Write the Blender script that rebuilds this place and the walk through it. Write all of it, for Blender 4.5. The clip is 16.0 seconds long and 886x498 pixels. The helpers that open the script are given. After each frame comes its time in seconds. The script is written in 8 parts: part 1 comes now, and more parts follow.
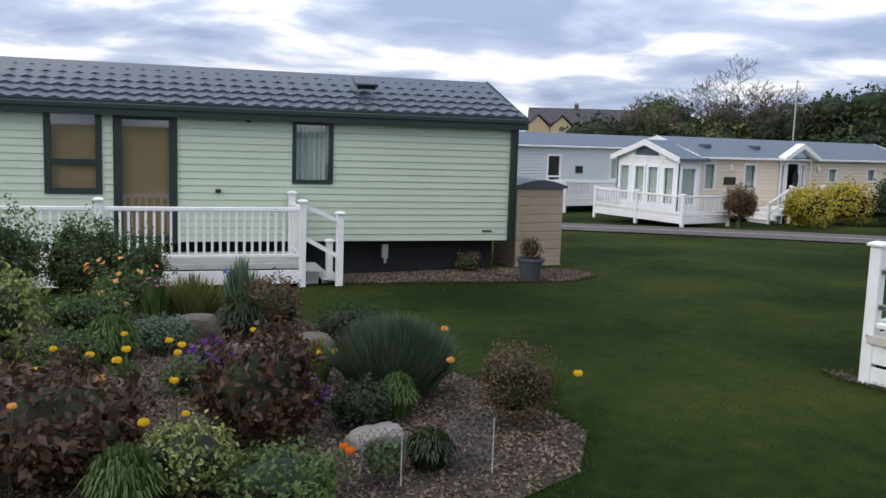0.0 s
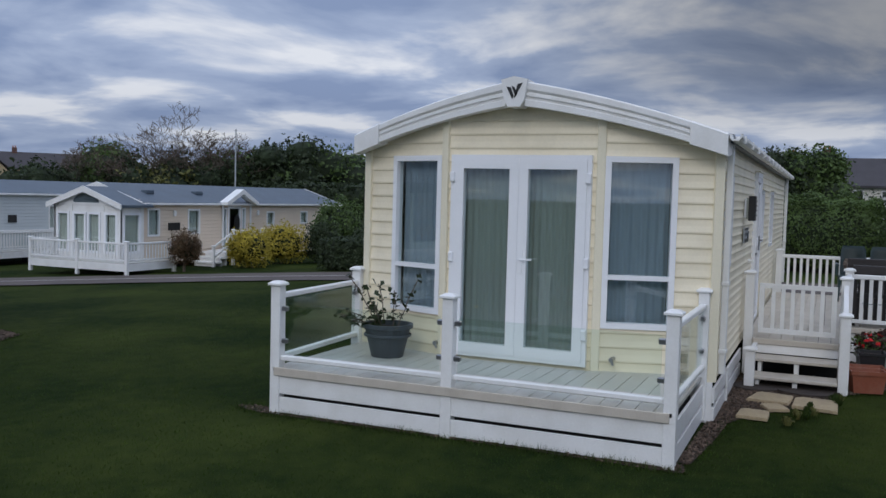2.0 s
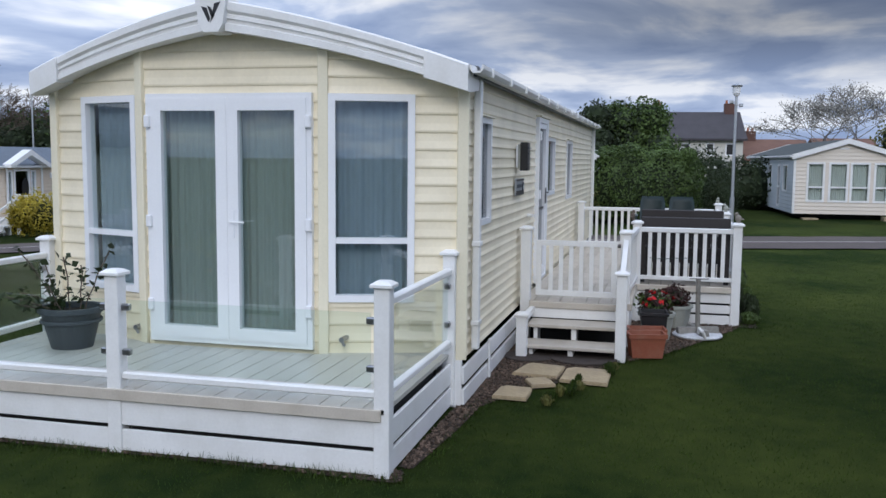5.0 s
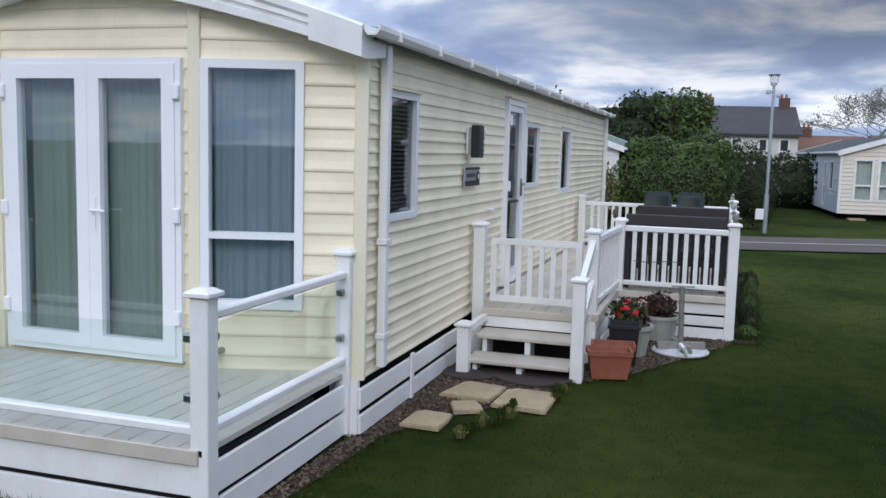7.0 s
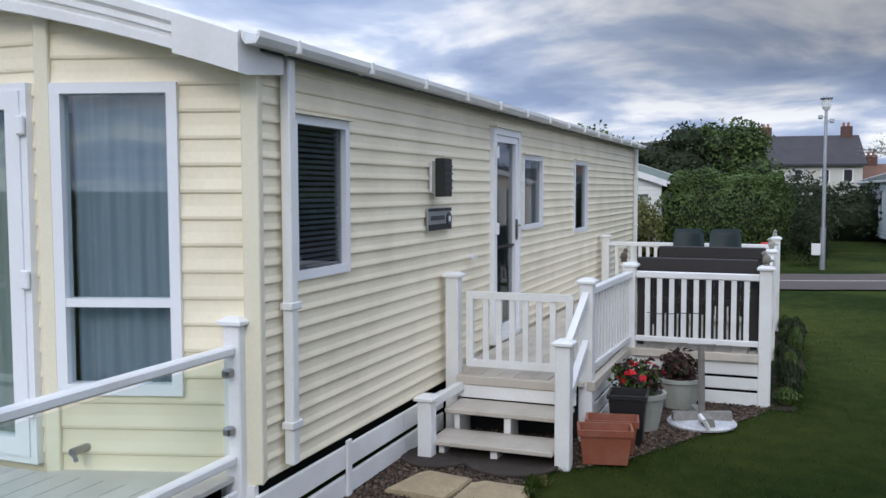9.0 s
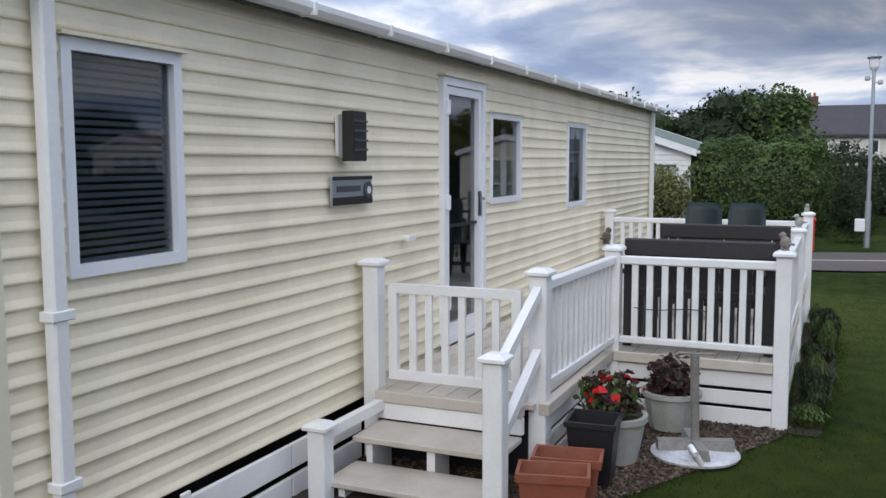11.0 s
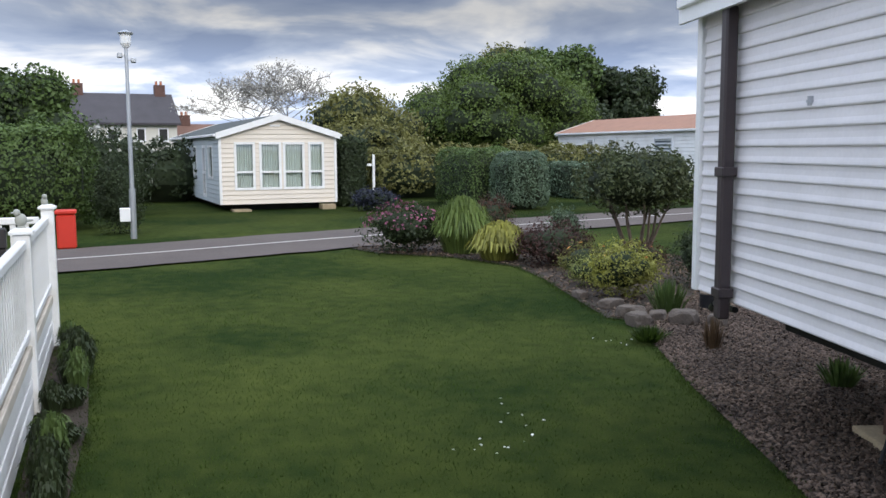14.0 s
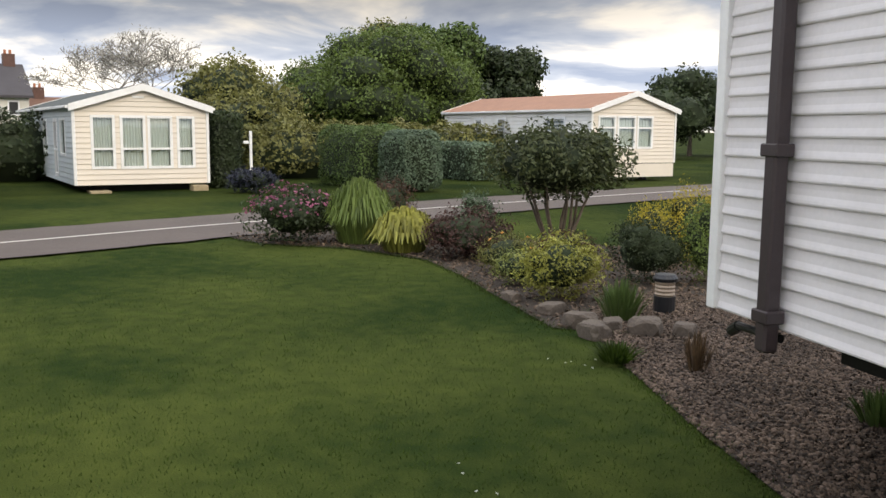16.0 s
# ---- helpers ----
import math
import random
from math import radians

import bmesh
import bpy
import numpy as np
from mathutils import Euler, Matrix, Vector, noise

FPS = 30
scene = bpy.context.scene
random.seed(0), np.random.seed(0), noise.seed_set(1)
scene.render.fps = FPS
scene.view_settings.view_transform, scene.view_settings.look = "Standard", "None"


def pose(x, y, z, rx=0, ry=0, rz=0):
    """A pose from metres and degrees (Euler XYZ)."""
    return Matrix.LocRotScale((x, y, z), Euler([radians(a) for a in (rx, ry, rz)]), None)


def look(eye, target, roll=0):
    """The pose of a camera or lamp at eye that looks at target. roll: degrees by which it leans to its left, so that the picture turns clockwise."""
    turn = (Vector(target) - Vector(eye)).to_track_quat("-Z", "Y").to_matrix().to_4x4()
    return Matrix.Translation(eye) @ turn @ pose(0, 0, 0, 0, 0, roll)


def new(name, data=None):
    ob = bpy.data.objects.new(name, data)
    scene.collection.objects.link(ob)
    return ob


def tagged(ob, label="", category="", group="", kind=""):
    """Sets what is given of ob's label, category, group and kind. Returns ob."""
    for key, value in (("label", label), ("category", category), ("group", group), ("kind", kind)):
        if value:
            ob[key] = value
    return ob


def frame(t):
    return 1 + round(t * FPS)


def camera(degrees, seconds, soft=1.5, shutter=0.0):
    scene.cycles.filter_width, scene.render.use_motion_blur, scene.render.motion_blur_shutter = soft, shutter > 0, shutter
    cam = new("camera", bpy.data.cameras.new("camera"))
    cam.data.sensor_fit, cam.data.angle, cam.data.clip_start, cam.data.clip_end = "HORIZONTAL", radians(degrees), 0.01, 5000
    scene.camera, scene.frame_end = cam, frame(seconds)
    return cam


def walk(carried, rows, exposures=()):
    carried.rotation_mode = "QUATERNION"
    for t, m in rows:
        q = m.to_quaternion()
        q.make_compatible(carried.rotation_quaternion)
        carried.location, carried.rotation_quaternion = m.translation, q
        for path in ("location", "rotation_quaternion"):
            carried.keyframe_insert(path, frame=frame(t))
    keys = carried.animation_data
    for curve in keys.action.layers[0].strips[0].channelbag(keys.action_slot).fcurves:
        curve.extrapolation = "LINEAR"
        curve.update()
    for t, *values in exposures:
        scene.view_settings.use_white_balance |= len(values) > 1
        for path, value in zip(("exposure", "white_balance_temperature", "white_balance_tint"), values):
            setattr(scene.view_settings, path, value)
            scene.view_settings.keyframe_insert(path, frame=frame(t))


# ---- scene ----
cam = camera(53.0, 16.0)
EXPOSURES = [(0.0, 0.12, 6800, 10), (0.5, -0.12, 6600, 10), (1.0, -0.32, 6400, 10), (1.5, -0.52, 6200, 10), (3.0, -0.7, 6250, 10), (4.5, -0.32, 6200, 10), (5.0, -0.16, 6200, 10), (8.5, -0.03, 6300, 10), (11.0, 0.0, 6500, 10), (12.5, 0.28, 6500, 9), (13.5, 0.46, 6650, 9), (14.5, 0.5, 6900, 8), (15.5, 0.55, 8000, 9), (16.0, 0.56, 8000, 9)]
METRES, EYE, TILT, LEAN, TURN = 11.5, 1.99, 0.0, 0.0, -32.7
ROWS = [
    (0.0, 0.0, 0.0, 0.0, 0.24, -7.24, -1.92),
    (0.5, -0.0006, -0.0079, 0.0013, -12.39, -7.1, -1.76),
    (1.0, 0.0045, -0.0128, 0.0026, -23.36, -6.03, -1.45),
    (1.5, 0.0184, -0.0139, 0.0041, -29.69, -3.5, -1.69),
    (2.0, 0.0338, -0.0147, 0.0043, -33.72, -3.32, -1.5),
    (2.5, 0.0485, -0.0081, 0.0036, -36.97, -3.01, -0.55),
    (3.0, 0.0682, 0.004, 0.0037, -37.88, -2.77, 0.11),
    (3.5, 0.0946, 0.0111, 0.0014, -37.36, -3.65, -0.66),
    (4.0, 0.1241, 0.017, 0.0003, -39.46, -4.29, -1.49),
    (4.5, 0.1561, 0.0256, -0.0004, -42.8, -4.67, -1.05),
    (5.0, 0.1913, 0.0254, -0.0014, -43.22, -5.8, -0.55),
    (7.5, 0.3611, 0.0479, -0.0069, -38.57, -5.87, -1.66),
    (8.0, 0.3923, 0.0569, -0.0077, -37.24, -4.98, -1.35),
    (8.5, 0.4215, 0.0702, -0.0064, -36.6, -3.47, -0.05),
    (11.0, 0.586, 0.1596, -0.012, -33.43, -5.57, 0.17),
    (11.5, 0.6192, 0.1721, -0.0137, -35.97, -6.89, -0.19),
    (12.0, 0.6504, 0.1888, -0.0159, -42.96, -7.59, -0.22),
    (12.5, 0.6804, 0.204, -0.0161, -50.42, -7.11, -0.84),
    (13.0, 0.7104, 0.2165, -0.0177, -58.13, -7.29, -1.49),
    (13.5, 0.7347, 0.2331, -0.0179, -69.0, -6.96, -0.31),
    (14.0, 0.7692, 0.2496, -0.0209, -77.67, -6.41, 0.26),
    (14.5, 0.8049, 0.264, -0.0211, -84.26, -5.79, 0.63),
    (15.0, 0.8425, 0.2829, -0.0241, -86.4, -7.8, 1.05),
    (15.5, 0.8866, 0.2949, -0.0256, -85.81, -8.97, -0.39),
    (16.0, 0.9176, 0.308, -0.0271, -85.68, -7.64, -0.51),
]
walk(cam, [(t, pose(0, 0, EYE, TILT, LEAN, TURN) @ pose(METRES * x, METRES * y, METRES * z, 90 + pitch, roll, yaw)) for t, x, y, z, yaw, pitch, roll in ROWS], EXPOSURES)

# ---- world, sun ----
world = bpy.data.worlds.new("world")
scene.world = world
world.use_nodes = True
wn, wl = world.node_tree.nodes, world.node_tree.links
wbg = wn["Background"]
SUN_EL, SUN_AZ = radians(30), radians(-100)   # azimuth of the sun from +y, clockwise negative
sky = wn.new("ShaderNodeTexSky")
sky.sky_type = "NISHITA"
sky.sun_disc = False
sky.sun_elevation, sky.sun_rotation = SUN_EL, -SUN_AZ
sky_gain = wn.new("ShaderNodeMix")
sky_gain.data_type, sky_gain.blend_type = "RGBA", "MULTIPLY"
sky_gain.inputs[0].default_value = 1.0
sky_gain.inputs[7].default_value = (0.42, 0.42, 0.46, 1)
wl.new(sky.outputs[0], sky_gain.inputs[6])
coord = wn.new("ShaderNodeTexCoord")
# cloud sheet seen in perspective: direction divided by its height
split = wn.new("ShaderNodeSeparateXYZ")
wl.new(coord.outputs["Generated"], split.inputs[0])
height = wn.new("ShaderNodeMath")
height.operation = "MAXIMUM"
wl.new(split.outputs[2], height.inputs[0])
height.inputs[1].default_value = 0.0
over = wn.new("ShaderNodeMath")
over.operation = "ADD"
over.inputs[1].default_value = 0.13
wl.new(height.outputs[0], over.inputs[0])
flat = wn.new("ShaderNodeCombineXYZ")
for axis in (0, 1):
    div = wn.new("ShaderNodeMath")
    div.operation = "DIVIDE"
    wl.new(split.outputs[axis], div.inputs[0])
    wl.new(over.outputs[0], div.inputs[1])
    wl.new(div.outputs[0], flat.inputs[axis])
cloud = wn.new("ShaderNodeTexNoise")
cloud.inputs["Scale"].default_value, cloud.inputs["Detail"].default_value = 0.75, 9
cloud.inputs["Roughness"].default_value, cloud.inputs["Distortion"].default_value = 0.5, 0.5
wl.new(flat.outputs[0], cloud.inputs["Vector"])
cover = wn.new("ShaderNodeValToRGB")
cover.color_ramp.elements[0].position, cover.color_ramp.elements[1].position = 0.05, 0.22
wl.new(cloud.outputs[0], cover.inputs[0])
shade = wn.new("ShaderNodeTexNoise")
shade.inputs["Scale"].default_value, shade.inputs["Detail"].default_value = 1.15, 9
shade.inputs["Roughness"].default_value, shade.inputs["Distortion"].default_value = 0.52, 0.3
wl.new(flat.outputs[0], shade.inputs["Vector"])
tone = wn.new("ShaderNodeValToRGB")
tone.color_ramp.elements[0].position, tone.color_ramp.elements[1].position = 0.38, 0.61
tone.color_ramp.elements[0].color = (4.0, 5.1, 7.7, 1)
tone.color_ramp.elements[1].color = (12.2, 12.4, 13.0, 1)
tone_mid = tone.color_ramp.elements.new(0.5)
tone_mid.color = (6.2, 7.3, 9.7, 1)
wl.new(shade.outputs[0], tone.inputs[0])
clouds = wn.new("ShaderNodeMix")
clouds.data_type = "RGBA"
wl.new(cover.outputs[0], clouds.inputs[0])
wl.new(sky_gain.outputs[2], clouds.inputs[6])
wl.new(tone.outputs[0], clouds.inputs[7])
# an overcast sky is brighter overhead than at the horizon
rise = wn.new("ShaderNodeMapRange")
rise.inputs["From Min"].default_value, rise.inputs["From Max"].default_value = 0.22, 1.0
rise.inputs["To Min"].default_value, rise.inputs["To Max"].default_value = 1.0, 2.1
wl.new(split.outputs[2], rise.inputs[0])
lift = wn.new("ShaderNodeMix")
lift.data_type, lift.blend_type = "RGBA", "MULTIPLY"
lift.inputs[0].default_value = 1.0
# a broad darker cloud bank stands in the east
bank = wn.new("ShaderNodeVectorMath")
bank.operation = "DOT_PRODUCT"
bank.inputs[1].default_value = (0.905, -0.30, 0.30)
wl.new(coord.outputs["Generated"], bank.inputs[0])
bank_tone = wn.new("ShaderNodeMapRange")
bank_tone.interpolation_type = "SMOOTHSTEP"
bank_tone.inputs["From Min"].default_value, bank_tone.inputs["From Max"].default_value = 0.7, 0.98
bank_tone.inputs["To Min"].default_value, bank_tone.inputs["To Max"].default_value = 1.35, 0.48
wl.new(bank.outputs["Value"], bank_tone.inputs[0])
banked = wn.new("ShaderNodeMix")
banked.data_type, banked.blend_type = "RGBA", "MULTIPLY"
banked.inputs[0].default_value = 1.0
wl.new(clouds.outputs[2], banked.inputs[6])
# the bank's foot lifts clear of the horizon
foot = wn.new("ShaderNodeMapRange")
foot.interpolation_type = "SMOOTHSTEP"
foot.inputs["From Min"].default_value, foot.inputs["From Max"].default_value = 0.05, 0.15
wl.new(split.outputs[2], foot.inputs[0])
bank_mix = wn.new("ShaderNodeMix")
bank_mix.inputs[2].default_value = 1.15
wl.new(foot.outputs[0], bank_mix.inputs[0])
wl.new(bank_tone.outputs[0], bank_mix.inputs[3])
wl.new(bank_mix.outputs[0], banked.inputs[7])
wl.new(banked.outputs[2], lift.inputs[6])
wl.new(rise.outputs[0], lift.inputs[7])
wl.new(lift.outputs[2], wbg.inputs[0])
wbg.inputs[1].default_value = 0.071

sun = new("sun", bpy.data.lights.new("sun", "SUN"))
sun.data.energy, sun.data.angle, sun.data.color = 0.95, radians(20), (1.0, 0.94, 0.86)
away = Vector((math.sin(SUN_AZ) * math.cos(SUN_EL), math.cos(SUN_AZ) * math.cos(SUN_EL), math.sin(SUN_EL)))
sun.matrix_world = look(away * 40, (0, 0, 0))


# ---- materials ----
def mat(name, col, rough=0.5, var=0.12, scale=3.0, grain=60.0, bump=0.1, metal=0.0, stretch_to=(1, 1, 1), dirt=None, dirt_amount=0.0, rand=0.0, spec=0.5):
    """Colour with broad stains, fine grain and relief; rand varies it from piece to piece."""
    m = bpy.data.materials.new(name)
    m.use_nodes = True
    n, l = m.node_tree.nodes, m.node_tree.links
    b = n["Principled BSDF"]
    b.inputs["Roughness"].default_value, b.inputs["Metallic"].default_value = rough, metal
    b.inputs["Specular IOR Level"].default_value = spec
    tc, mp = n.new("ShaderNodeTexCoord"), n.new("ShaderNodeMapping")
    mp.inputs["Scale"].default_value = stretch_to
    l.new(tc.outputs["Object"], mp.inputs[0])
    big, fine = n.new("ShaderNodeTexNoise"), n.new("ShaderNodeTexNoise")
    big.inputs["Scale"].default_value, big.inputs["Detail"].default_value = scale, 5
    fine.inputs["Scale"].default_value, fine.inputs["Detail"].default_value = grain, 3
    l.new(mp.outputs[0], big.inputs["Vector"])
    l.new(mp.outputs[0], fine.inputs["Vector"])
    mr = n.new("ShaderNodeMapRange")
    mr.inputs["From Min"].default_value, mr.inputs["From Max"].default_value = 0.3, 0.7
    mr.inputs["To Min"].default_value, mr.inputs["To Max"].default_value = 1 - var, 1 + var
    mx = n.new("ShaderNodeMath")
    mx.operation = "ADD"
    half = n.new("ShaderNodeMath")
    half.operation = "MULTIPLY"
    half.inputs[1].default_value = 0.5
    l.new(fine.outputs[0], half.inputs[0])
    half2 = n.new("ShaderNodeMath")
    half2.operation = "MULTIPLY"
    half2.inputs[1].default_value = 0.5
    l.new(big.outputs[0], half2.inputs[0])
    l.new(half.outputs[0], mx.inputs[0])
    l.new(half2.outputs[0], mx.inputs[1])
    l.new(mx.outputs[0], mr.inputs[0])
    last = mr.outputs[0]
    if rand:
        oi = n.new("ShaderNodeObjectInfo")
        rr = n.new("ShaderNodeMapRange")
        rr.inputs["To Min"].default_value, rr.inputs["To Max"].default_value = 1 - rand, 1 + rand
        l.new(oi.outputs["Random"], rr.inputs[0])
        mm = n.new("ShaderNodeMath")
        mm.operation = "MULTIPLY"
        l.new(last, mm.inputs[0])
        l.new(rr.outputs[0], mm.inputs[1])
        last = mm.outputs[0]
    mul = n.new("ShaderNodeMix")
    mul.data_type, mul.blend_type = "RGBA", "MULTIPLY"
    mul.inputs[0].default_value = 1.0
    mul.inputs[6].default_value = (*col, 1)
    l.new(last, mul.inputs[7])
    colour = mul.outputs[2]
    if dirt:
        dn = n.new("ShaderNodeTexNoise")
        dn.inputs["Scale"].default_value, dn.inputs["Detail"].default_value = scale * 1.7, 7
        l.new(mp.outputs[0], dn.inputs["Vector"])
        dr = n.new("ShaderNodeMapRange")
        dr.inputs["From Min"].default_value, dr.inputs["From Max"].default_value = 0.45, 0.75
        dr.inputs["To Max"].default_value = dirt_amount
        l.new(dn.outputs[0], dr.inputs[0])
        dm = n.new("ShaderNodeMix")
        dm.data_type = "RGBA"
        dm.inputs[7].default_value = (*dirt, 1)
        l.new(dr.outputs[0], dm.inputs[0])
        l.new(colour, dm.inputs[6])
        colour = dm.outputs[2]
    l.new(colour, b.inputs["Base Color"])
    if bump:
        bp = n.new("ShaderNodeBump")
        bp.inputs["Strength"].default_value, bp.inputs["Distance"].default_value = bump, 0.01
        l.new(fine.outputs[0], bp.inputs["Height"])
        l.new(bp.outputs[0], b.inputs["Normal"])
    return m


def leaf_mat(name, col, var=0.25, rough=0.55, trans=0.25):
    """Foliage: each leaf takes its own shade."""
    m = bpy.data.materials.new(name)
    m.use_nodes = True
    n, l = m.node_tree.nodes, m.node_tree.links
    b = n["Principled BSDF"]
    b.inputs["Roughness"].default_value = rough
    b.inputs["Specular IOR Level"].default_value = 0.3
    g = n.new("ShaderNodeNewGeometry")
    r = n.new("ShaderNodeMapRange")
    r.inputs["To Min"].default_value, r.inputs["To Max"].default_value = 1 - var, 1 + var
    l.new(g.outputs["Random Per Island"], r.inputs[0])
    tc, big = n.new("ShaderNodeTexCoord"), n.new("ShaderNodeTexNoise")
    big.inputs["Scale"].default_value, big.inputs["Detail"].default_value = 1.6, 3
    l.new(tc.outputs["Object"], big.inputs["Vector"])
    r2 = n.new("ShaderNodeMapRange")
    r2.inputs["From Min"].default_value, r2.inputs["From Max"].default_value = 0.35, 0.65
    r2.inputs["To Min"].default_value, r2.inputs["To Max"].default_value = 0.75, 1.25
    l.new(big.outputs[0], r2.inputs[0])
    mm = n.new("ShaderNodeMath")
    mm.operation = "MULTIPLY"
    l.new(r.outputs[0], mm.inputs[0])
    l.new(r2.outputs[0], mm.inputs[1])
    mul = n.new("ShaderNodeMix")
    mul.data_type, mul.blend_type = "RGBA", "MULTIPLY"
    mul.inputs[0].default_value = 1.0
    mul.inputs[6].default_value = (*col, 1)
    l.new(mm.outputs[0], mul.inputs[7])
    l.new(mul.outputs[2], b.inputs["Base Color"])
    t = n.new("ShaderNodeBsdfTranslucent")
    l.new(mul.outputs[2], t.inputs[0])
    mix = n.new("ShaderNodeMixShader")
    mix.inputs[0].default_value = trans
    l.new(b.outputs[0], mix.inputs[1])
    l.new(t.outputs[0], mix.inputs[2])
    l.new(mix.outputs[0], n["Material Output"].inputs[0])
    return m


def glass_mat(name, tint=(0.9, 0.95, 0.95), base=0.1, rough=0.02):
    m = bpy.data.materials.new(name)
    m.use_nodes = True
    n, l = m.node_tree.nodes, m.node_tree.links
    tr, gl, fr, mx = n.new("ShaderNodeBsdfTransparent"), n.new("ShaderNodeBsdfGlossy"), n.new("ShaderNodeLayerWeight"), n.new("ShaderNodeMixShader")
    pw = n.new("ShaderNodeMath")
    pw.operation = "POWER"
    pw.inputs[1].default_value = 3.5
    ma = n.new("ShaderNodeMath")
    ma.operation = "MULTIPLY_ADD"
    ma.inputs[1].default_value, ma.inputs[2].default_value = 0.7, base
    tr.inputs[0].default_value = (*tint, 1)
    gl.inputs["Roughness"].default_value = rough
    fr.inputs[0].default_value = 0.5
    l.new(fr.outputs["Facing"], pw.inputs[0])
    l.new(pw.outputs[0], ma.inputs[0])
    l.new(ma.outputs[0], mx.inputs[0])
    l.new(tr.outputs[0], mx.inputs[1])
    l.new(gl.outputs[0], mx.inputs[2])
    l.new(mx.outputs[0], n["Material Output"].inputs[0])
    return m


CREAM = mat("cream_cladding", (0.87, 0.785, 0.595), 0.42, 0.05, 1.2, 40, 0.03, dirt=(0.42, 0.36, 0.24), dirt_amount=0.3, rand=0.02)
CREAM_TRIM = mat("cream_trim", (0.8, 0.74, 0.57), 0.4, 0.05, 2, 50, 0.03)
WHITE = mat("white_plastic", (0.8, 0.8, 0.79), 0.35, 0.05, 2, 50, 0.02, dirt=(0.5, 0.48, 0.42), dirt_amount=0.25)
WHITE_FRAME = mat("white_frame", (0.82, 0.83, 0.85), 0.3, 0.03, 3, 60, 0.01)
PALE_CLAD = mat("pale_cladding", (0.72, 0.69, 0.69), 0.45, 0.06, 1.2, 40, 0.04, dirt=(0.45, 0.43, 0.42), dirt_amount=0.3, rand=0.02)
GREEN_CLAD = mat("green_cladding", (0.46, 0.53, 0.41), 0.5, 0.06, 1.5, 50, 0.05, rand=0.02)
# true grey of one caravan, and shaded side walls of the far cream one
GREY_SHADE_CLAD = mat("grey_and_shade_cladding", (0.52, 0.56, 0.57), 0.5, 0.05, 1.5, 50, 0.04)
PEACH_CLAD = mat("peach_cladding", (0.72, 0.6, 0.47), 0.5, 0.05, 1.5, 50, 0.04)
PINK_CREAM = mat("far_cream_cladding", (0.70, 0.63, 0.54), 0.5, 0.06, 1.5, 50, 0.04)
DARK_GREEN = mat("dark_green_trim", (0.011, 0.024, 0.02), 0.4, 0.2, 3, 60, 0.03)
ROOF_DARK = mat("roof_slate", (0.028, 0.038, 0.05), 0.36, 0.3, 4, 60, 0.2, rand=0.15)
ROOF_BLUE = mat("roof_blue_grey", (0.075, 0.1, 0.13), 0.55, 0.2, 2, 60, 0.15)
ROOF_GREEN = mat("roof_green_felt", (0.13, 0.17, 0.14), 0.7, 0.3, 2, 60, 0.2)
ROOF_BLACK = mat("roof_dark_felt", (0.045, 0.055, 0.052), 0.7, 0.3, 2, 60, 0.2)
ROOF_ORANGE = mat("roof_orange", (0.3, 0.155, 0.1), 0.7, 0.2, 2, 60, 0.2)
DECK_TAN = mat("deck_tan", (0.54, 0.49, 0.42), 0.55, 0.12, 3, 80, 0.1, stretch_to=(1, 1, 1), dirt=(0.3, 0.26, 0.2), dirt_amount=0.4, rand=0.08)
DECK_GREY = mat("deck_grey", (0.5, 0.49, 0.45), 0.35, 0.1, 3, 80, 0.08, dirt=(0.33, 0.31, 0.27), dirt_amount=0.4, rand=0.06)
# near-black: painted shade under floors, also chassis, supports and jack screw
DARK = mat("underside_shade_and_parts", (0.02, 0.02, 0.02), 0.9, 0.3, 4, 60, 0.1)
INTERIOR = mat("interior_wall", (0.25, 0.22, 0.18), 0.8, 0.1, 3, 40, 0.02)
STEEL = mat("galvanised_steel", (0.45, 0.47, 0.49), 0.4, 0.12, 5, 80, 0.05, metal=0.8)
CHROME = mat("steel_clamp", (0.35, 0.35, 0.36), 0.3, 0.1, 8, 80, 0.02, metal=1.0)
BLACK = mat("black_plastic", (0.015, 0.015, 0.017), 0.4, 0.2, 6, 80, 0.05)
BROWN_WOOD = mat("brown_bench_wood", (0.022, 0.018, 0.018), 0.5, 0.25, 3, 70, 0.12, stretch_to=(0.3, 6, 6), rand=0.1)
GREEN_PLASTIC = mat("dark_green_plastic", (0.018, 0.04, 0.042), 0.4, 0.1, 4, 80, 0.03)
TERRACOTTA = mat("terracotta", (0.38, 0.13, 0.06), 0.7, 0.2, 5, 60, 0.1, dirt=(0.5, 0.35, 0.25), dirt_amount=0.3)
PLANTER_RED = mat("planter_plastic", (0.25, 0.075, 0.04), 0.5, 0.15, 5, 60, 0.06, dirt=(0.3, 0.2, 0.15), dirt_amount=0.25)
POT_GREY = mat("pale_plastic_pot", (0.33, 0.34, 0.3), 0.55, 0.12, 4, 60, 0.05)
POT_SLATE = mat("slate_pot", (0.055, 0.065, 0.075), 0.5, 0.2, 5, 60, 0.08)
SOIL = mat("soil", (0.035, 0.024, 0.016), 0.95, 0.4, 12, 90, 0.6)
STONE = mat("paving_stone", (0.38, 0.3, 0.185), 0.85, 0.25, 4, 50, 0.4, dirt=(0.15, 0.12, 0.09), dirt_amount=0.5)
ROCK = mat("garden_rock", (0.105, 0.082, 0.064), 0.9, 0.35, 5, 40, 0.7)
ROCK_PALE = mat("pale_rock", (0.22, 0.2, 0.175), 0.85, 0.25, 5, 40, 0.6)
CHIP = leaf_mat("bark_chips", (0.12, 0.085, 0.06), 0.7, 0.9, 0.0)
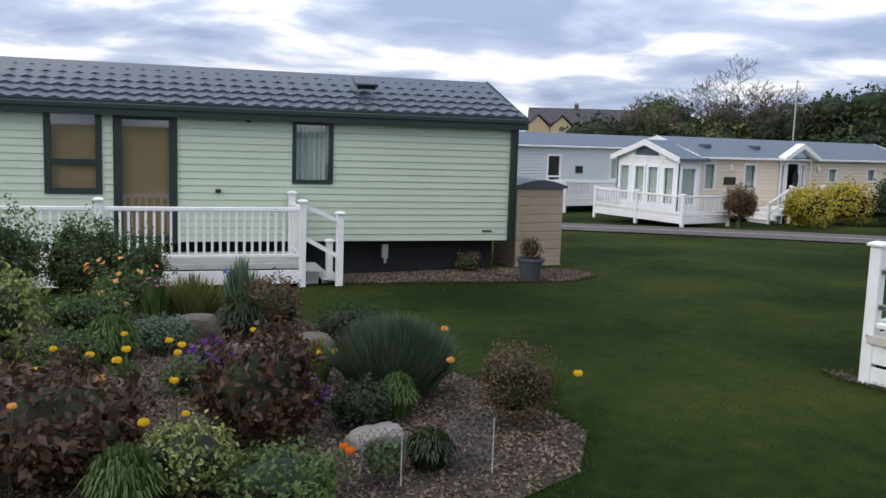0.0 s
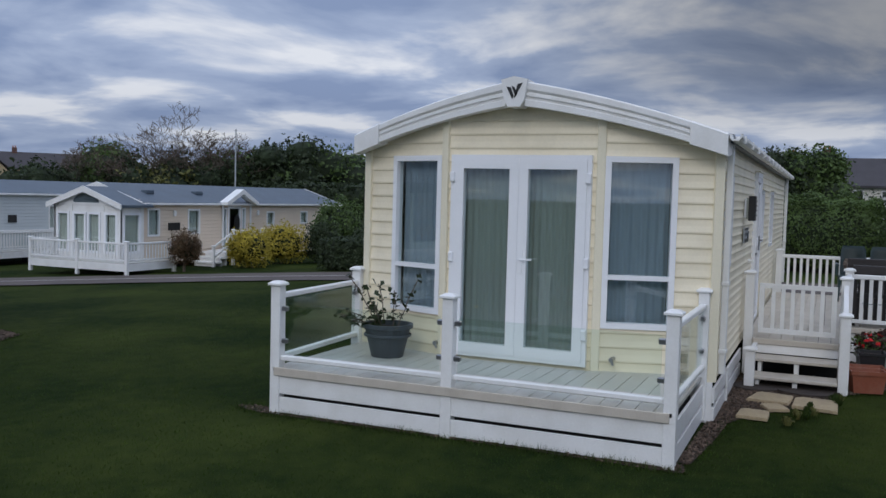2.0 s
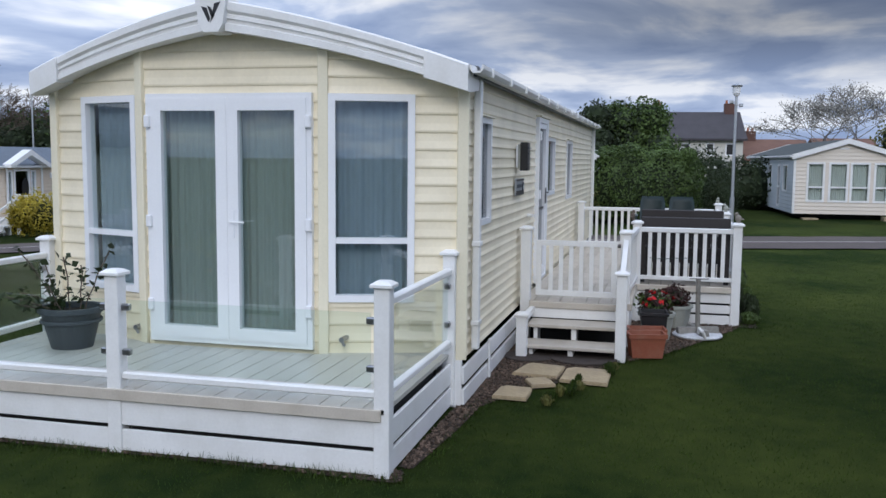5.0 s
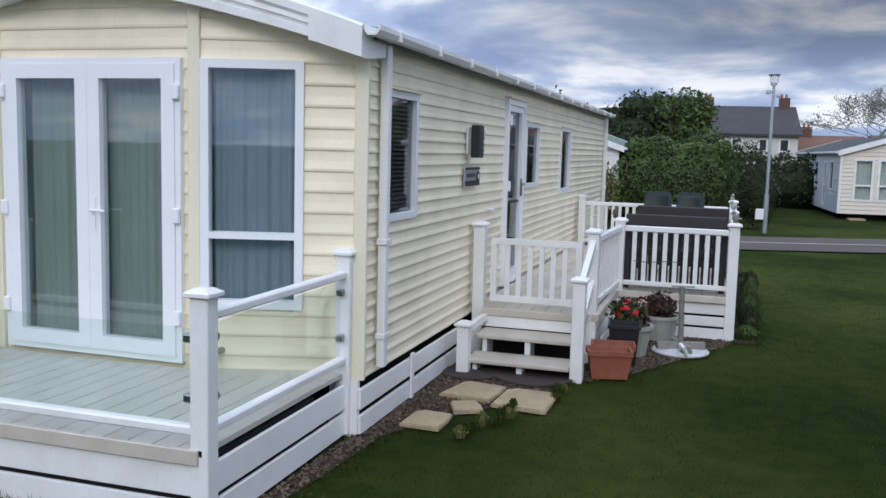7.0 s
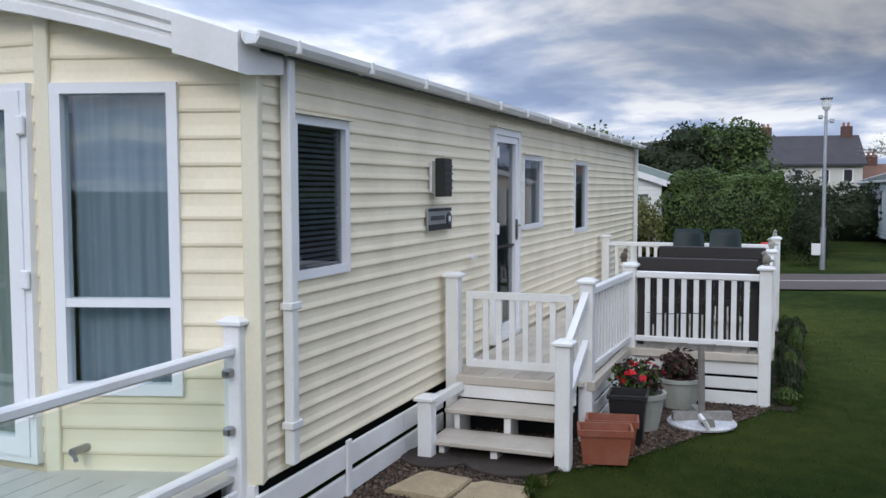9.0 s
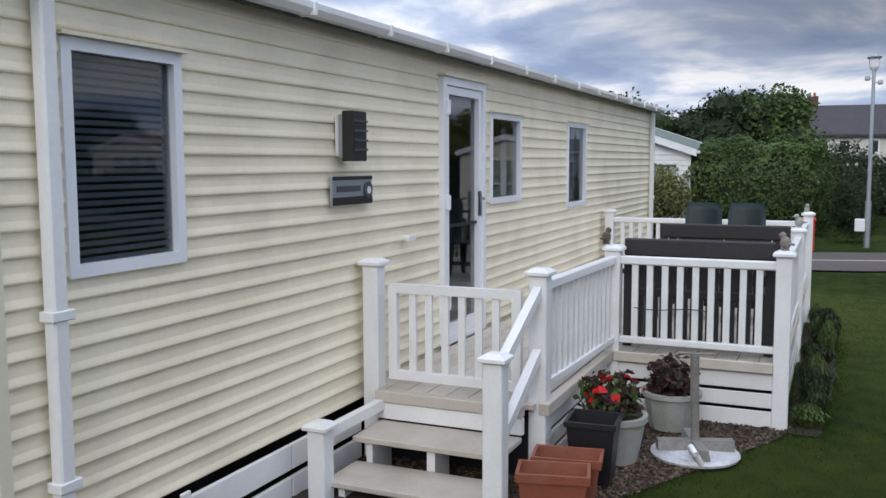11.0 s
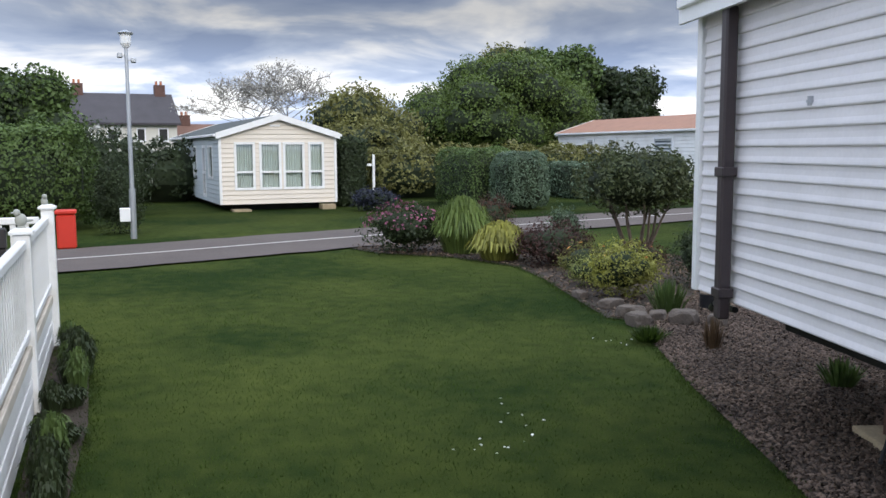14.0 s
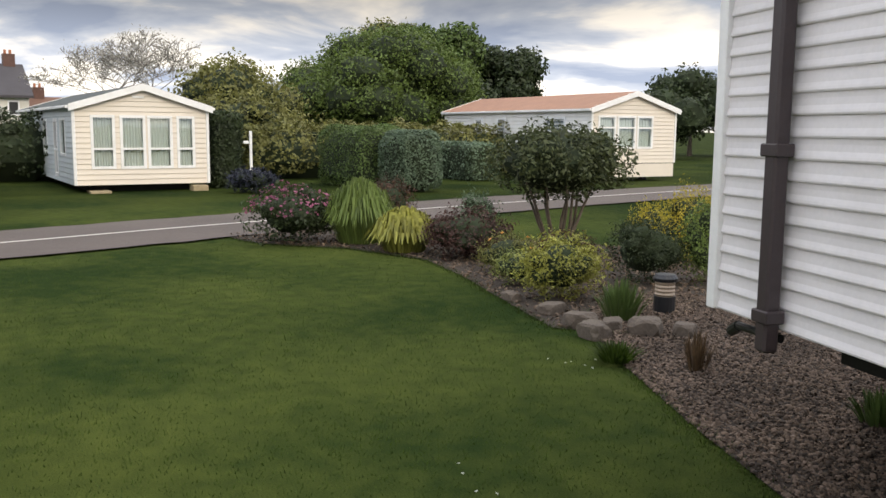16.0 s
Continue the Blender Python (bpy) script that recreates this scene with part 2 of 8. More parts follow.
GRAVEL = leaf_mat("gravel", (0.095, 0.067, 0.05), 0.7, 0.9, 0.0)
ASPHALT = mat("asphalt", (0.088, 0.07, 0.062), 0.9, 0.2, 0.8, 120, 0.4)
PAINT_LINE = mat("road_paint", (0.5, 0.47, 0.43), 0.7, 0.2, 4, 60, 0.1)
CURTAIN = mat("blue_grey_curtain", (0.27, 0.32, 0.38), 0.9, 0.06, 3, 120, 0.05)
CURTAIN_G = mat("sage_curtain", (0.31, 0.345, 0.32), 0.9, 0.06, 3, 120, 0.05)
NET = mat("pale_curtain", (0.62, 0.62, 0.58), 0.9, 0.06, 3, 120, 0.05)
BLIND = mat("tan_blind", (0.32, 0.2, 0.11), 0.8, 0.08, 3, 120, 0.05)
BLIND_GREY = mat("slat_blind", (0.3, 0.31, 0.33), 0.5, 0.08, 3, 120, 0.02)
BARK = mat("bark", (0.11, 0.085, 0.065), 0.95, 0.35, 6, 40, 0.8)
BARK_PALE = mat("pale_bark", (0.4, 0.38, 0.36), 0.9, 0.25, 6, 40, 0.4)
BRICK_RED = mat("brick", (0.12, 0.065, 0.052), 0.9, 0.3, 6, 60, 0.3)
RENDER_WHITE = mat("house_render", (0.62, 0.6, 0.54), 0.85, 0.1, 1, 30, 0.1)
RENDER_TAN = mat("house_sandstone", (0.42, 0.33, 0.2), 0.85, 0.15, 1, 30, 0.1)
TILE_ROOF = mat("house_roof", (0.055, 0.05, 0.055), 0.85, 0.25, 1, 20, 0.3)
TILE_ROOF_RED = mat("house_roof_red", (0.16, 0.085, 0.06), 0.85, 0.25, 1, 20, 0.3)
RED_PLASTIC = mat("red_plastic", (0.55, 0.03, 0.015), 0.45, 0.1, 4, 60, 0.03)
SHED_TAN = mat("shed_panel", (0.4, 0.31, 0.23), 0.6, 0.08, 3, 60, 0.08)
GLASS = glass_mat("window_glass")
GLASS_DARK = glass_mat("tinted_window_glass", (0.6, 0.64, 0.67), 0.05)
GLASS_RAIL = glass_mat("balustrade_glass", (0.93, 0.97, 0.95), 0.025)
SCREEN_WHITE = mat("lamp_glass", (0.75, 0.76, 0.76), 0.3, 0.05, 4, 60, 0.02)


# ---- building helpers ----
def gz(x, y):
    """Height of the ground: level round the pitch, falling gently towards +y."""
    s = max(0.0, y - 4.6)
    fall = -0.045 * s * s / (s + 2.0)
    return max(fall, -1.6)


def thing(name, label, category, m=None, group="", kind=""):
    ob = new(name)
    ob.empty_display_size = 0.2
    if m is not None:
        ob.matrix_basis = m
    return tagged(ob, label, category, group, kind)


def finish(name, bm, material):
    me = bpy.data.meshes.new(name)
    bm.normal_update()
    bm.to_mesh(me)
    bm.free()
    for k in (material if isinstance(material, (list, tuple)) else [material]):
        me.materials.append(k)
    return me


def part(name, bm, material, parent=None, label="", smooth=False):
    me = bm if isinstance(bm, bpy.types.Mesh) else finish(name, bm, material)
    if smooth:
        me.polygons.foreach_set("use_smooth", [True] * len(me.polygons))
    ob = new(name, me)
    if parent is not None:
        ob.parent = parent
    return tagged(ob, label)


def box(bm, x0, y0, z0, x1, y1, z1, m=None, bev=0.0, mi=0):
    vs = [bm.verts.new((x, y, z)) for x in (x0, x1) for y in (y0, y1) for z in (z0, z1)]
    fs = [bm.faces.new([vs[i] for i in q]) for q in ((0, 1, 3, 2), (4, 6, 7, 5), (0, 4, 5, 1), (2, 3, 7, 6), (0, 2, 6, 4), (1, 5, 7, 3))]
    for f in fs:
        f.material_index = mi
    if bev:
        r = bmesh.ops.bevel(bm, geom=list({e for f in fs for e in f.edges}), offset=bev, segments=1, affect="EDGES")
        vs = r["verts"]
        vs = list({v for f in r["faces"] for v in f.verts} | set(v for v in vs if v.is_valid))
    if m is not None:
        bmesh.ops.transform(bm, matrix=m, verts=[v for v in vs if v.is_valid])
    return bm


def boxm(*a, m=None, bev=0.0):
    return box(bmesh.new(), *a, m=m, bev=bev)


def tube(bm, p0, p1, r0, r1=None, seg=8, caps=True):
    r1 = r0 if r1 is None else r1
    p0, p1 = Vector(p0), Vector(p1)
    d = (p1 - p0).normalized()
    u = d.orthogonal().normalized()
    v = d.cross(u)
    rings = []
    for p, r in ((p0, r0), (p1, r1)):
        rings.append([bm.verts.new(p + (u * math.cos(a) + v * math.sin(a)) * r) for a in (2 * math.pi * i / seg for i in range(seg))])
    for i in range(seg):
        bm.faces.new((rings[0][i], rings[0][(i + 1) % seg], rings[1][(i + 1) % seg], rings[1][i]))
    if caps:
        bm.faces.new(rings[0][::-1])
        bm.faces.new(rings[1])
    return bm


def lathe(bm, profile, seg=20, at=(0, 0, 0)):
    """Turns (radius, height) pairs round a standing axis."""
    rings = []
    for r, z in profile:
        if r < 1e-4:
            rings.append([bm.verts.new((at[0], at[1], at[2] + z))])
        else:
            rings.append([bm.verts.new((at[0] + r * math.cos(a), at[1] + r * math.sin(a), at[2] + z)) for a in (2 * math.pi * i / seg for i in range(seg))])
    for a, b in zip(rings, rings[1:]):
        for i in range(seg):
            q = [a[i % len(a)], a[(i + 1) % len(a)], b[(i + 1) % len(b)], b[i % len(b)]]
            q = list(dict.fromkeys(q))
            if len(q) > 2:
                bm.faces.new(q)
    return bm


def prism(bm, outline, x0, x1, m=None):
    """A (y, z) outline pushed from x0 to x1."""
    a = [bm.verts.new((x0, y, z)) for y, z in outline]
    b = [bm.verts.new((x1, y, z)) for y, z in outline]
    k = len(outline)
    for i in range(k):
        bm.faces.new((a[i], b[i], b[(i + 1) % k], a[(i + 1) % k]))
    bm.faces.new(a[::-1])
    bm.faces.new(b)
    if m is not None:
        bmesh.ops.transform(bm, matrix=m, verts=a + b)
    return bm


def wall_frame(p0, p1, z=0.0):
    """Local frame of a wall: x along it, y into the building, z up."""
    d = Vector((p1[0] - p0[0], p1[1] - p0[1], 0))
    return Matrix.Translation((p0[0], p0[1], z)) @ Matrix.Rotation(math.atan2(d.y, d.x), 4, "Z"), d.length


def board_profile(h, style):
    """Outline of a board as (depth, height); outward is negative."""
    if style == "wave":      # pressed aluminium: two soft ribs a board
        q = h / 2
        one = [(-0.002, 0.0), (-0.011, 0.004), (-0.0135, 0.012), (-0.011, 0.023), (-0.004, q * 0.45), (-0.0015, q * 0.75)]
        return [(0.05, 0.0)] + one + [(d, z + q) for d, z in one] + [(0.0, h), (0.05, h)]
    if style == "rib":       # one broad soft rib a board
        return [(0.05, 0.0), (-0.003, 0.0), (-0.011, 0.008), (-0.013, 0.022), (-0.009, 0.045), (-0.004, h * 0.55), (-0.001, h * 0.85), (0.0, h), (0.05, h)]
    if style == "fine":      # narrow, nearly flush boards
        return [(0.05, 0.0), (-0.010, 0.0), (-0.014, 0.004), (-0.013, 0.014), (-0.002, h), (0.05, h)]
    return [(0.05, 0.0), (-0.016, 0.0), (-0.02, 0.006), (-0.02, 0.016), (-0.003, h), (0.05, h)]


def clip_profile(prof, lo, hi):
    """The part of an outline between two heights."""
    front = prof[1:-1]
    def at(z):
        for (d0, z0), (d1, z1) in zip(front, front[1:]):
            if z0 <= z <= z1:
                return d0 + (d1 - d0) * (z - z0) / max(z1 - z0, 1e-6)
        return front[-1][0]
    inner = [(d, z) for d, z in front if lo < z < hi]
    return [(0.05, lo), (at(lo), lo)] + inner + [(at(hi), hi), (0.05, hi)]


def clad(parent, p0, p1, z0, z1, pitch, material, holes=(), style="lap", pieces=True, top=None):
    """Horizontal boards on a wall with through openings (s0, s1, za, zb); top(z) gives the ends under a sloping top."""
    m, length = wall_frame(p0, p1)
    joined = None if pieces else bmesh.new()
    rows = max(1, round((z1 - z0) / pitch))
    h = (z1 - z0) / rows
    prof = board_profile(h, style)
    for r in range(rows):
        a, b = z0 + r * h, z0 + (r + 1) * h
        s0, s1 = (0.0, length) if top is None else top(a + 0.4 * h)
        if s1 - s0 < 0.03:
            continue
        cut = sorted(q for q in holes if q[2] < b - 1e-4 and q[3] > a + 1e-4)
        spans, at = [], s0
        for q in cut:
            if q[0] > at + 0.005:
                spans.append((at, q[0], 0.0, h))
            if q[2] > a + 0.006:
                spans.append((q[0], q[1], 0.0, q[2] - a))
            if q[3] < b - 0.006:
                spans.append((q[0], q[1], q[3] - a, h))
            at = max(at, q[1])
        if at < s1 - 0.005:
            spans.append((at, s1, 0.0, h))
        for e0, e1, lo, hi in spans:
            bm = bmesh.new() if pieces else joined
            pr = prof if hi - lo > h - 1e-6 else clip_profile(prof, lo, hi)
            prism(bm, [(y, a + z) for y, z in pr], e0, e1, m)
            if pieces:
                part("board", bm, material, parent)
    if joined is not None:
        part("cladding", joined, material, parent)


def ring(bm, s0, z0, s1, z1, w, y0, y1, m=None, bottom=None):
    """A rectangular frame of bar width w, in one piece."""
    wb = w if bottom is None else bottom
    o = [(s0, z0), (s1, z0), (s1, z1), (s0, z1)]
    i = [(s0 + w, z0 + wb), (s1 - w, z0 + wb), (s1 - w, z1 - w), (s0 + w, z1 - w)]
    V = {}
    for k, (nm, pts) in enumerate((("o", o), ("i", i))):
        for y in (y0, y1):
            V[nm, y] = [bm.verts.new((s, y, z)) for s, z in pts]
    for k in range(4):
        j = (k + 1) % 4
        bm.faces.new((V["o", y0][k], V["o", y0][j], V["i", y0][j], V["i", y0][k]))
        bm.faces.new((V["o", y1][j], V["o", y1][k], V["i", y1][k], V["i", y1][j]))
        bm.faces.new((V["o", y0][j], V["o", y0][k], V["o", y1][k], V["o", y1][j]))
        bm.faces.new((V["i", y0][k], V["i", y0][j], V["i", y1][j], V["i", y1][k]))
    if m is not None:
        bmesh.ops.transform(bm, matrix=m, verts=[v for q in V.values() for v in q])
    return bm


def curtain(parent, m, s0, s1, z0, z1, y, material, waves=7, depth=0.013, name="curtain", label=""):
    bm = bmesh.new()
    n = waves * 8
    prev = None
    ph = random.random() * 6
    for i in range(n + 1):
        s = s0 + (s1 - s0) * i / n
        d = y + depth * (math.sin(i / 8 * 6.283 + ph) + 0.4 * math.sin(i / 8 * 2.9 + ph * 2))
        cur = (bm.verts.new((s, d, z0)), bm.verts.new((s, d * 0.9 + y * 0.1, z1)))
        if prev:
            bm.faces.new((prev[0], cur[0], cur[1], prev[1]))
        prev = cur
    bmesh.ops.transform(bm, matrix=m, verts=bm.verts)
    return part(name, bm, material, parent, label, smooth=True)


def window(parent, m, s0, s1, z0, z1, bars_h=(), bars_v=(), frame_w=0.05, proud=0.03, material=WHITE_FRAME, glass=GLASS, inside=None, name="window", cloth=None, sill=False, hood=False, deep=0.06):
    """A framed window in the wall's frame m; bars at heights bars_h and places bars_v."""
    w = frame_w
    fo = part(name, ring(bmesh.new(), s0, z0, s1, z1, w, -proud, deep, m), material, parent)
    for z in bars_h:
        part("glazing_bar", boxm(s0 + w, -proud + 0.004, z - w * 0.4, s1 - w, deep - 0.01, z + w * 0.4, m=m), material, fo)
    for s in bars_v:
        part("glazing_bar", boxm(s - w * 0.4, -proud + 0.006, z0 + w, s + w * 0.4, deep - 0.012, z1 - w, m=m), material, fo)
    g = bmesh.new()
    box(g, s0 + w * 0.8, 0.012, z0 + w * 0.8, s1 - w * 0.8, 0.018, z1 - w * 0.8, m=m)
    go = part("pane", g, glass, fo)
    go.visible_shadow = False
    if hood:
        part("hood", boxm(s0 - 0.02, -proud - 0.03, z1 + 0.002, s1 + 0.02, 0.0, z1 + 0.016, m=m), CREAM_TRIM, fo)
    if sill:
        part("sill", boxm(s0 - 0.03, -proud - 0.03, z0 - 0.03, s1 + 0.03, 0.0, z0 - 0.002, m=m, bev=0.004), material, fo)
    if cloth:
        curtain(fo, m, s0 + w, s1 - w, z0 + w * 0.5, z1 - w * 0.5, 0.1, cloth, waves=max(3, round((s1 - s0) * 11)))
    return fo


def quad_mesh(name, verts, k, material):
    """A mesh of separate k-cornered faces from an array of corners."""
    me = bpy.data.meshes.new(name)
    nf = len(verts) // k
    me.vertices.add(len(verts))
    me.vertices.foreach_set("co", np.ascontiguousarray(verts, dtype=np.float32).ravel())
    me.loops.add(len(verts))
    me.loops.foreach_set("vertex_index", np.arange(len(verts), dtype=np.int32))
    me.polygons.add(nf)
    me.polygons.foreach_set("loop_start", np.arange(0, len(verts), k, dtype=np.int32))
    me.update(calc_edges=True)
    for q in (material if isinstance(material, (list, tuple)) else [material]):
        me.materials.append(q)
    return me


def leaf_quads(rng, pts, nrm, length, width, spread=0.8, up=0.0):
    """Diamond leaves at pts, facing about nrm."""
    n = len(pts)
    nrm = nrm + rng.normal(0, spread, (n, 3)) + np.array([0, 0, up])
    nrm /= np.linalg.norm(nrm, axis=1)[:, None] + 1e-9
    t = rng.normal(0, 1, (n, 3))
    t -= (t * nrm).sum(1)[:, None] * nrm
    t /= np.linalg.norm(t, axis=1)[:, None] + 1e-9
    b = np.cross(nrm, t)
    s = rng.uniform(0.6, 1.3, (n, 1))
    le, wi = length * s / 2, width * s / 2
    fold = nrm * wi * 0.35
    return np.stack([pts - t * le, pts + b * wi + fold, pts + t * le, pts - b * wi + fold], 1).reshape(-1, 3)


def blob_points(rng, blobs, n, inner=0.8, outer=1.06, rough=0.12):
    """Points in the outer shells of lumpy ellipsoids, with those inside a neighbour left out."""
    c = np.array([b[0] for b in blobs], float)
    r = np.array([b[1] for b in blobs], float)
    area = (r[:, 0] * r[:, 1] + r[:, 1] * r[:, 2] + r[:, 0] * r[:, 2])
    pick = rng.choice(len(blobs), n, p=area / area.sum())
    d = rng.normal(0, 1, (n, 3))
    d /= np.linalg.norm(d, axis=1)[:, None]
    bump = 1 + rough * np.sin(d[:, 0] * 7 + pick) * np.sin(d[:, 1] * 8 + pick * 2) * 1.2 + rough * 0.7 * np.sin(d[:, 2] * 13 + d[:, 0] * 9)
    rad = (inner + (outer - inner) * rng.random(n) ** 0.5) * bump
    p = c[pick] + d * r[pick] * rad[:, None]
    nn = d / r[pick]
    nn /= np.linalg.norm(nn, axis=1)[:, None]
    keep = np.ones(n, bool)
    for i in range(len(blobs)):
        q = (((p - c[i]) / r[i]) ** 2).sum(1)
        keep &= (q > 0.55) | (pick == i)
    return p[keep], nn[keep]


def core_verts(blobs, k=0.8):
    """Solid filler inside a crown, coloured dark as its inner shade, as triangles."""
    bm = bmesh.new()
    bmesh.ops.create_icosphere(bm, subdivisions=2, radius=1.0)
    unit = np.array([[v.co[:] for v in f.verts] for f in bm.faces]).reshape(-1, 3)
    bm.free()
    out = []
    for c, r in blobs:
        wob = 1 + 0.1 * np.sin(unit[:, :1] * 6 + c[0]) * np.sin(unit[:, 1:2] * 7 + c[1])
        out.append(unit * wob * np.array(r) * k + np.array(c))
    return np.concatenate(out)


def crown(name, parent, blobs, n, length, width, material, core_mat=None, seed=1, spread=0.8, inner=0.8, outer=1.06, rough=0.12, core=0.8, label=""):
    rng = np.random.default_rng(seed)
    p, nn = blob_points(rng, blobs, n, inner, outer, rough)
    me = quad_mesh(name, leaf_quads(rng, p, nn, length, width, spread), 4, material)
    ob = part(name, me, material, parent, label)
    # filler behind the leaves, its dark colour stands for shade between them
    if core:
        co = quad_mesh("shade_core", core_verts(blobs, core), 3, core_mat or material)
        part("shade_core", co, material, ob)
    return ob


def limbs(parent, base, height, spread, radius, n=6, levels=3, seed=1, material=BARK, name="trunk", lean=(0, 0), start=0.35, twigs=0):
    """A tapering trunk that forks into limbs."""
    rng = random.Random(seed)
    bm = bmesh.new()
    ends = []

    def grow(p, d, length, r, lev):
        segs = 3
        for i in range(segs):
            q = p + d * (length / segs)
            tube(bm, p, q, r, r * 0.82, seg=max(4, 8 - 2 * (levels - lev)), caps=False)
            p, r = q, max(r * 0.82, twigs)
            if lev < 2:
                ends.append(p.copy())
            d = (d + Vector((rng.uniform(-1, 1), rng.uniform(-1, 1), rng.uniform(-0.3, 0.6))) * 0.16).normalized()
        if lev > 0:
            for k in range(n if lev == levels else rng.randint(2, 3)):
                a = rng.uniform(0, 6.283) if lev < levels else 6.283 * k / n + rng.uniform(-0.3, 0.3)
                side = Vector((math.cos(a), math.sin(a), 0))
                nd = (d * rng.uniform(0.7, 1.0) + side * spread * rng.uniform(0.6, 1.2)).normalized()
                grow(p, nd, length * rng.uniform(0.6, 0.85), r * rng.uniform(0.55, 0.75), lev - 1)

    grow(Vector(base), Vector((lean[0], lean[1], 1)).normalized(), height * start, radius, levels)
    ob = part(name, bm, material, parent)
    if twigs:
        return ob, np.array([p[:] for p in ends])
    return ob


LEAF = leaf_mat("hedge_leaves", (0.08, 0.125, 0.034))
LEAF_DARK = leaf_mat("dark_leaves", (0.034, 0.05, 0.02))
LEAF_BRIGHT = leaf_mat("bright_leaves", (0.14, 0.2, 0.05))
LEAF_YELLOW = leaf_mat("golden_leaves", (0.42, 0.34, 0.045))
LEAF_OLIVE = leaf_mat("olive_leaves", (0.15, 0.15, 0.046))
LEAF_RED = leaf_mat("bronze_leaves", (0.075, 0.04, 0.024), 0.6)
LEAF_GREY = leaf_mat("grey_green_leaves", (0.11, 0.16, 0.1))
LEAF_BROWN = leaf_mat("brown_leaves", (0.12, 0.075, 0.04))
LEAF_BLUE = leaf_mat("blue_black_leaves", (0.03, 0.035, 0.055))
BLOSSOM = leaf_mat("white_blossom", (0.42, 0.41, 0.37), 0.2)
# near-black green: the shade inside foliage, put into the colour of the fillers
CORE = leaf_mat("crown_inner_shade", (0.02, 0.03, 0.013), 0.2, 0.9, 0.0)
GRASS = leaf_mat("grass_blades", (0.042, 0.072, 0.011), 0.35, 0.6, 0.5)

# ---- ground and road ----
LAWN = bpy.data.materials.new("lawn")
LAWN.use_nodes = True
ln, ll = LAWN.node_tree.nodes, LAWN.node_tree.links
lb = ln["Principled BSDF"]
lb.inputs["Roughness"].default_value, lb.inputs["Specular IOR Level"].default_value = 0.95, 0.04
ltc = ln.new("ShaderNodeTexCoord")
lr = []
for sc, de in ((0.35, 4), (5.0, 5), (90.0, 3)):
    t_ = ln.new("ShaderNodeTexNoise")
    t_.inputs["Scale"].default_value, t_.inputs["Detail"].default_value = sc, de
    ll.new(ltc.outputs["Object"], t_.inputs["Vector"])
    lr.append(t_)
lramp = ln.new("ShaderNodeValToRGB")
lramp.color_ramp.elements[0].position, lramp.color_ramp.elements[1].position = 0.41, 0.63
lramp.color_ramp.elements[0].color, lramp.color_ramp.elements[1].color = (0.009, 0.019, 0.004, 1), (0.04, 0.053, 0.011, 1)
ladd = ln.new("ShaderNodeMath")
ladd.operation = "MULTIPLY_ADD"
ladd.inputs[1].default_value = 0.55
lm = ln.new("ShaderNodeMath")
lm.operation = "MULTIPLY_ADD"
lm.inputs[1].default_value = 0.25
lh = ln.new("ShaderNodeMath")
lh.operation = "MULTIPLY"
lh.inputs[1].default_value = 0.2
ll.new(lr[2].outputs[0], lh.inputs[0])
ll.new(lr[1].outputs[0], lm.inputs[0])
ll.new(lh.outputs[0], lm.inputs[2])
ll.new(lr[0].outputs[0], ladd.inputs[0])
ll.new(lm.outputs[0], ladd.inputs[2])
ll.new(ladd.outputs[0], lramp.inputs[0])
# lawn brightened round this point: stronger light there, put into the grass colour
dry = ln.new("ShaderNodeVectorMath")
dry.operation = "DISTANCE"
dry.inputs[1].default_value = (22.0, -5.0, 0)
ll.new(ltc.outputs["Object"], dry.inputs[0])
lit_edge = ln.new("ShaderNodeMath")
lit_edge.operation = "MULTIPLY_ADD"
lit_edge.inputs[1].default_value = 7.0
ll.new(lr[0].outputs[0], lit_edge.inputs[0])
ll.new(dry.outputs["Value"], lit_edge.inputs[2])
lit_amount = ln.new("ShaderNodeMapRange")
lit_amount.interpolation_type = "SMOOTHSTEP"
lit_amount.inputs["From Min"].default_value, lit_amount.inputs["From Max"].default_value = 9.5, 15.5
lit_amount.inputs["To Min"].default_value, lit_amount.inputs["To Max"].default_value = 1.0, 0.0
ll.new(lit_edge.outputs[0], lit_amount.inputs[0])
lit_mix = ln.new("ShaderNodeMix")
lit_mix.data_type, lit_mix.blend_type = "RGBA", "MULTIPLY"
lit_mix.inputs[7].default_value = (1.7, 1.6, 1.8, 1)
ll.new(lit_amount.outputs[0], lit_mix.inputs[0])
ll.new(lramp.outputs[0], lit_mix.inputs[6])
ll.new(lit_mix.outputs[2], lb.inputs["Base Color"])
lbump = ln.new("ShaderNodeBump")
lbump.inputs["Strength"].default_value, lbump.inputs["Distance"].default_value = 0.6, 0.02
ll.new(lr[2].outputs[0], lbump.inputs["Height"])
ll.new(lbump.outputs[0], lb.inputs["Normal"])


def steps(a, b, near, far):
    """Grid lines, close round the walk and wide towards the horizon."""
    v = list(np.arange(a, b + 0.01, near))
    g, x = near, v[-1]
    while x < far:
        g *= 1.5
        x += g
        v.append(x)
    g, x = near, v[0]
    while x > -far:
        g *= 1.5
        x -= g
        v.insert(0, x)
    return v


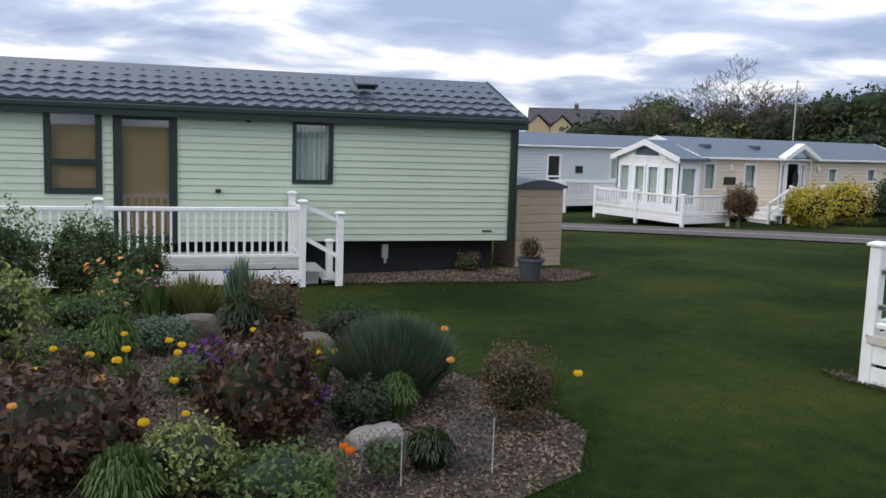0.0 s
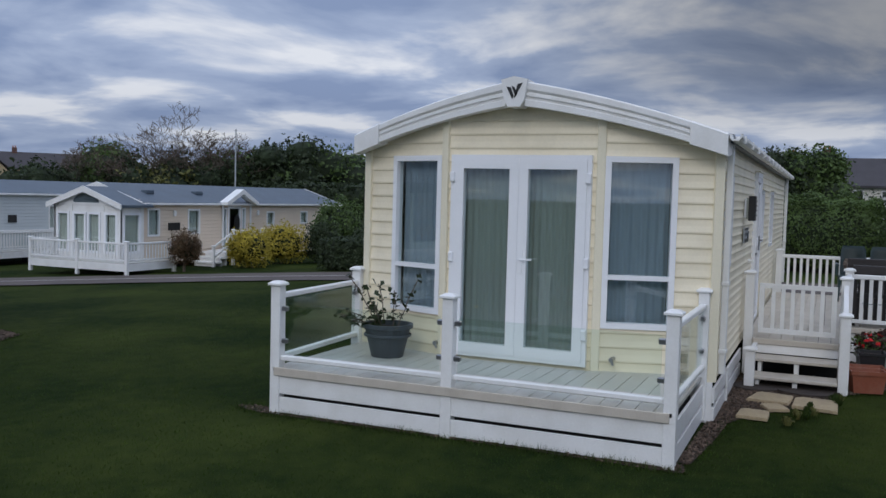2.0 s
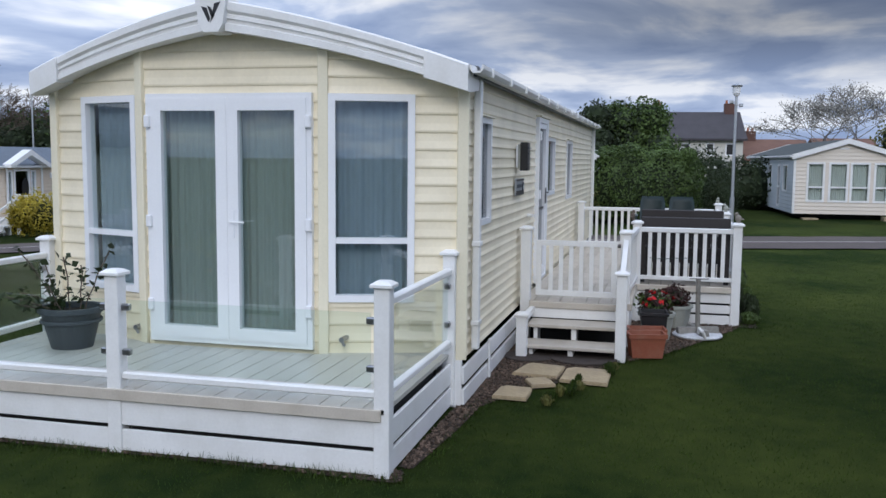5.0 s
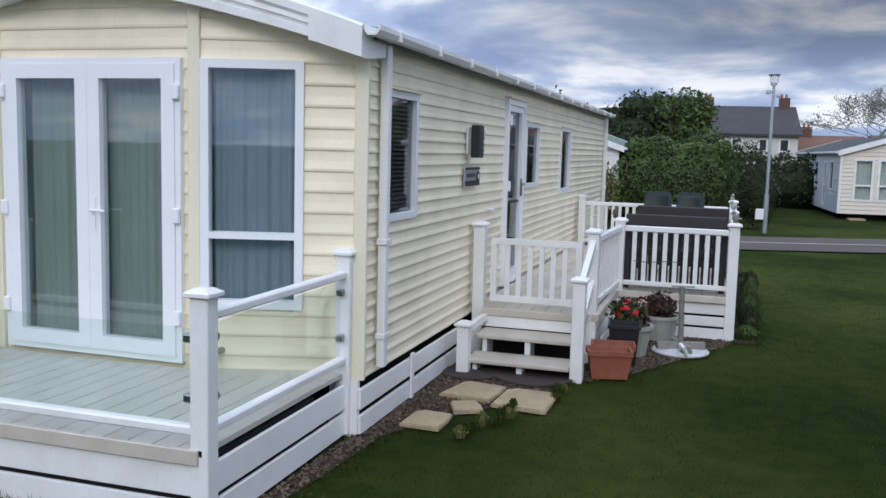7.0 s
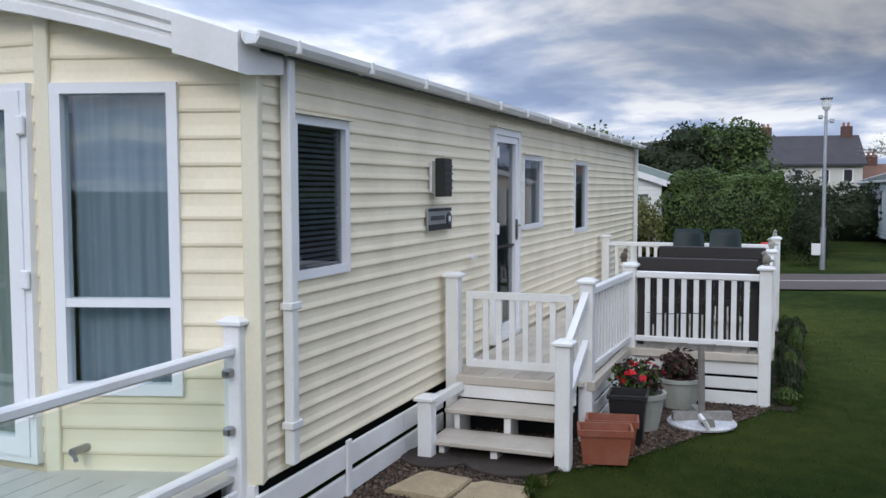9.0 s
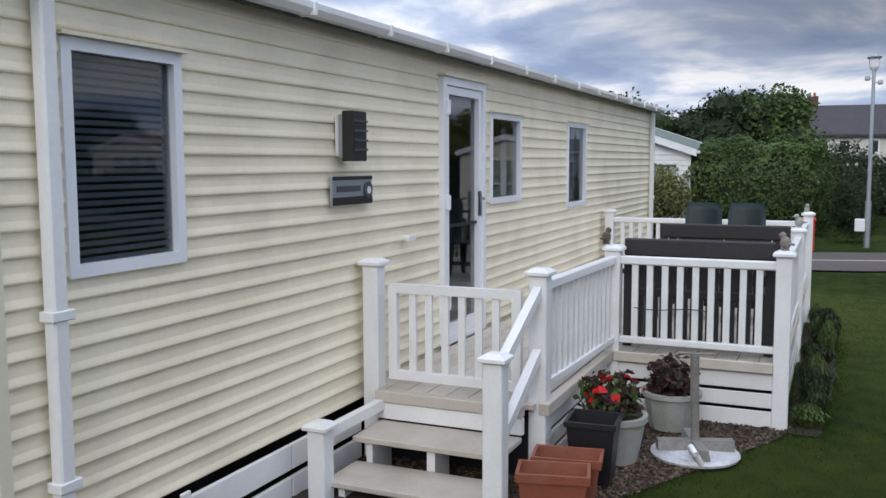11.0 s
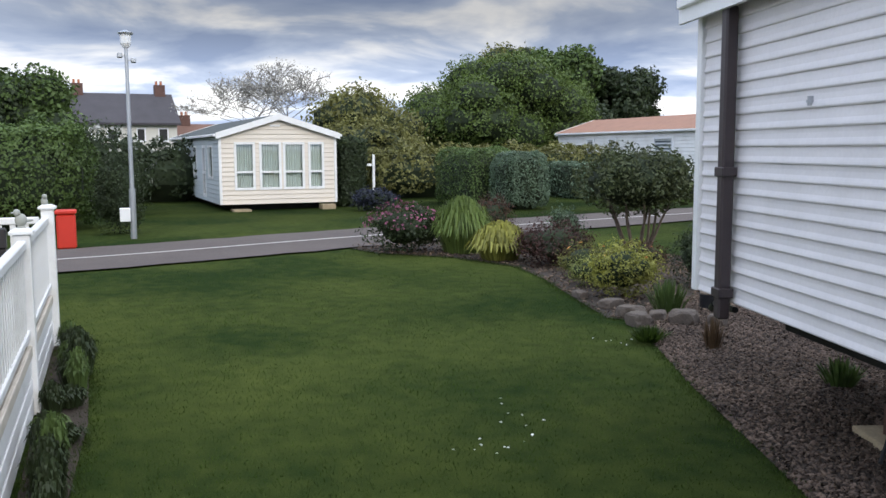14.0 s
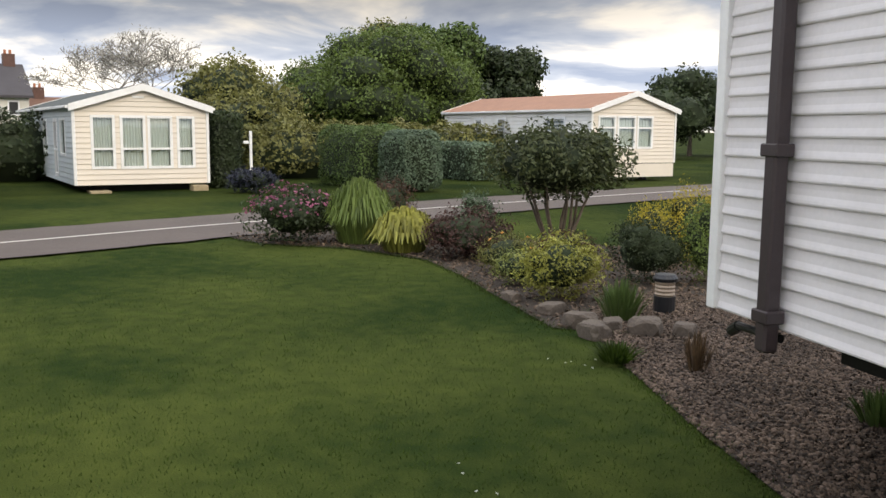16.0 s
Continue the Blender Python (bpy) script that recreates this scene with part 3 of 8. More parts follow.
def ground_sheet():
    xs, ys = steps(-4, 44, 1.0, 2500), steps(-30, 44, 1.0, 2500)
    bm = bmesh.new()
    grid = [[bm.verts.new((x, y, gz(x, y))) for y in ys] for x in xs]
    for i in range(len(xs) - 1):
        for j in range(len(ys) - 1):
            bm.faces.new((grid[i][j], grid[i + 1][j], grid[i + 1][j + 1], grid[i][j + 1]))
    ob = part("ground", bm, LAWN, None, smooth=True)
    tagged(ob, "mown green lawn covering the whole park", "lawn", kind="structure")


ground_sheet()

ROAD = [(3, 44), (11, 31.5), (17.4, 21.6), (21.6, 13.6), (23.6, 6.0), (24.2, -1.0), (26.0, -6.6), (28.0, -13.6), (29.8, -21.5), (31.5, -32), (34, -50)]


def smooth_line(pts, step=0.5):
    out = []
    p = [Vector((*q, 0)) for q in pts]
    p = [p[0] * 2 - p[1]] + p + [p[-1] * 2 - p[-2]]
    for i in range(1, len(p) - 2):
        n = max(2, int((p[i + 1] - p[i]).length / step))
        for k in range(n):
            t = k / n
            out.append(0.5 * ((2 * p[i]) + (p[i + 1] - p[i - 1]) * t + (2 * p[i - 1] - 5 * p[i] + 4 * p[i + 1] - p[i + 2]) * t * t + (3 * p[i] - p[i - 1] - 3 * p[i + 1] + p[i + 2]) * t ** 3))
    return out


def ribbon(line, a, b, lift, thick=0.0, wob=0.0):
    bm = bmesh.new()
    rows = []
    for i, p in enumerate(line):
        d = (line[min(i + 1, len(line) - 1)] - line[max(i - 1, 0)]).normalized()
        nrm = Vector((-d.y, d.x, 0))
        w = wob * noise.noise(p * 1.3)
        row = []
        for k in range(5):
            q = p + nrm * (a + (b - a) * k / 4 + (w if k in (0, 4) else 0))
            row.append(bm.verts.new((q.x, q.y, gz(q.x, q.y) + lift)))
        rows.append(row)
    for r0, r1 in zip(rows, rows[1:]):
        for k in range(4):
            bm.faces.new((r0[k], r0[k + 1], r1[k + 1], r1[k]))
    return bm


road_line = smooth_line(ROAD)
tagged(part("road", ribbon(road_line, -1.6, 1.55, 0.03, wob=0.12), ASPHALT), "narrow worn grey asphalt lane through the park", "road", kind="structure")
tagged(part("road_marking", ribbon(road_line, -0.05, 0.05, 0.036), PAINT_LINE), "thin faded white line along the lane", "road marking", kind="structure")


def post(parent, x, y, z0, z1, w=0.1, cap=True, name="post"):
    h = w / 2
    ob = part(name, boxm(x - h, y - h, z0, x + h, y + h, z1 - 0.04, bev=0.006), WHITE, parent)
    if cap:
        bm = bmesh.new()
        box(bm, x - h - 0.022, y - h - 0.022, z1 - 0.042, x + h + 0.022, y + h + 0.022, z1 - 0.018, bev=0.004)
        a = h + 0.016
        vs = [bm.verts.new((x + sx * a, y + sy * a, z1 - 0.018)) for sx, sy in ((-1, -1), (1, -1), (1, 1), (-1, 1))]
        b = [bm.verts.new((x + sx * a * 0.55, y + sy * a * 0.55, z1)) for sx, sy in ((-1, -1), (1, -1), (1, 1), (-1, 1))]
        for i in range(4):
            bm.faces.new((vs[i], vs[(i + 1) % 4], b[(i + 1) % 4], b[i]))
        bm.faces.new(b)
        part("post_cap", bm, WHITE, ob)
    return ob


def railing(parent, p0, p1, z0, z1, spacing=0.11, rail_h=0.06, bal=0.035, gap=0.06, inset=0.05):
    """Top and bottom rail with upright balusters between two posts."""
    m, length = wall_frame(p0, p1)
    part("top_rail", boxm(inset, -0.03, z1 - rail_h, length - inset, 0.03, z1, m=m, bev=0.008), WHITE, parent)
    part("bottom_rail", boxm(inset, -0.025, z0 + gap, length - inset, 0.025, z0 + gap + rail_h * 0.8, m=m, bev=0.006), WHITE, parent)
    n = max(1, round((length - 2 * inset) / spacing))
    me = None
    for i in range(1, n):
        s = inset + (length - 2 * inset) * i / n
        if me is None:
            me = finish("baluster", boxm(-bal / 2, -bal / 3, z0 + gap + rail_h * 0.7, bal / 2, bal / 3, z1 - rail_h * 0.8), WHITE)
        ob = part("baluster", me, WHITE, parent)
        ob.matrix_basis = m @ Matrix.Translation((s, 0, 0))


def boards_deck(parent, x0, y0, x1, y1, z, along="x", pitch=0.14, material=DECK_TAN, thick=0.03):
    n = max(1, round(((y1 - y0) if along == "x" else (x1 - x0)) / pitch))
    for i in range(n):
        if along == "x":
            a, b = y0 + (y1 - y0) * i / n, y0 + (y1 - y0) * (i + 1) / n
            bm = boxm(x0, a + 0.003, z - thick, x1, b - 0.003, z)
        else:
            a, b = x0 + (x1 - x0) * i / n, x0 + (x1 - x0) * (i + 1) / n
            bm = boxm(a + 0.003, y0, z - thick, b - 0.003, y1, z)
        part("deck_board", bm, material, parent)


def tiles(parent, x0, x1, ye, ze, yr, zr, rows, waves, material=None, wave=0.014, step_h=0.024):
    """Rows of wavy pressed tiles on one roof slope, eaves (ye, ze) to ridge (yr, zr)."""
    bm = bmesh.new()
    for r in range(rows):
        f0, f1 = r / rows, (r + 1) / rows
        y_a, y_b = ye + (yr - ye) * f0, ye + (yr - ye) * f1
        z_a, z_b = ze + (zr - ze) * f0, ze + (zr - ze) * f1
        prev = None
        for i in range(waves * 4 + 1):
            x = x0 + (x1 - x0) * i / (waves * 4)
            w = wave * math.sin(i / 4 * 6.283)
            cur = (bm.verts.new((x, y_a, z_a + step_h + w)), bm.verts.new((x, y_b, z_b + 0.006 + w * 0.8)), bm.verts.new((x, y_a, z_a - 0.004)))
            if prev:
                bm.faces.new((prev[0], cur[0], cur[1], prev[1]))
                bm.faces.new((prev[2], cur[2], cur[0], prev[0]))
            prev = cur
    bmesh.ops.recalc_face_normals(bm, faces=bm.faces)
    return part("roof_tiles", bm, material or ROOF_DARK, parent)

# ---- the cream caravan that the walk goes round ----
Y0, Y1, YC = 0.59, 4.28, 2.43           # side walls and middle
XF, XC, XE = 8.49, 8.82, 20.8           # front bay, front corners, far end
ZB, ZE = 0.38, 2.64                     # foot of the cladding, eaves


def cream_caravan():
    t = thing("static_caravan", "cream aluminium-clad static caravan with bowed front and tiled roof", "caravan")
    # side wall with its windows and door
    m, L = wall_frame((XC, Y0), (XE, Y0))
    wins = [(9.165, 9.835, 1.41, 2.33), (13.68, 14.48, 1.50, 2.27), (16.01, 16.81, 1.36, 2.28)]
    door = (12.64, 13.49, 0.48, 2.48)
    holes = [(a - XC, b - XC, c, d) for a, b, c, d in wins + [door]]
    clad(t, (XC, Y0), (XE, Y0), ZB, ZE, 0.188, CREAM, holes, "wave")
    for i, (a, b, c, d) in enumerate(holes[:3]):
        w = window(t, m, a, b, c, d, frame_w=0.05, proud=0.022, glass=GLASS_DARK, hood=True, sill=False)
        if i == 0:
            bm = bmesh.new()
            n = 26
            for k in range(n):
                z = c + 0.06 + (d - c - 0.12) * k / (n - 1)
                box(bm, a + 0.056, 0.03, z - 0.011, b - 0.056, 0.034, z + 0.009)
            bmesh.ops.transform(bm, matrix=m, verts=bm.verts)
            part("slat_blind", bm, BLIND_GREY, w)
        else:
            curtain(w, m, a + 0.05, a + 0.05 + (b - a) * 0.35, c + 0.03, d - 0.03, 0.12, NET, 3)
            curtain(w, m, b - 0.05 - (b - a) * 0.2, b - 0.05, c + 0.03, d - 0.03, 0.12, NET, 2)
    a, b, c, d = holes[3]
    dr = part("door", ring(bmesh.new(), a, c, b, d, 0.06, -0.05, 0.06, m, 0.04), WHITE_FRAME, t, "white-framed glazed caravan door")
    lf = part("door_leaf", ring(bmesh.new(), a + 0.065, c + 0.045, b - 0.065, d - 0.065, 0.06, -0.035, 0.03, m, 0.1), WHITE_FRAME, dr)
    part("glazing_bar", boxm(a + 0.126, -0.02, 1.36, b - 0.126, 0.025, 1.38, m=m), BLACK, dr)
    g = part("pane", boxm(a + 0.12, 0.0, c + 0.1, b - 0.12, 0.006, d - 0.1, m=m), GLASS_DARK, dr)
    g.visible_shadow = False
    hb = bmesh.new()
    box(hb, b - 0.135, -0.05, 1.42, b - 0.10, -0.034, 1.62, m=m)
    tube(hb, m @ Vector((b - 0.12, -0.04, 1.56)), m @ Vector((b - 0.12, -0.085, 1.56)), 0.01)
    tube(hb, m @ Vector((b - 0.12, -0.08, 1.56)), m @ Vector((b - 0.23, -0.08, 1.56)), 0.009)
    part("door_handle", hb, CHROME, dr, "chrome door handle")
    for z in (0.75, 1.5, 2.2):
        part("hinge", boxm(a + 0.03, -0.075, z, a + 0.075, -0.05, z + 0.11, m=m, bev=0.006), WHITE_FRAME, dr)
    part("hood", boxm(a - 0.03, -0.08, d + 0.002, b + 0.03, 0.0, d + 0.018, m=m), CREAM_TRIM, dr)
    # other walls
    clad(t, (XE, Y0), (XE, Y1), ZB, ZE, 0.174, CREAM, (), "wave", pieces=False)
    clad(t, (XE, Y1), (XC, Y1), ZB, ZE, 0.174, CREAM, (), "wave", pieces=False)
    # bowed front: two slanting bays and the middle with its french doors
    yl, yr = YC + 0.78, YC - 0.78
    for p0, p1, side in (((XC, Y1), (XF, yl), 0), ((XF, yr), (XC, Y0), 1)):
        mm, LL = wall_frame(p0, p1)
        w0, w1 = (LL - 0.72, LL - 0.05) if side == 0 else (0.05, 0.72)
        fit_top = (lambda z, LL=LL: (LL - LL * min(1, max(0, (2.88 - z) / 0.28)), LL)) if side == 0 else (lambda z, LL=LL: (0, LL * min(1, max(0, (2.88 - z) / 0.28))))
        clad(t, p0, p1, ZB, 2.86, 0.137, CREAM, [(w0, w1, 0.845, 2.465)], "rib", top=fit_top)
        w = window(t, mm, w0, w1, 0.845, 2.465, bars_h=(1.33,), frame_w=0.055, proud=0.035, cloth=CURTAIN)
        part("corner_trim", boxm(-0.03 if side == 0 else LL - 0.06, -0.035, ZB, 0.06 if side == 0 else LL + 0.03, 0.05, 2.66, m=mm, bev=0.006), CREAM_TRIM, t)
        e0 = LL - 0.05 if side == 0 else -0.03
        part("bay_trim", boxm(e0, -0.032, ZB, e0 + 0.08, 0.04, 2.83, m=mm, bev=0.006), CREAM_TRIM, t)
    mm, LL = wall_frame((XF, yl), (XF, yr))
    d0, d1 = LL / 2 - 0.715, LL / 2 + 0.715
    clad(t, (XF, yl), (XF, yr), ZB, 2.93, 0.137, CREAM, [(d0, d1, 0.465, 2.47)], "rib")
    fd = part("double_door", ring(bmesh.new(), d0, 0.465, d1, 2.47, 0.042, -0.05, 0.06, mm, 0.038), WHITE_FRAME, t, "white-framed double glass doors")
    for k in (0, 1):
        s0 = d0 + 0.043 + k * 0.673
        s1 = s0 + 0.671
        part("door_leaf", ring(bmesh.new(), s0, 0.505, s1, 2.43, 0.095, -0.06, 0.02, mm), WHITE_FRAME, fd)
        g = part("pane", boxm(s0 + 0.08, -0.02, 0.585, s1 - 0.08, -0.014, 2.35, m=mm), GLASS, fd)
        g.visible_shadow = False
        curtain(fd, mm, s0 + 0.03, s1 - 0.03, 0.54, 2.4, 0.1, CURTAIN_G, 9)
        for z in (0.72, 1.4, 2.2):
            s = s0 - 0.045 if k == 0 else s1 - 0.005
            part("hinge", boxm(s, -0.085, z, s + 0.05, -0.055, z + 0.1, m=mm, bev=0.008), WHITE_FRAME, fd)
    hb = bmesh.new()
    s = d0 + 0.043 + 0.673 + 0.045
    box(hb, s - 0.015, -0.072, 1.33, s + 0.015, -0.06, 1.55, m=mm)
    tube(hb, mm @ Vector((s, -0.07, 1.46)), mm @ Vector((s, -0.11, 1.46)), 0.009)
    tube(hb, mm @ Vector((s, -0.105, 1.46)), mm @ Vector((s + 0.12, -0.105, 1.46)), 0.008)
    part("door_handle", hb, WHITE_FRAME, fd)
    # gas and water fittings under the windows
    for s, z in ((-0.07, 0.56), (LL + 0.18, 0.56)):
        bm = bmesh.new()
        tube(bm, mm @ Vector((s, 0.06, z)), mm @ Vector((s, -0.06, z)), 0.022, seg=10)
        tube(bm, mm @ Vector((s, -0.05, z)), mm @ Vector((s + 0.02, -0.05, z - 0.05)), 0.012)
        part("outlet", bm, CHROME, t)
    # roof: two slopes of pressed tiles, gable board and gutter
    zr = 3.05
    ov = 0.1
    xf = 8.78
    bm = bmesh.new()
    for a, b in (((Y0 - ov, ZE - 0.04), (YC, zr)), ((YC, zr), (Y1 + ov, ZE - 0.04))):
        pts = [(xf, a[0], a[1]), (XE + 0.1, a[0], a[1]), (XE + 0.1, b[0], b[1]), (xf, b[0], b[1])]
        lo = [bm.verts.new(p) for p in pts]
        hi = [bm.verts.new((p[0], p[1], p[2] + 0.05)) for p in pts]
        bm.faces.new(lo[::-1]), bm.faces.new(hi)
        for i in range(4):
            bm.faces.new((lo[i], lo[(i + 1) % 4], hi[(i + 1) % 4], hi[i]))
    part("roof", bm, ROOF_DARK, t)
    for y_e in (Y0 - ov, Y1 + ov):
        tiles(t, xf, XE + 0.1, y_e, ZE + 0.01, YC, zr + 0.05, 6, 60)
    # gable board in front, bowed like the wall, with plain end caps
    def edge(f):
        return 8.30 + 0.36 * f ** 1.3, 3.165 - 0.30 * f - 0.185 * f * f, 0.235 - 0.05 * f
    for side in (-1, 1):
        for f0, f1, name in ((0.05, 0.83, "gable_board"), (0.83, 1.0, "gable_end_cap")):
            bm = bmesh.new()
            prev = None
            for i in range(9):
                f = f0 + (f1 - f0) * i / 8
                y = YC + side * f * 1.91
                x, zt, hh = edge(f)
                zb_ = zt - hh
                if name == "gable_board":
                    sect = [(x, zb_ + 0.0), (x - 0.055, zb_ + 0.005), (x - 0.055, zb_ + hh * 0.26), (x - 0.03, zb_ + hh * 0.31), (x - 0.034, zb_ + hh * 0.4), (x - 0.052, zb_ + hh * 0.44), (x - 0.05, zb_ + hh * 0.55), (x - 0.036, zb_ + hh * 0.6), (x - 0.062, zb_ + hh * 0.7), (x - 0.062, zt - 0.012), (x - 0.05, zt), (x + 0.34, zt - 0.005), (x + 0.34, zb_ + 0.04)]
                else:
                    sect = [(x, zb_ - 0.02), (x - 0.075, zb_ - 0.015), (x - 0.078, zt - 0.012), (x - 0.06, zt + 0.004), (x + 0.34, zt - 0.001), (x + 0.34, zb_ + 0.02)]
                cur = [bm.verts.new((px, y, pz)) for px, pz in sect]
                if prev:
                    for k in range(len(sect)):
                        bm.faces.new((prev[k], prev[(k + 1) % len(sect)], cur[(k + 1) % len(sect)], cur[k]))
                else:
                    bm.faces.new(cur)
                prev = cur
            bm.faces.new(prev[::-1])
            bmesh.ops.recalc_face_normals(bm, faces=bm.faces)
            part(name, bm, WHITE, t)
    # soffit between board and wall
    for side in (-1, 1):
        bm = bmesh.new()
        rows = []
        for i in range(7):
            f = i / 6 * 0.97
            x, zt, hh = edge(f)
            y = YC + side * f * 1.91
            rows.append((bm.verts.new((x - 0.01, y, zt - hh + 0.05)), bm.verts.new((8.9, y, zt - hh + 0.07))))
        for p, q in zip(rows, rows[1:]):
            bm.faces.new((p[0], q[0], q[1], p[1]))
        part("soffit", bm, CREAM_TRIM, t)
    bm = bmesh.new()
    k = [(-0.13, 3.165), (0.0, 3.195), (0.13, 3.165), (0.1, 2.97), (0.06, 2.91), (-0.06, 2.91), (-0.1, 2.97)]
    a = [bm.verts.new((8.21, YC + y, z)) for y, z in k]
    b = [bm.verts.new((8.42, YC + y, z)) for y, z in k]
    bm.faces.new(a), bm.faces.new(b[::-1])
    for i in range(len(k)):
        bm.faces.new((a[i], b[i], b[(i + 1) % len(k)], a[(i + 1) % len(k)]))
    bmesh.ops.recalc_face_normals(bm, faces=bm.faces)
    badge = part("gable_badge", bm, WHITE, t, "white shield with dark wing-shaped emblem")
    bm = bmesh.new()
    for p in (((-0.075, 3.11), (-0.03, 3.10), (0.0, 3.02), (-0.015, 2.99)), ((-0.025, 3.115), (0.005, 3.10), (0.035, 3.04), (0.015, 3.01)), ((0.0, 2.99), (0.03, 3.04), (0.085, 3.14), (0.035, 3.13))):
        a = [bm.verts.new((8.206, YC - y, z - 0.01)) for y, z in p]
        b = [bm.verts.new((8.211, YC - y, z - 0.01)) for y, z in p]
        bm.faces.new(a), bm.faces.new(b[::-1])
        for i in range(4):
            bm.faces.new((a[i], b[i], b[(i + 1) % 4], a[(i + 1) % 4]))
    bmesh.ops.recalc_face_normals(bm, faces=bm.faces)
    part("emblem", bm, BLACK, badge)
    # ceiling over the front bay, closes the gable
    bm = bmesh.new()
    bm.faces.new([bm.verts.new(p) for p in ((8.9, Y0, 2.6), (8.9, Y1, 2.6), (8.9, Y1, 2.66), (8.9, YC, 3.06), (8.9, Y0, 2.66))])
    part("gable_lining", bm, INTERIOR, t)
    # gutter and downpipes
    bm = bmesh.new()
    y = Y0 - 0.13
    prof = [(-0.055, 0.0), (-0.055, -0.03), (-0.03, -0.06), (0.03, -0.06), (0.05, -0.03), (0.05, 0.0), (0.035, 0.0), (0.03, -0.045), (-0.03, -0.045), (-0.042, -0.02), (-0.042, 0.0)]
    prism(bm, [(y + a, ZE + 0.035 + b) for a, b in prof], 8.6, XE + 0.08)
    g = part("gutter", bm, WHITE, t)
    for i in range(14):
        x = 8.95 + i * 0.86
        part("gutter_bracket", boxm(x, y - 0.066, ZE - 0.032, x + 0.03, y + 0.05, ZE + 0.04, bev=0.004), WHITE, g)
    for x, z0 in ((9.06, 0.42), (20.6, 0.42)):
        bm = bmesh.new()
        box(bm, x - 0.035, Y0 - 0.085, z0, x + 0.035, Y0 - 0.025, ZE + 0.0, bev=0.008)
        dp = part("downpipe", bm, WHITE, t)
        for z in (0.62, 1.27):
            part("pipe_clip", boxm(x - 0.05, Y0 - 0.092, z, x + 0.06, Y0 - 0.02, z + 0.04, bev=0.004), WHITE, dp)
    # floor and inside
    part("floor", boxm(XC, Y0 + 0.06, ZB, XE - 0.06, Y1 - 0.06, ZB + 0.07), INTERIOR, t)
    part("bay_floor", boxm(XF + 0.06, yr + 0.02, ZB, XC - 0.005, yl - 0.02, ZB + 0.07), INTERIOR, t)
    part("partition", boxm(11.6, Y0 + 0.06, ZB + 0.07, 11.66, Y1 - 0.06, ZE - 0.02), INTERIOR, t)
    part("inner_ceiling", boxm(XC, Y0 + 0.06, ZE - 0.02, XE - 0.06, Y1 - 0.06, ZE + 0.01), INTERIOR, t)
    # skirting of white boards
    for z0, z1 in ((0.02, 0.15), (0.19, 0.33)):
        part("skirt_board", boxm(8.76, Y0 - 0.03, z0, 10.62, Y0 - 0.005, z1, bev=0.004), WHITE, t)
    for z0, z1 in ((0.02, 0.15), (0.19, 0.33)):
        part("skirt_board", boxm(10.63, Y0 - 0.03, z0, 11.4, Y0 - 0.005, z1, bev=0.004), WHITE, t)
    for x in (9.75,):
        part("skirt_post", boxm(x - 0.03, Y0 - 0.05, 0.0, x + 0.03, Y0 - 0.031, 0.37, bev=0.004), WHITE, t)
    part("corner_board", boxm(8.76, Y0 - 0.004, 0.0, 8.8, Y0 + 0.2, 0.38), WHITE, t)
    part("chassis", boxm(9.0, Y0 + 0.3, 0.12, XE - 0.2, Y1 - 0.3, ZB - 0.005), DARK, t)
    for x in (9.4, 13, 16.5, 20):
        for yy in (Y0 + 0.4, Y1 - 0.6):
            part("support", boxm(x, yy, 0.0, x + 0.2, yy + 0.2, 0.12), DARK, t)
    return t


cream_caravan()


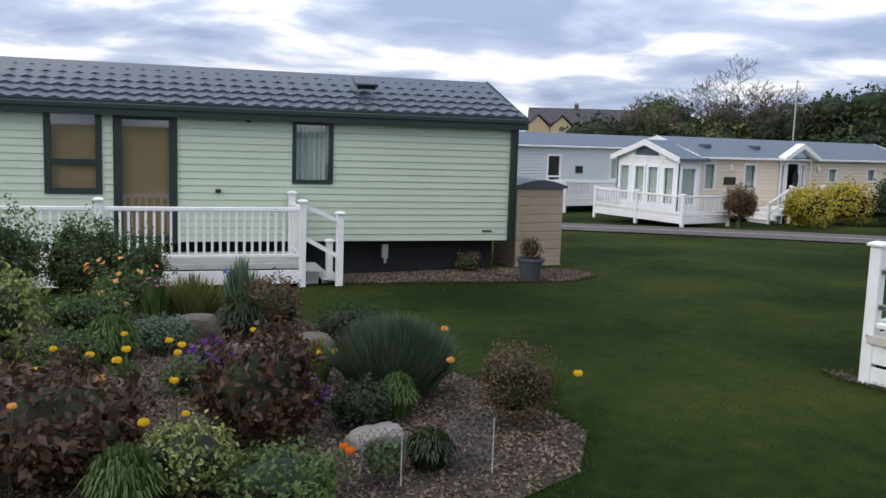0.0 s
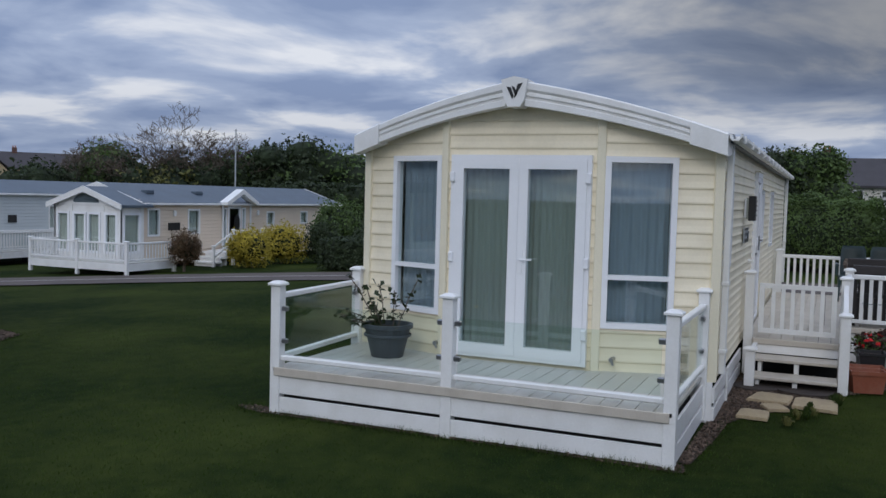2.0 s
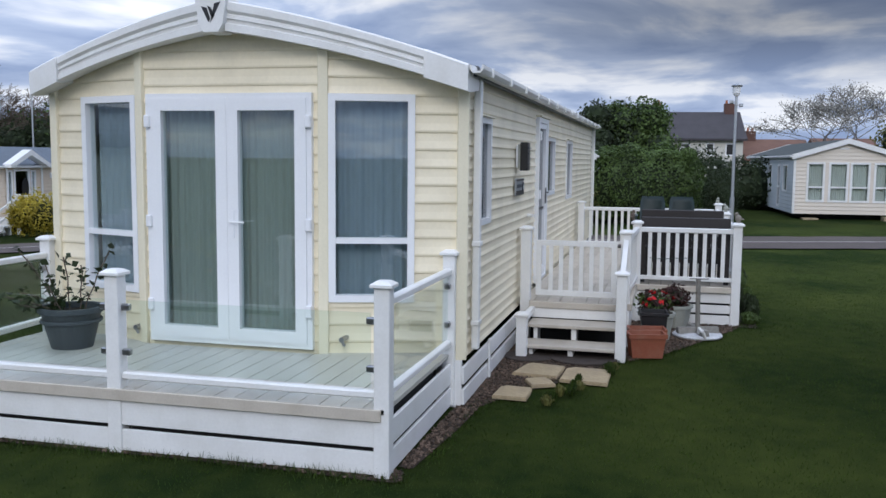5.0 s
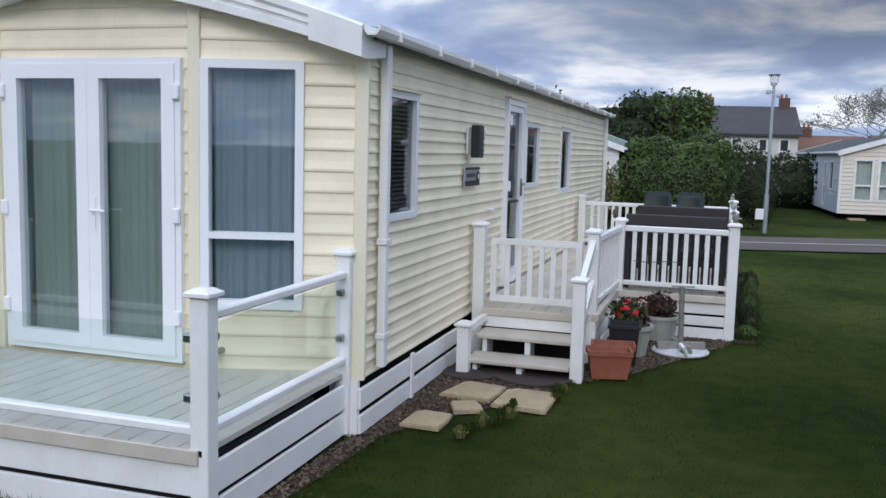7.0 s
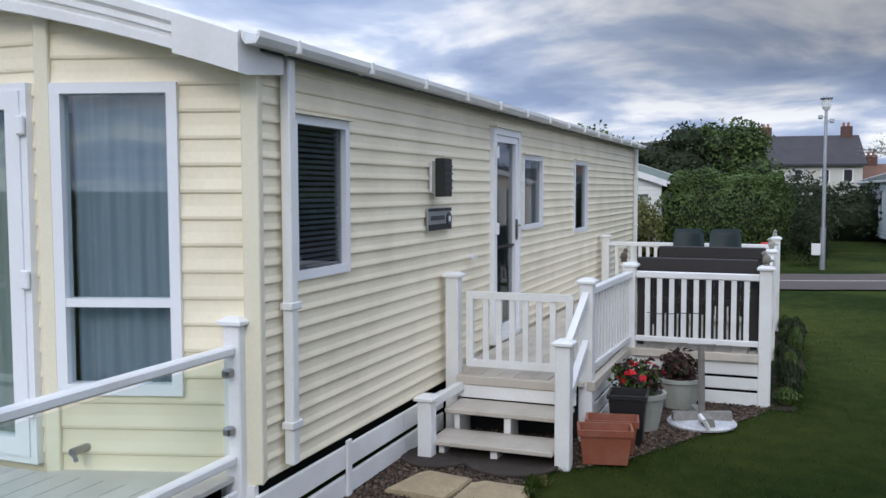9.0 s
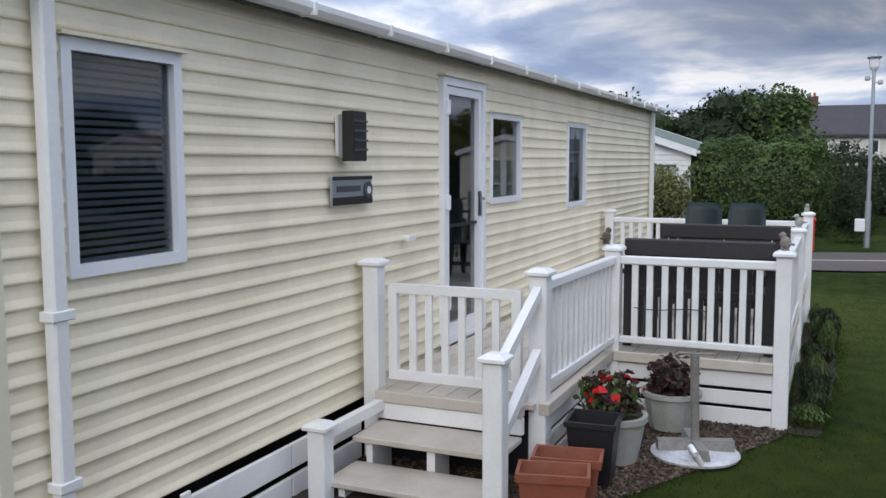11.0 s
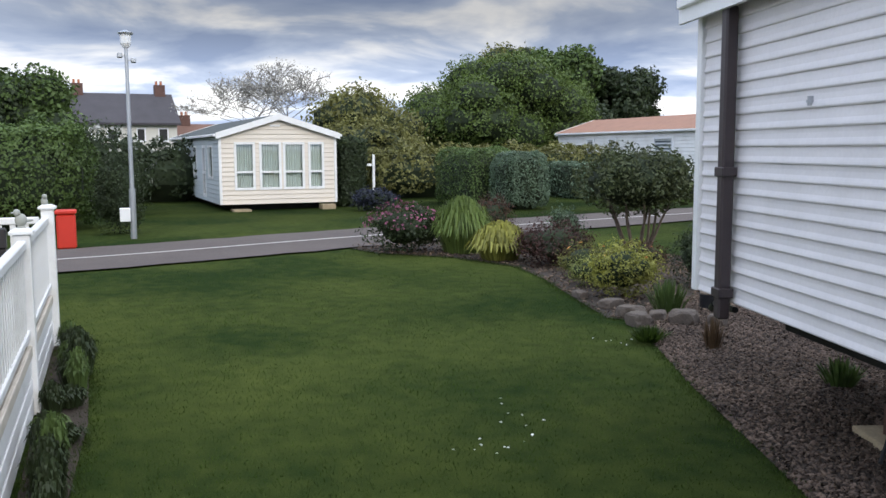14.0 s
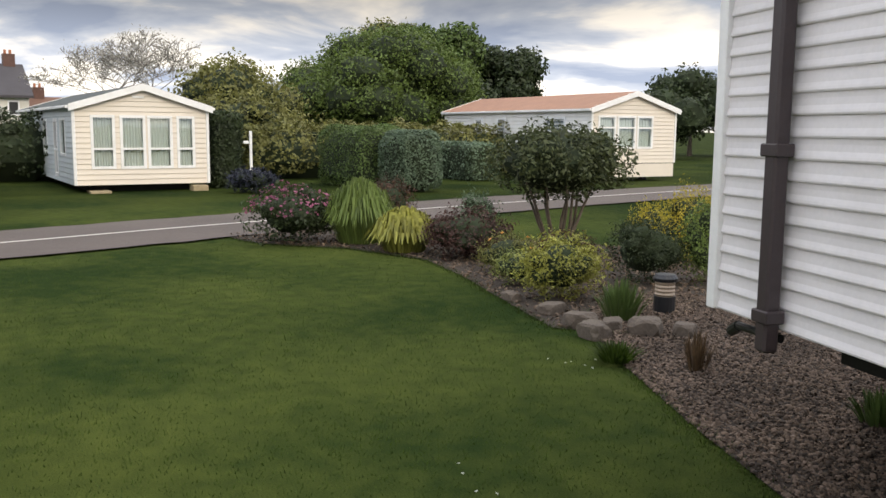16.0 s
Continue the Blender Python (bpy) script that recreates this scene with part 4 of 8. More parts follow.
def front_deck():
    t = thing("front_deck", "white decking with glass balustrade before the french doors", "deck")
    xf, zt = 7.125, 0.44
    y0, y1 = 0.70, 4.28
    boards_deck(t, 7.065, y0 - 0.02, 8.42, y1 + 0.02, zt, "x", 0.145, DECK_GREY)
    for yy in ((y0 - 0.02, 1.64), (3.22, y1 + 0.02)):
        part("deck_infill", boxm(8.42, yy[0], zt - 0.03, 8.82 if yy[0] < 1 else 8.82, yy[1], zt - 0.004), DECK_GREY, t)
    part("deck_nosing", boxm(xf - 0.075, y0, zt - 0.075, xf - 0.05, y1, zt + 0.002, bev=0.004), DECK_TAN, t)
    for z0, z1 in ((0.02, 0.165), (0.195, 0.36)):
        part("fascia_board", boxm(xf - 0.045, y0, z0, xf - 0.02, y1, z1, bev=0.004), WHITE, t)
        for y in (y0 - 0.04, y1 + 0.015):
            part("side_board", boxm(xf, y, z0, 8.8, y + 0.025, z1, bev=0.004), WHITE, t)
    # added dark block, stands in for the shade under the boards
    part("shade_block", boxm(xf + 0.03, y0 + 0.03, 0.01, 8.4, y1 - 0.03, 0.36), DARK, t)
    posts = [(7.115, 0.70), (7.115, 2.56), (7.115, 4.28), (8.77, 0.685), (8.77, 4.36)]
    for x, y in posts:
        post(t, x, y, 0.0 if x < 8 else 0.02, 1.235 if x < 8 else 1.265, 0.1)
    for a, b in (((7.115, 4.28), (7.115, 2.56)), ((7.115, 2.56), (7.115, 0.70)), ((7.115, 0.70), (8.77, 0.685)), ((8.77, 4.36), (7.115, 4.28))):
        m, L = wall_frame(a, b)
        part("bottom_rail", boxm(0.05, -0.03, 0.50, L - 0.05, 0.03, 0.55, m=m, bev=0.01), WHITE, t)
        side = abs(a[0] - b[0]) > 0.5
        if side:
            part("top_rail", boxm(0.05, -0.03, 1.07, L - 0.05, 0.03, 1.12, m=m, bev=0.01), WHITE, t)
        g = part("glass_panel", boxm(0.085, -0.005, 0.565, L - 0.085, 0.005, 1.05 if side else 1.03, m=m), GLASS_RAIL, t)
        g.visible_shadow = False
        for s in (0.05, L - 0.11):
            for z in (0.66, 0.96):
                part("glass_clamp", boxm(s, -0.022, z, s + 0.06, 0.022, z + 0.045, m=m, bev=0.008), CHROME, t)
    return t


front_deck()


def side_deck():
    t = thing("side_deck", "white railed decking with steps and gate along the caravan", "deck")
    zt, top = 0.47, 1.17
    xa, xb, xc = 11.45, 13.1, 17.6
    ya, yb, yw = -0.56, -1.79, 0.53
    boards_deck(t, xa - 0.05, ya, xb - 0.05, yw, zt, "x", 0.145, DECK_TAN)
    boards_deck(t, xb - 0.05, yb, xc, yw, zt, "x", 0.145, DECK_TAN)
    # two added blocks, coloured as the shade beneath this deck
    part("shade_block", boxm(xb + 0.05, yb + 0.06, 0.01, xc - 0.05, yw - 0.05, zt - 0.05), DARK, t)
    part("shade_block", boxm(xa + 0.05, ya + 0.06, 0.01, xb + 0.03, yw - 0.05, zt - 0.05), DARK, t)
    # posts
    for x, y, z0, z1 in ((xa, yw - 0.04, 0, 1.27), (xa + 0.06, ya, 0, 1.25), (xb, ya - 0.06, 0, 1.25), (xb, yb, 0, 1.25), (15.4, yb, 0, 1.25), (xc, yb - 0.02, 0, 1.28), (xc, yw - 0.06, 0.0, 1.27), (10.78, ya, 0, 0.90), (10.66, 0.4, 0, 0.47)):
        post(t, x, y, z0, z1, 0.105)
    railing(t, (xa + 0.06, ya), (xb, ya - 0.06), zt, top, 0.105, bal=0.04)
    railing(t, (xb, ya - 0.06), (xb, yb), zt, top, 0.11, bal=0.045)
    railing(t, (xb, yb), (15.4, yb), zt, top, 0.11, bal=0.04)
    railing(t, (15.4, yb), (xc, yb), zt, top, 0.11, bal=0.04)
    railing(t, (xc, yb), (xc, yw - 0.06), zt, top, 0.11, bal=0.045)
    # nosing and fascia boards
    part("deck_nosing", boxm(xa, ya - 0.075, zt - 0.07, xb - 0.06, ya - 0.012, zt + 0.003, bev=0.005), DECK_TAN, t)
    part("deck_nosing", boxm(xb - 0.075, yb + 0.05, zt - 0.07, xb - 0.052, ya - 0.08, zt + 0.003, bev=0.005), DECK_TAN, t)
    part("deck_nosing", boxm(xb + 0.05, yb - 0.03, zt - 0.07, xc, yb - 0.002, zt + 0.003, bev=0.005), DECK_TAN, t)
    for z0, z1 in ((0.01, 0.125), (0.15, 0.25), (0.275, 0.395)):
        part("fascia_board", boxm(xa + 0.05, ya - 0.03, z0, xb - 0.06, ya - 0.008, z1, bev=0.004), WHITE, t)
        part("fascia_board", boxm(xb - 0.035, yb + 0.05, z0, xb - 0.012, ya - 0.035, z1, bev=0.004), WHITE, t)
        part("fascia_board", boxm(xb + 0.05, yb - 0.02, z0, xc, yb + 0.002, z1, bev=0.004), WHITE, t)
        part("fascia_board", boxm(xc - 0.01, yb + 0.05, z0, xc + 0.012, yw, z1, bev=0.004), WHITE, t)
    # gate
    m, L = wall_frame((xa, yw - 0.12), (xa, ya + 0.06))
    go = part("gate", ring(bmesh.new(), 0.03, 0.53, L - 0.03, 1.12, 0.055, -0.022, 0.022, m), WHITE, t)
    for i in range(1, 7):
        s = 0.08 + (L - 0.16) * i / 7
        part("gate_baluster", boxm(s - 0.022, -0.012, 0.585, s + 0.022, 0.012, 1.065, m=m), WHITE, go)
    # steps
    part("riser", boxm(xa - 0.1, ya + 0.05, 0.3, xa - 0.06, yw - 0.1, 0.4, bev=0.004), WHITE, t)
    part("deck_nosing", boxm(xa - 0.115, ya + 0.05, 0.405, xa - 0.055, yw - 0.1, zt + 0.003, bev=0.005), DECK_TAN, t)
    for x0, z in ((11.0, 0.29), (10.68, 0.135)):
        part("tread", boxm(x0, ya + 0.055, z - 0.035, x0 + 0.36, 0.40, z, bev=0.006), DECK_TAN, t)
        part("stringer", boxm(x0 + 0.05, -0.1, 0.0, x0 + 0.25, -0.05, z - 0.037), WHITE, t)
        part("tread_support", boxm(x0 + 0.06, 0.3, 0.0, x0 + 0.3, 0.34, z - 0.037), WHITE, t)
    # sloping hand rails
    for y in (ya,):
        for dz0, dz1 in ((0.80, 1.12), (0.42, 0.76)):
            a, b = Vector((10.82, y, dz0)), Vector((11.47, y, dz1))
            bm = bmesh.new()
            prism(bm, [(-0.025, -0.03), (0.025, -0.03), (0.025, 0.03), (-0.025, 0.03)], 0, (b - a).length)
            rot = Matrix.Translation(a) @ (b - a).to_track_quat("X", "Z").to_matrix().to_4x4()
            bmesh.ops.transform(bm, matrix=rot, verts=bm.verts)
            part("hand_rail", bm, WHITE, t)
    part("hand_rail", boxm(10.7, 0.37, 0.36, 11.4, 0.42, 0.42, m=None), WHITE, t)
    return t


side_deck()


# ---- neighbouring caravans ----
def simple_caravan(label, m, length, width, z0, z1, ridge, wallmat, roofmat, trimmat, wins, end_wins=(), far_wins=(), style="lap", pitch=0.13, pieces=False, pieces_end=False, cloth=NET, over=0.12, ends_holes=(), name="static_caravan", trim_rows=True, glass=GLASS, trans=None, endmat=None, set_back=0.5, back_wins=()):
    """A two-pitch caravan: long side on local y = 0 facing -y, near gable on local x = 0 facing -x."""
    t = thing(name, label, "caravan", m)
    mid = width / 2
    walls = (((0, 0), (length, 0), wins, pieces), ((length, 0), (length, width), far_wins, False), ((length, width), (0, width), back_wins, False), ((0, width), (0, 0), end_wins, pieces_end))
    for p0, p1, ws, pc in walls:
        clad(t, p0, p1, z0, z1, pitch, (endmat or wallmat) if p0[0] == p1[0] else wallmat, [w[:4] for w in ws], style, pieces=pc)
        wm, L = wall_frame(p0, p1)
        for w in ws:
            kind = w[4] if len(w) > 4 else ""
            if kind == "door":
                window(t, wm, *w[:4], frame_w=0.09, material=trimmat, glass=GLASS_DARK, name="door", bars_h=(w[2] + 0.75,))
            elif kind == "blinddoor":
                wo = window(t, wm, *w[:4], frame_w=0.12, material=trimmat, glass=GLASS, name="door")
                part("blind", boxm(w[0] + 0.1, 0.03, w[2] + 0.1, w[1] - 0.1, 0.04, w[3] - 0.1, m=wm), BLIND, wo)
            elif kind == "blind":
                wo = window(t, wm, *w[:4], frame_w=0.09, material=trimmat, glass=GLASS, bars_h=(w[2] + (w[3] - w[2]) * 0.38,))
                part("blind", boxm(w[0] + 0.08, 0.03, w[2] + 0.06, w[1] - 0.08, 0.04, w[3] - 0.06, m=wm), BLIND, wo)
            else:
                tr = (trans,) if trans else ()
                window(t, wm, *w[:4], frame_w=0.06 if kind != "wide" else 0.07, material=trimmat, glass=glass, cloth=cloth, bars_h=tr if kind == "wide" else ())
        part("corner_trim", boxm(-0.035, -0.035, z0, 0.04, 0.04, z1, m=wm, bev=0.005), trimmat, t)
    # gables above the eaves
    for x, p0, p1 in ((0, (0, width), (0, 0)), (length, (length, 0), (length, width))):
        clad(t, p0, p1, z1, ridge, pitch, endmat or wallmat, (), style, pieces=False, top=lambda z: (mid * (z - z1) / (ridge - z1), width - mid * (z - z1) / (ridge - z1)))
    part("floor", boxm(0.06, 0.06, z0, length - 0.06, width - 0.06, z0 + 0.06), INTERIOR, t)
    part("inner_ceiling", boxm(0.06, 0.06, z1 - 0.06, length - 0.06, width - 0.06, z1 - 0.03), INTERIOR, t)
    part("partition", boxm(min(3.2, length * 0.4), 0.06, z0 + 0.06, min(3.2, length * 0.4) + 0.05, width - 0.06, z1 - 0.06), INTERIOR, t)
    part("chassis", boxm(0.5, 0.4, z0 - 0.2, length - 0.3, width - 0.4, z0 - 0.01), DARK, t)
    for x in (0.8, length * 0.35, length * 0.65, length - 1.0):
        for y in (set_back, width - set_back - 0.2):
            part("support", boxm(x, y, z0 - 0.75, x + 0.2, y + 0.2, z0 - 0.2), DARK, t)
    bm = bmesh.new()
    sl = (ridge - z1) / mid
    e = z1 - over * sl
    prism(bm, [(-over, e), (mid, ridge), (width + over, e), (width + over, e + 0.06), (mid, ridge + 0.06), (-over, e + 0.06)], -over, length + over)
    part("roof", bm, roofmat, t)
    for x in (-over - 0.03, length + over + 0.002):
        for s in (0, 1):
            bm = bmesh.new()
            y_a = -over if s == 0 else width + over
            q = [(y_a, e - 0.1), (mid, ridge - 0.1), (mid, ridge + 0.075), (y_a, e + 0.075)]
            prism(bm, q if s == 0 else q[::-1], x, x + 0.028)
            part("gable_board", bm, trimmat, t)
    for y in (-over - 0.07, width + over + 0.002):
        part("gutter", boxm(-over, y, e - 0.03, length + over, y + 0.068, e + 0.045, bev=0.01), trimmat, t)
    return t


def place(x, y, z, deg):
    return pose(x, y, z, 0, 0, deg)


# green caravan: near corner is its +x end
GA = -14.5
gd = Vector((math.cos(radians(GA)), math.sin(radians(GA)), 0))
g_len = 12.0
g0 = Vector((9.1, 12.02, 0)) - gd * g_len
green = simple_caravan("sage green caravan with dark green trim and tiled roof", place(g0.x, g0.y, 0, GA), g_len, 3.7, 0.27, 2.3, 2.95, GREEN_CLAD, ROOF_DARK, DARK_GREEN,
                       [(g_len - 3.74, g_len - 3.1, 1.18, 2.15), (g_len - 6.35, g_len - 5.45, 0.25, 2.2, "blinddoor"), (g_len - 7.28, g_len - 6.5, 0.98, 2.22, "blind"), (g_len - 10.5, g_len - 9.2, 1.0, 2.2)],
                       pitch=0.105, pieces=True, cloth=NET, style="fine")
# cream caravan with a porch beyond the lane
vb = simple_caravan("peach-cream caravan with slate roof beyond the lane", place(23.1, 20.4, 0, 0), 12.6, 3.7, -0.42, 1.6, 2.2, PEACH_CLAD, ROOF_BLUE, WHITE,
                    [(0.22, 0.81, 0.48, 1.42), (2.24, 2.9, 0.5, 1.4), (4.2, 4.45, -0.1, 1.45), (4.5, 5.3, -0.4, 1.5, "door"), (5.35, 5.6, -0.1, 1.45), (7.0, 7.55, 0.72, 1.3), (9.47, 10.04, 0.76, 1.3)],
                    end_wins=[(0.5, 1.1, 0.0, 1.4), (1.3, 2.4, -0.3, 1.4, "door"), (2.6, 3.2, 0.0, 1.4)], cloth=NET)
va = simple_caravan("pale grey caravan with dark roof behind hedges", place(22.0, 29.5, 0, 0), 14, 3.9, -0.5, 1.75, 2.25, GREY_SHADE_CLAD, ROOF_BLUE, WHITE,
                    [(2.0, 2.8, -0.3, 1.4, "door"), (5.6, 6.3, 0.3, 1.3), (8.5, 9.2, 0.3, 1.3)], cloth=NET)
# long walls take the grey: shade on that side is put into the colour
ve = simple_caravan("cream caravan with four tall front windows", place(35.18, -8.645, 0, 3), 10.5, 3.4, 0.19, 2.2, 2.72, GREY_SHADE_CLAD, ROOF_BLACK, WHITE,
                    [], end_wins=[(0.40, 1.0, 0.6, 1.98, "wide"), (1.12, 1.765, 0.6, 1.98, "wide"), (1.815, 2.46, 0.6, 1.98, "wide"), (2.57, 3.05, 0.6, 1.98, "wide")], back_wins=[(5.2, 6.0, 0.9, 1.9), (7.3, 7.9, 0.3, 1.9, "door"), (8.4, 9.3, 0.9, 1.9)], cloth=NET, trans=1.12, endmat=PINK_CREAM)
vf = simple_caravan("white caravan with terracotta orange roof", place(34.3, -24.55, 0, 0), 10.0, 3.6, 0.62, 2.4, 2.95, WHITE, ROOF_ORANGE, WHITE,
                    [], end_wins=[(0.25, 1.0, 1.1, 2.2, "wide"), (1.05, 1.85, 1.1, 2.2, "wide"), (1.9, 2.6, 1.1, 2.2, "wide")], cloth=NET, trans=1.8, endmat=PINK_CREAM)
# white caravan whose long wall the walk ends beside (its +y wall faces the lawn)
vw = simple_caravan("white ridged aluminium caravan with brown drainpipe", place(14.18, -6.2, 0, 166), 9.0, 3.6, 0.76, 2.75, 3.2, PALE_CLAD, ROOF_GREEN, WHITE,
                    [], pitch=0.2, pieces=True, style="wave", over=0.1, set_back=1.3)


# ---- trees and hedges, rough masses ----
def hedge(label, x0, y0, x1, y1, z1, material=LEAF, n=9000, seed=1, name="hedge", size=0.1, lump=0.9, rough=0.1, rounded=0.35):
    """A clipped hedge: leaves over a softened block with uneven faces, and a block coloured as its inner shade."""
    cx, cy = (x0 + x1) / 2, (y0 + y1) / 2
    t = thing(name, label, "hedge", Matrix.Translation((cx, cy, gz(cx, cy) - 0.03)))
    rng = np.random.default_rng(seed)
    half = np.array([(x1 - x0) / 2, (y1 - y0) / 2, z1 / 2])
    d = rng.normal(0, 1, (n * 2, 3))
    d /= np.linalg.norm(d, axis=1)[:, None]
    area = np.array([half[1] * half[2], half[0] * half[2], half[0] * half[1]])
    axis = rng.choice(3, n, p=area / area.sum())
    p = rng.uniform(-1, 1, (n, 3))
    sgn = np.where(rng.random(n) < 0.5, -1.0, 1.0)
    sgn[axis == 2] = 1.0
    p[np.arange(n), axis] = sgn
    nn = np.zeros((n, 3))
    nn[np.arange(n), axis] = sgn
    q = p * half
    r = rounded * half.min()
    inner = np.clip(q, -(half - r), half - r)
    off = q - inner
    ln_ = np.linalg.norm(off, axis=1)[:, None] + 1e-6
    off = off / ln_ * np.minimum(ln_, r)
    nn = nn * 0.5 + off / r
    bump = rough * (np.sin(q[:, 0] * 2.3 + seed) * np.sin(q[:, 1] * 2.9) + 0.6 * np.sin(q[:, 2] * 4.1 + q[:, 0] * 3.3) + 0.5 * np.sin(q[:, 1] * 7.1 + q[:, 2] * 5.3))
    q = inner + off * (1 + bump[:, None]) + nn * rng.uniform(-0.5, 0.5, (n, 1)) * size
    q[:, 2] += half[2]
    me = quad_mesh("foliage", leaf_quads(rng, q, nn, size, size * 0.6, 0.7), 4, material)
    ob = part("foliage", me, material, t)
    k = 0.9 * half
    part("shade_core", boxm(-k[0], -k[1], 0.02, k[0], k[1], z1 * 0.93, bev=rounded * 0.9 * k.min()), CORE, ob)
    return t


def tree(label, x, y, height, crown_r, material=LEAF, n=12000, seed=1, trunk_h=0.3, size=0.16, z=None, name="tree", squash=0.8, bark=BARK, leafy=True):
    zz = gz(x, y) if z is None else z
    t = thing(name, label, "tree", Matrix.Translation((x, y, zz)))
    rng = random.Random(seed)
    limbs(t, (0, 0, 0), height * 0.95, 0.8, height * 0.03, 5, 3, seed, bark, start=0.28)
    blobs = []
    hc = height - crown_r * squash
    for i in range(13):
        a, rr = rng.uniform(0, 6.283), crown_r * rng.uniform(0.2, 0.75)
        zc = hc + rng.uniform(-0.65, 0.55) * crown_r * squash
        s = crown_r * rng.uniform(0.3, 0.5)
        blobs.append(((math.cos(a) * rr, math.sin(a) * rr, zc), (s, s, s * 0.85)))
    if leafy:
        crown("crown", t, blobs, n, size, size * 0.6, material, CORE, seed, core=0.82, inner=0.65, outer=1.12, rough=0.2)
    return t


# ---- the green caravan's deck, roof and things ----
def to_green(s, d, z=0.0):
    """A point by its distance s back from the near corner along the green wall and d out from it."""
    out = Vector((math.sin(radians(GA)), -math.cos(radians(GA)), 0))
    p = Vector((9.1, 12.02, 0)) - gd * s + out * d
    return p.x, p.y, z


for ye in (-0.12, 3.82):
    tiles(green, -0.12, g_len + 0.12, ye, 2.33, 1.85, 2.96, 6, 52, wave=0.018, step_h=0.036)
wm_g, _ = wall_frame((0, 0), (g_len, 0))
# added dark sheets set back under the wall, painted as underside shade
part("shade_panel", boxm(0.3, 0.35, -0.6, g_len - 0.25, 0.38, 0.26), DARK, green)
part("shade_panel", boxm(g_len - 0.25, 0.35, -0.6, g_len - 0.22, 3.3, 0.26), DARK, green)
part("downpipe", boxm(g_len - 0.1, -0.075, 0.28, g_len - 0.03, -0.01, 2.28, m=wm_g, bev=0.008), DARK_GREEN, green)
part("fascia", boxm(-0.15, -0.16, 2.13, g_len + 0.15, -0.125, 2.3, m=wm_g), DARK_GREEN, green)
part("soffit", boxm(-0.1, -0.12, 2.24, g_len + 0.1, -0.022, 2.26, m=wm_g), DARK_GREEN, green)
bm = bmesh.new()
tube(bm, (g_len - 4.42, 0.0, 2.16), (g_len - 4.42, -0.14, 2.13), 0.04, seg=10)
part("wall_lamp", bm, BLACK, green)
part("socket", boxm(g_len - 4.9, -0.05, 1.02, g_len - 4.82, -0.018, 1.08, bev=0.005), BLACK, green)
part("name_strip", boxm(g_len - 0.55, -0.03, 0.42, g_len - 0.38, -0.021, 0.445), BLACK, green)
bm = bmesh.new()
for z, r in ((0, 0.16), (0.06, 0.19)):
    box(bm, -r, -r, z, r, r, z + 0.05, bev=0.015)
bmesh.ops.transform(bm, matrix=pose(g_len - 2.4, 0.95, 2.77, 20, 0, 0), verts=bm.verts)
part("roof_vent", bm, ROOF_DARK, green)
bm = bmesh.new()
for k in range(3):
    tube(bm, (g_len - 1.6 - k * 0.9, 0.7, -0.2), (g_len - 2.4 - k * 0.9, 0.8, 0.15), 0.02)
part("pipework", bm, STEEL, green)
bm = bmesh.new()
box(bm, g_len - 2.25, 0.05, -0.02, g_len - 2.15, 0.12, 0.2)
box(bm, g_len - 2.22, 0.03, -0.1, g_len - 2.18, 0.05, -0.02)
part("jack", bm, STEEL, green)


def green_deck():
    t = thing("side_deck", "white railed decking in front of green caravan", "deck", place(g0.x, g0.y, 0, GA))
    xr, xl = g_len - 3.75, g_len - 11.5
    d = 1.15
    zt, top = 0.12, 0.9
    part("deck_surface", boxm(xl, -d, zt - 0.04, xr, -0.06, zt), DECK_GREY, t)
    part("fascia_board", boxm(xl, -d - 0.03, -0.2, xr, -d - 0.005, 0.0, bev=0.004), WHITE, t)
    part("fascia_board", boxm(xl, -d - 0.03, 0.02, xr, -d - 0.005, 0.1, bev=0.004), DECK_GREY, t)
    part("fascia_board", boxm(xr - 0.01, -d, -0.2, xr + 0.015, -0.06, 0.1, bev=0.004), WHITE, t)
    for x, y, z0, z1 in ((xr, -d, -0.28, 1.02), (xr, -0.12, -0.25, 1.07), (xr - 2.75, -d, -0.28, 1.02), (xr - 5.5, -d, -0.3, 1.02), (xr + 0.55, -d, -0.28, 0.85), (xr + 0.55, -0.35, -0.28, 0.35)):
        post(t, x, y, z0, z1, 0.1)
    railing(t, (xr, -d), (xr - 2.75, -d), zt, top, 0.11)
    railing(t, (xr - 2.75, -d), (xr - 5.5, -d), zt, top, 0.11)
    m, L = wall_frame((xr, -0.12), (xr, -d))
    railing(t, (xr, -0.12), (xr, -d), zt, top, 0.11)
    for k, z in enumerate((-0.02, -0.15)):
        part("tread", boxm(xr + 0.04 + k * 0.27, -d + 0.06, z - 0.03, xr + 0.34 + k * 0.27, -0.3, z, bev=0.004), DECK_GREY, t)
        part("tread_support", boxm(xr + 0.08 + k * 0.27, -d + 0.3, -0.3, xr + 0.3 + k * 0.27, -d + 0.34, z - 0.032), WHITE, t)
    for za, zb in ((0.92, 0.72), (0.45, 0.2)):
        a, b = Vector((xr + 0.05, -d, za)), Vector((xr + 0.5, -d, zb))
        bm = prism(bmesh.new(), [(-0.025, -0.03), (0.025, -0.03), (0.025, 0.03), (-0.025, 0.03)], 0, (b - a).length)
        bmesh.ops.transform(bm, matrix=Matrix.Translation(a) @ (b - a).to_track_quat("X", "Z").to_matrix().to_4x4(), verts=bm.verts)
        part("hand_rail", bm, WHITE, t)


green_deck()


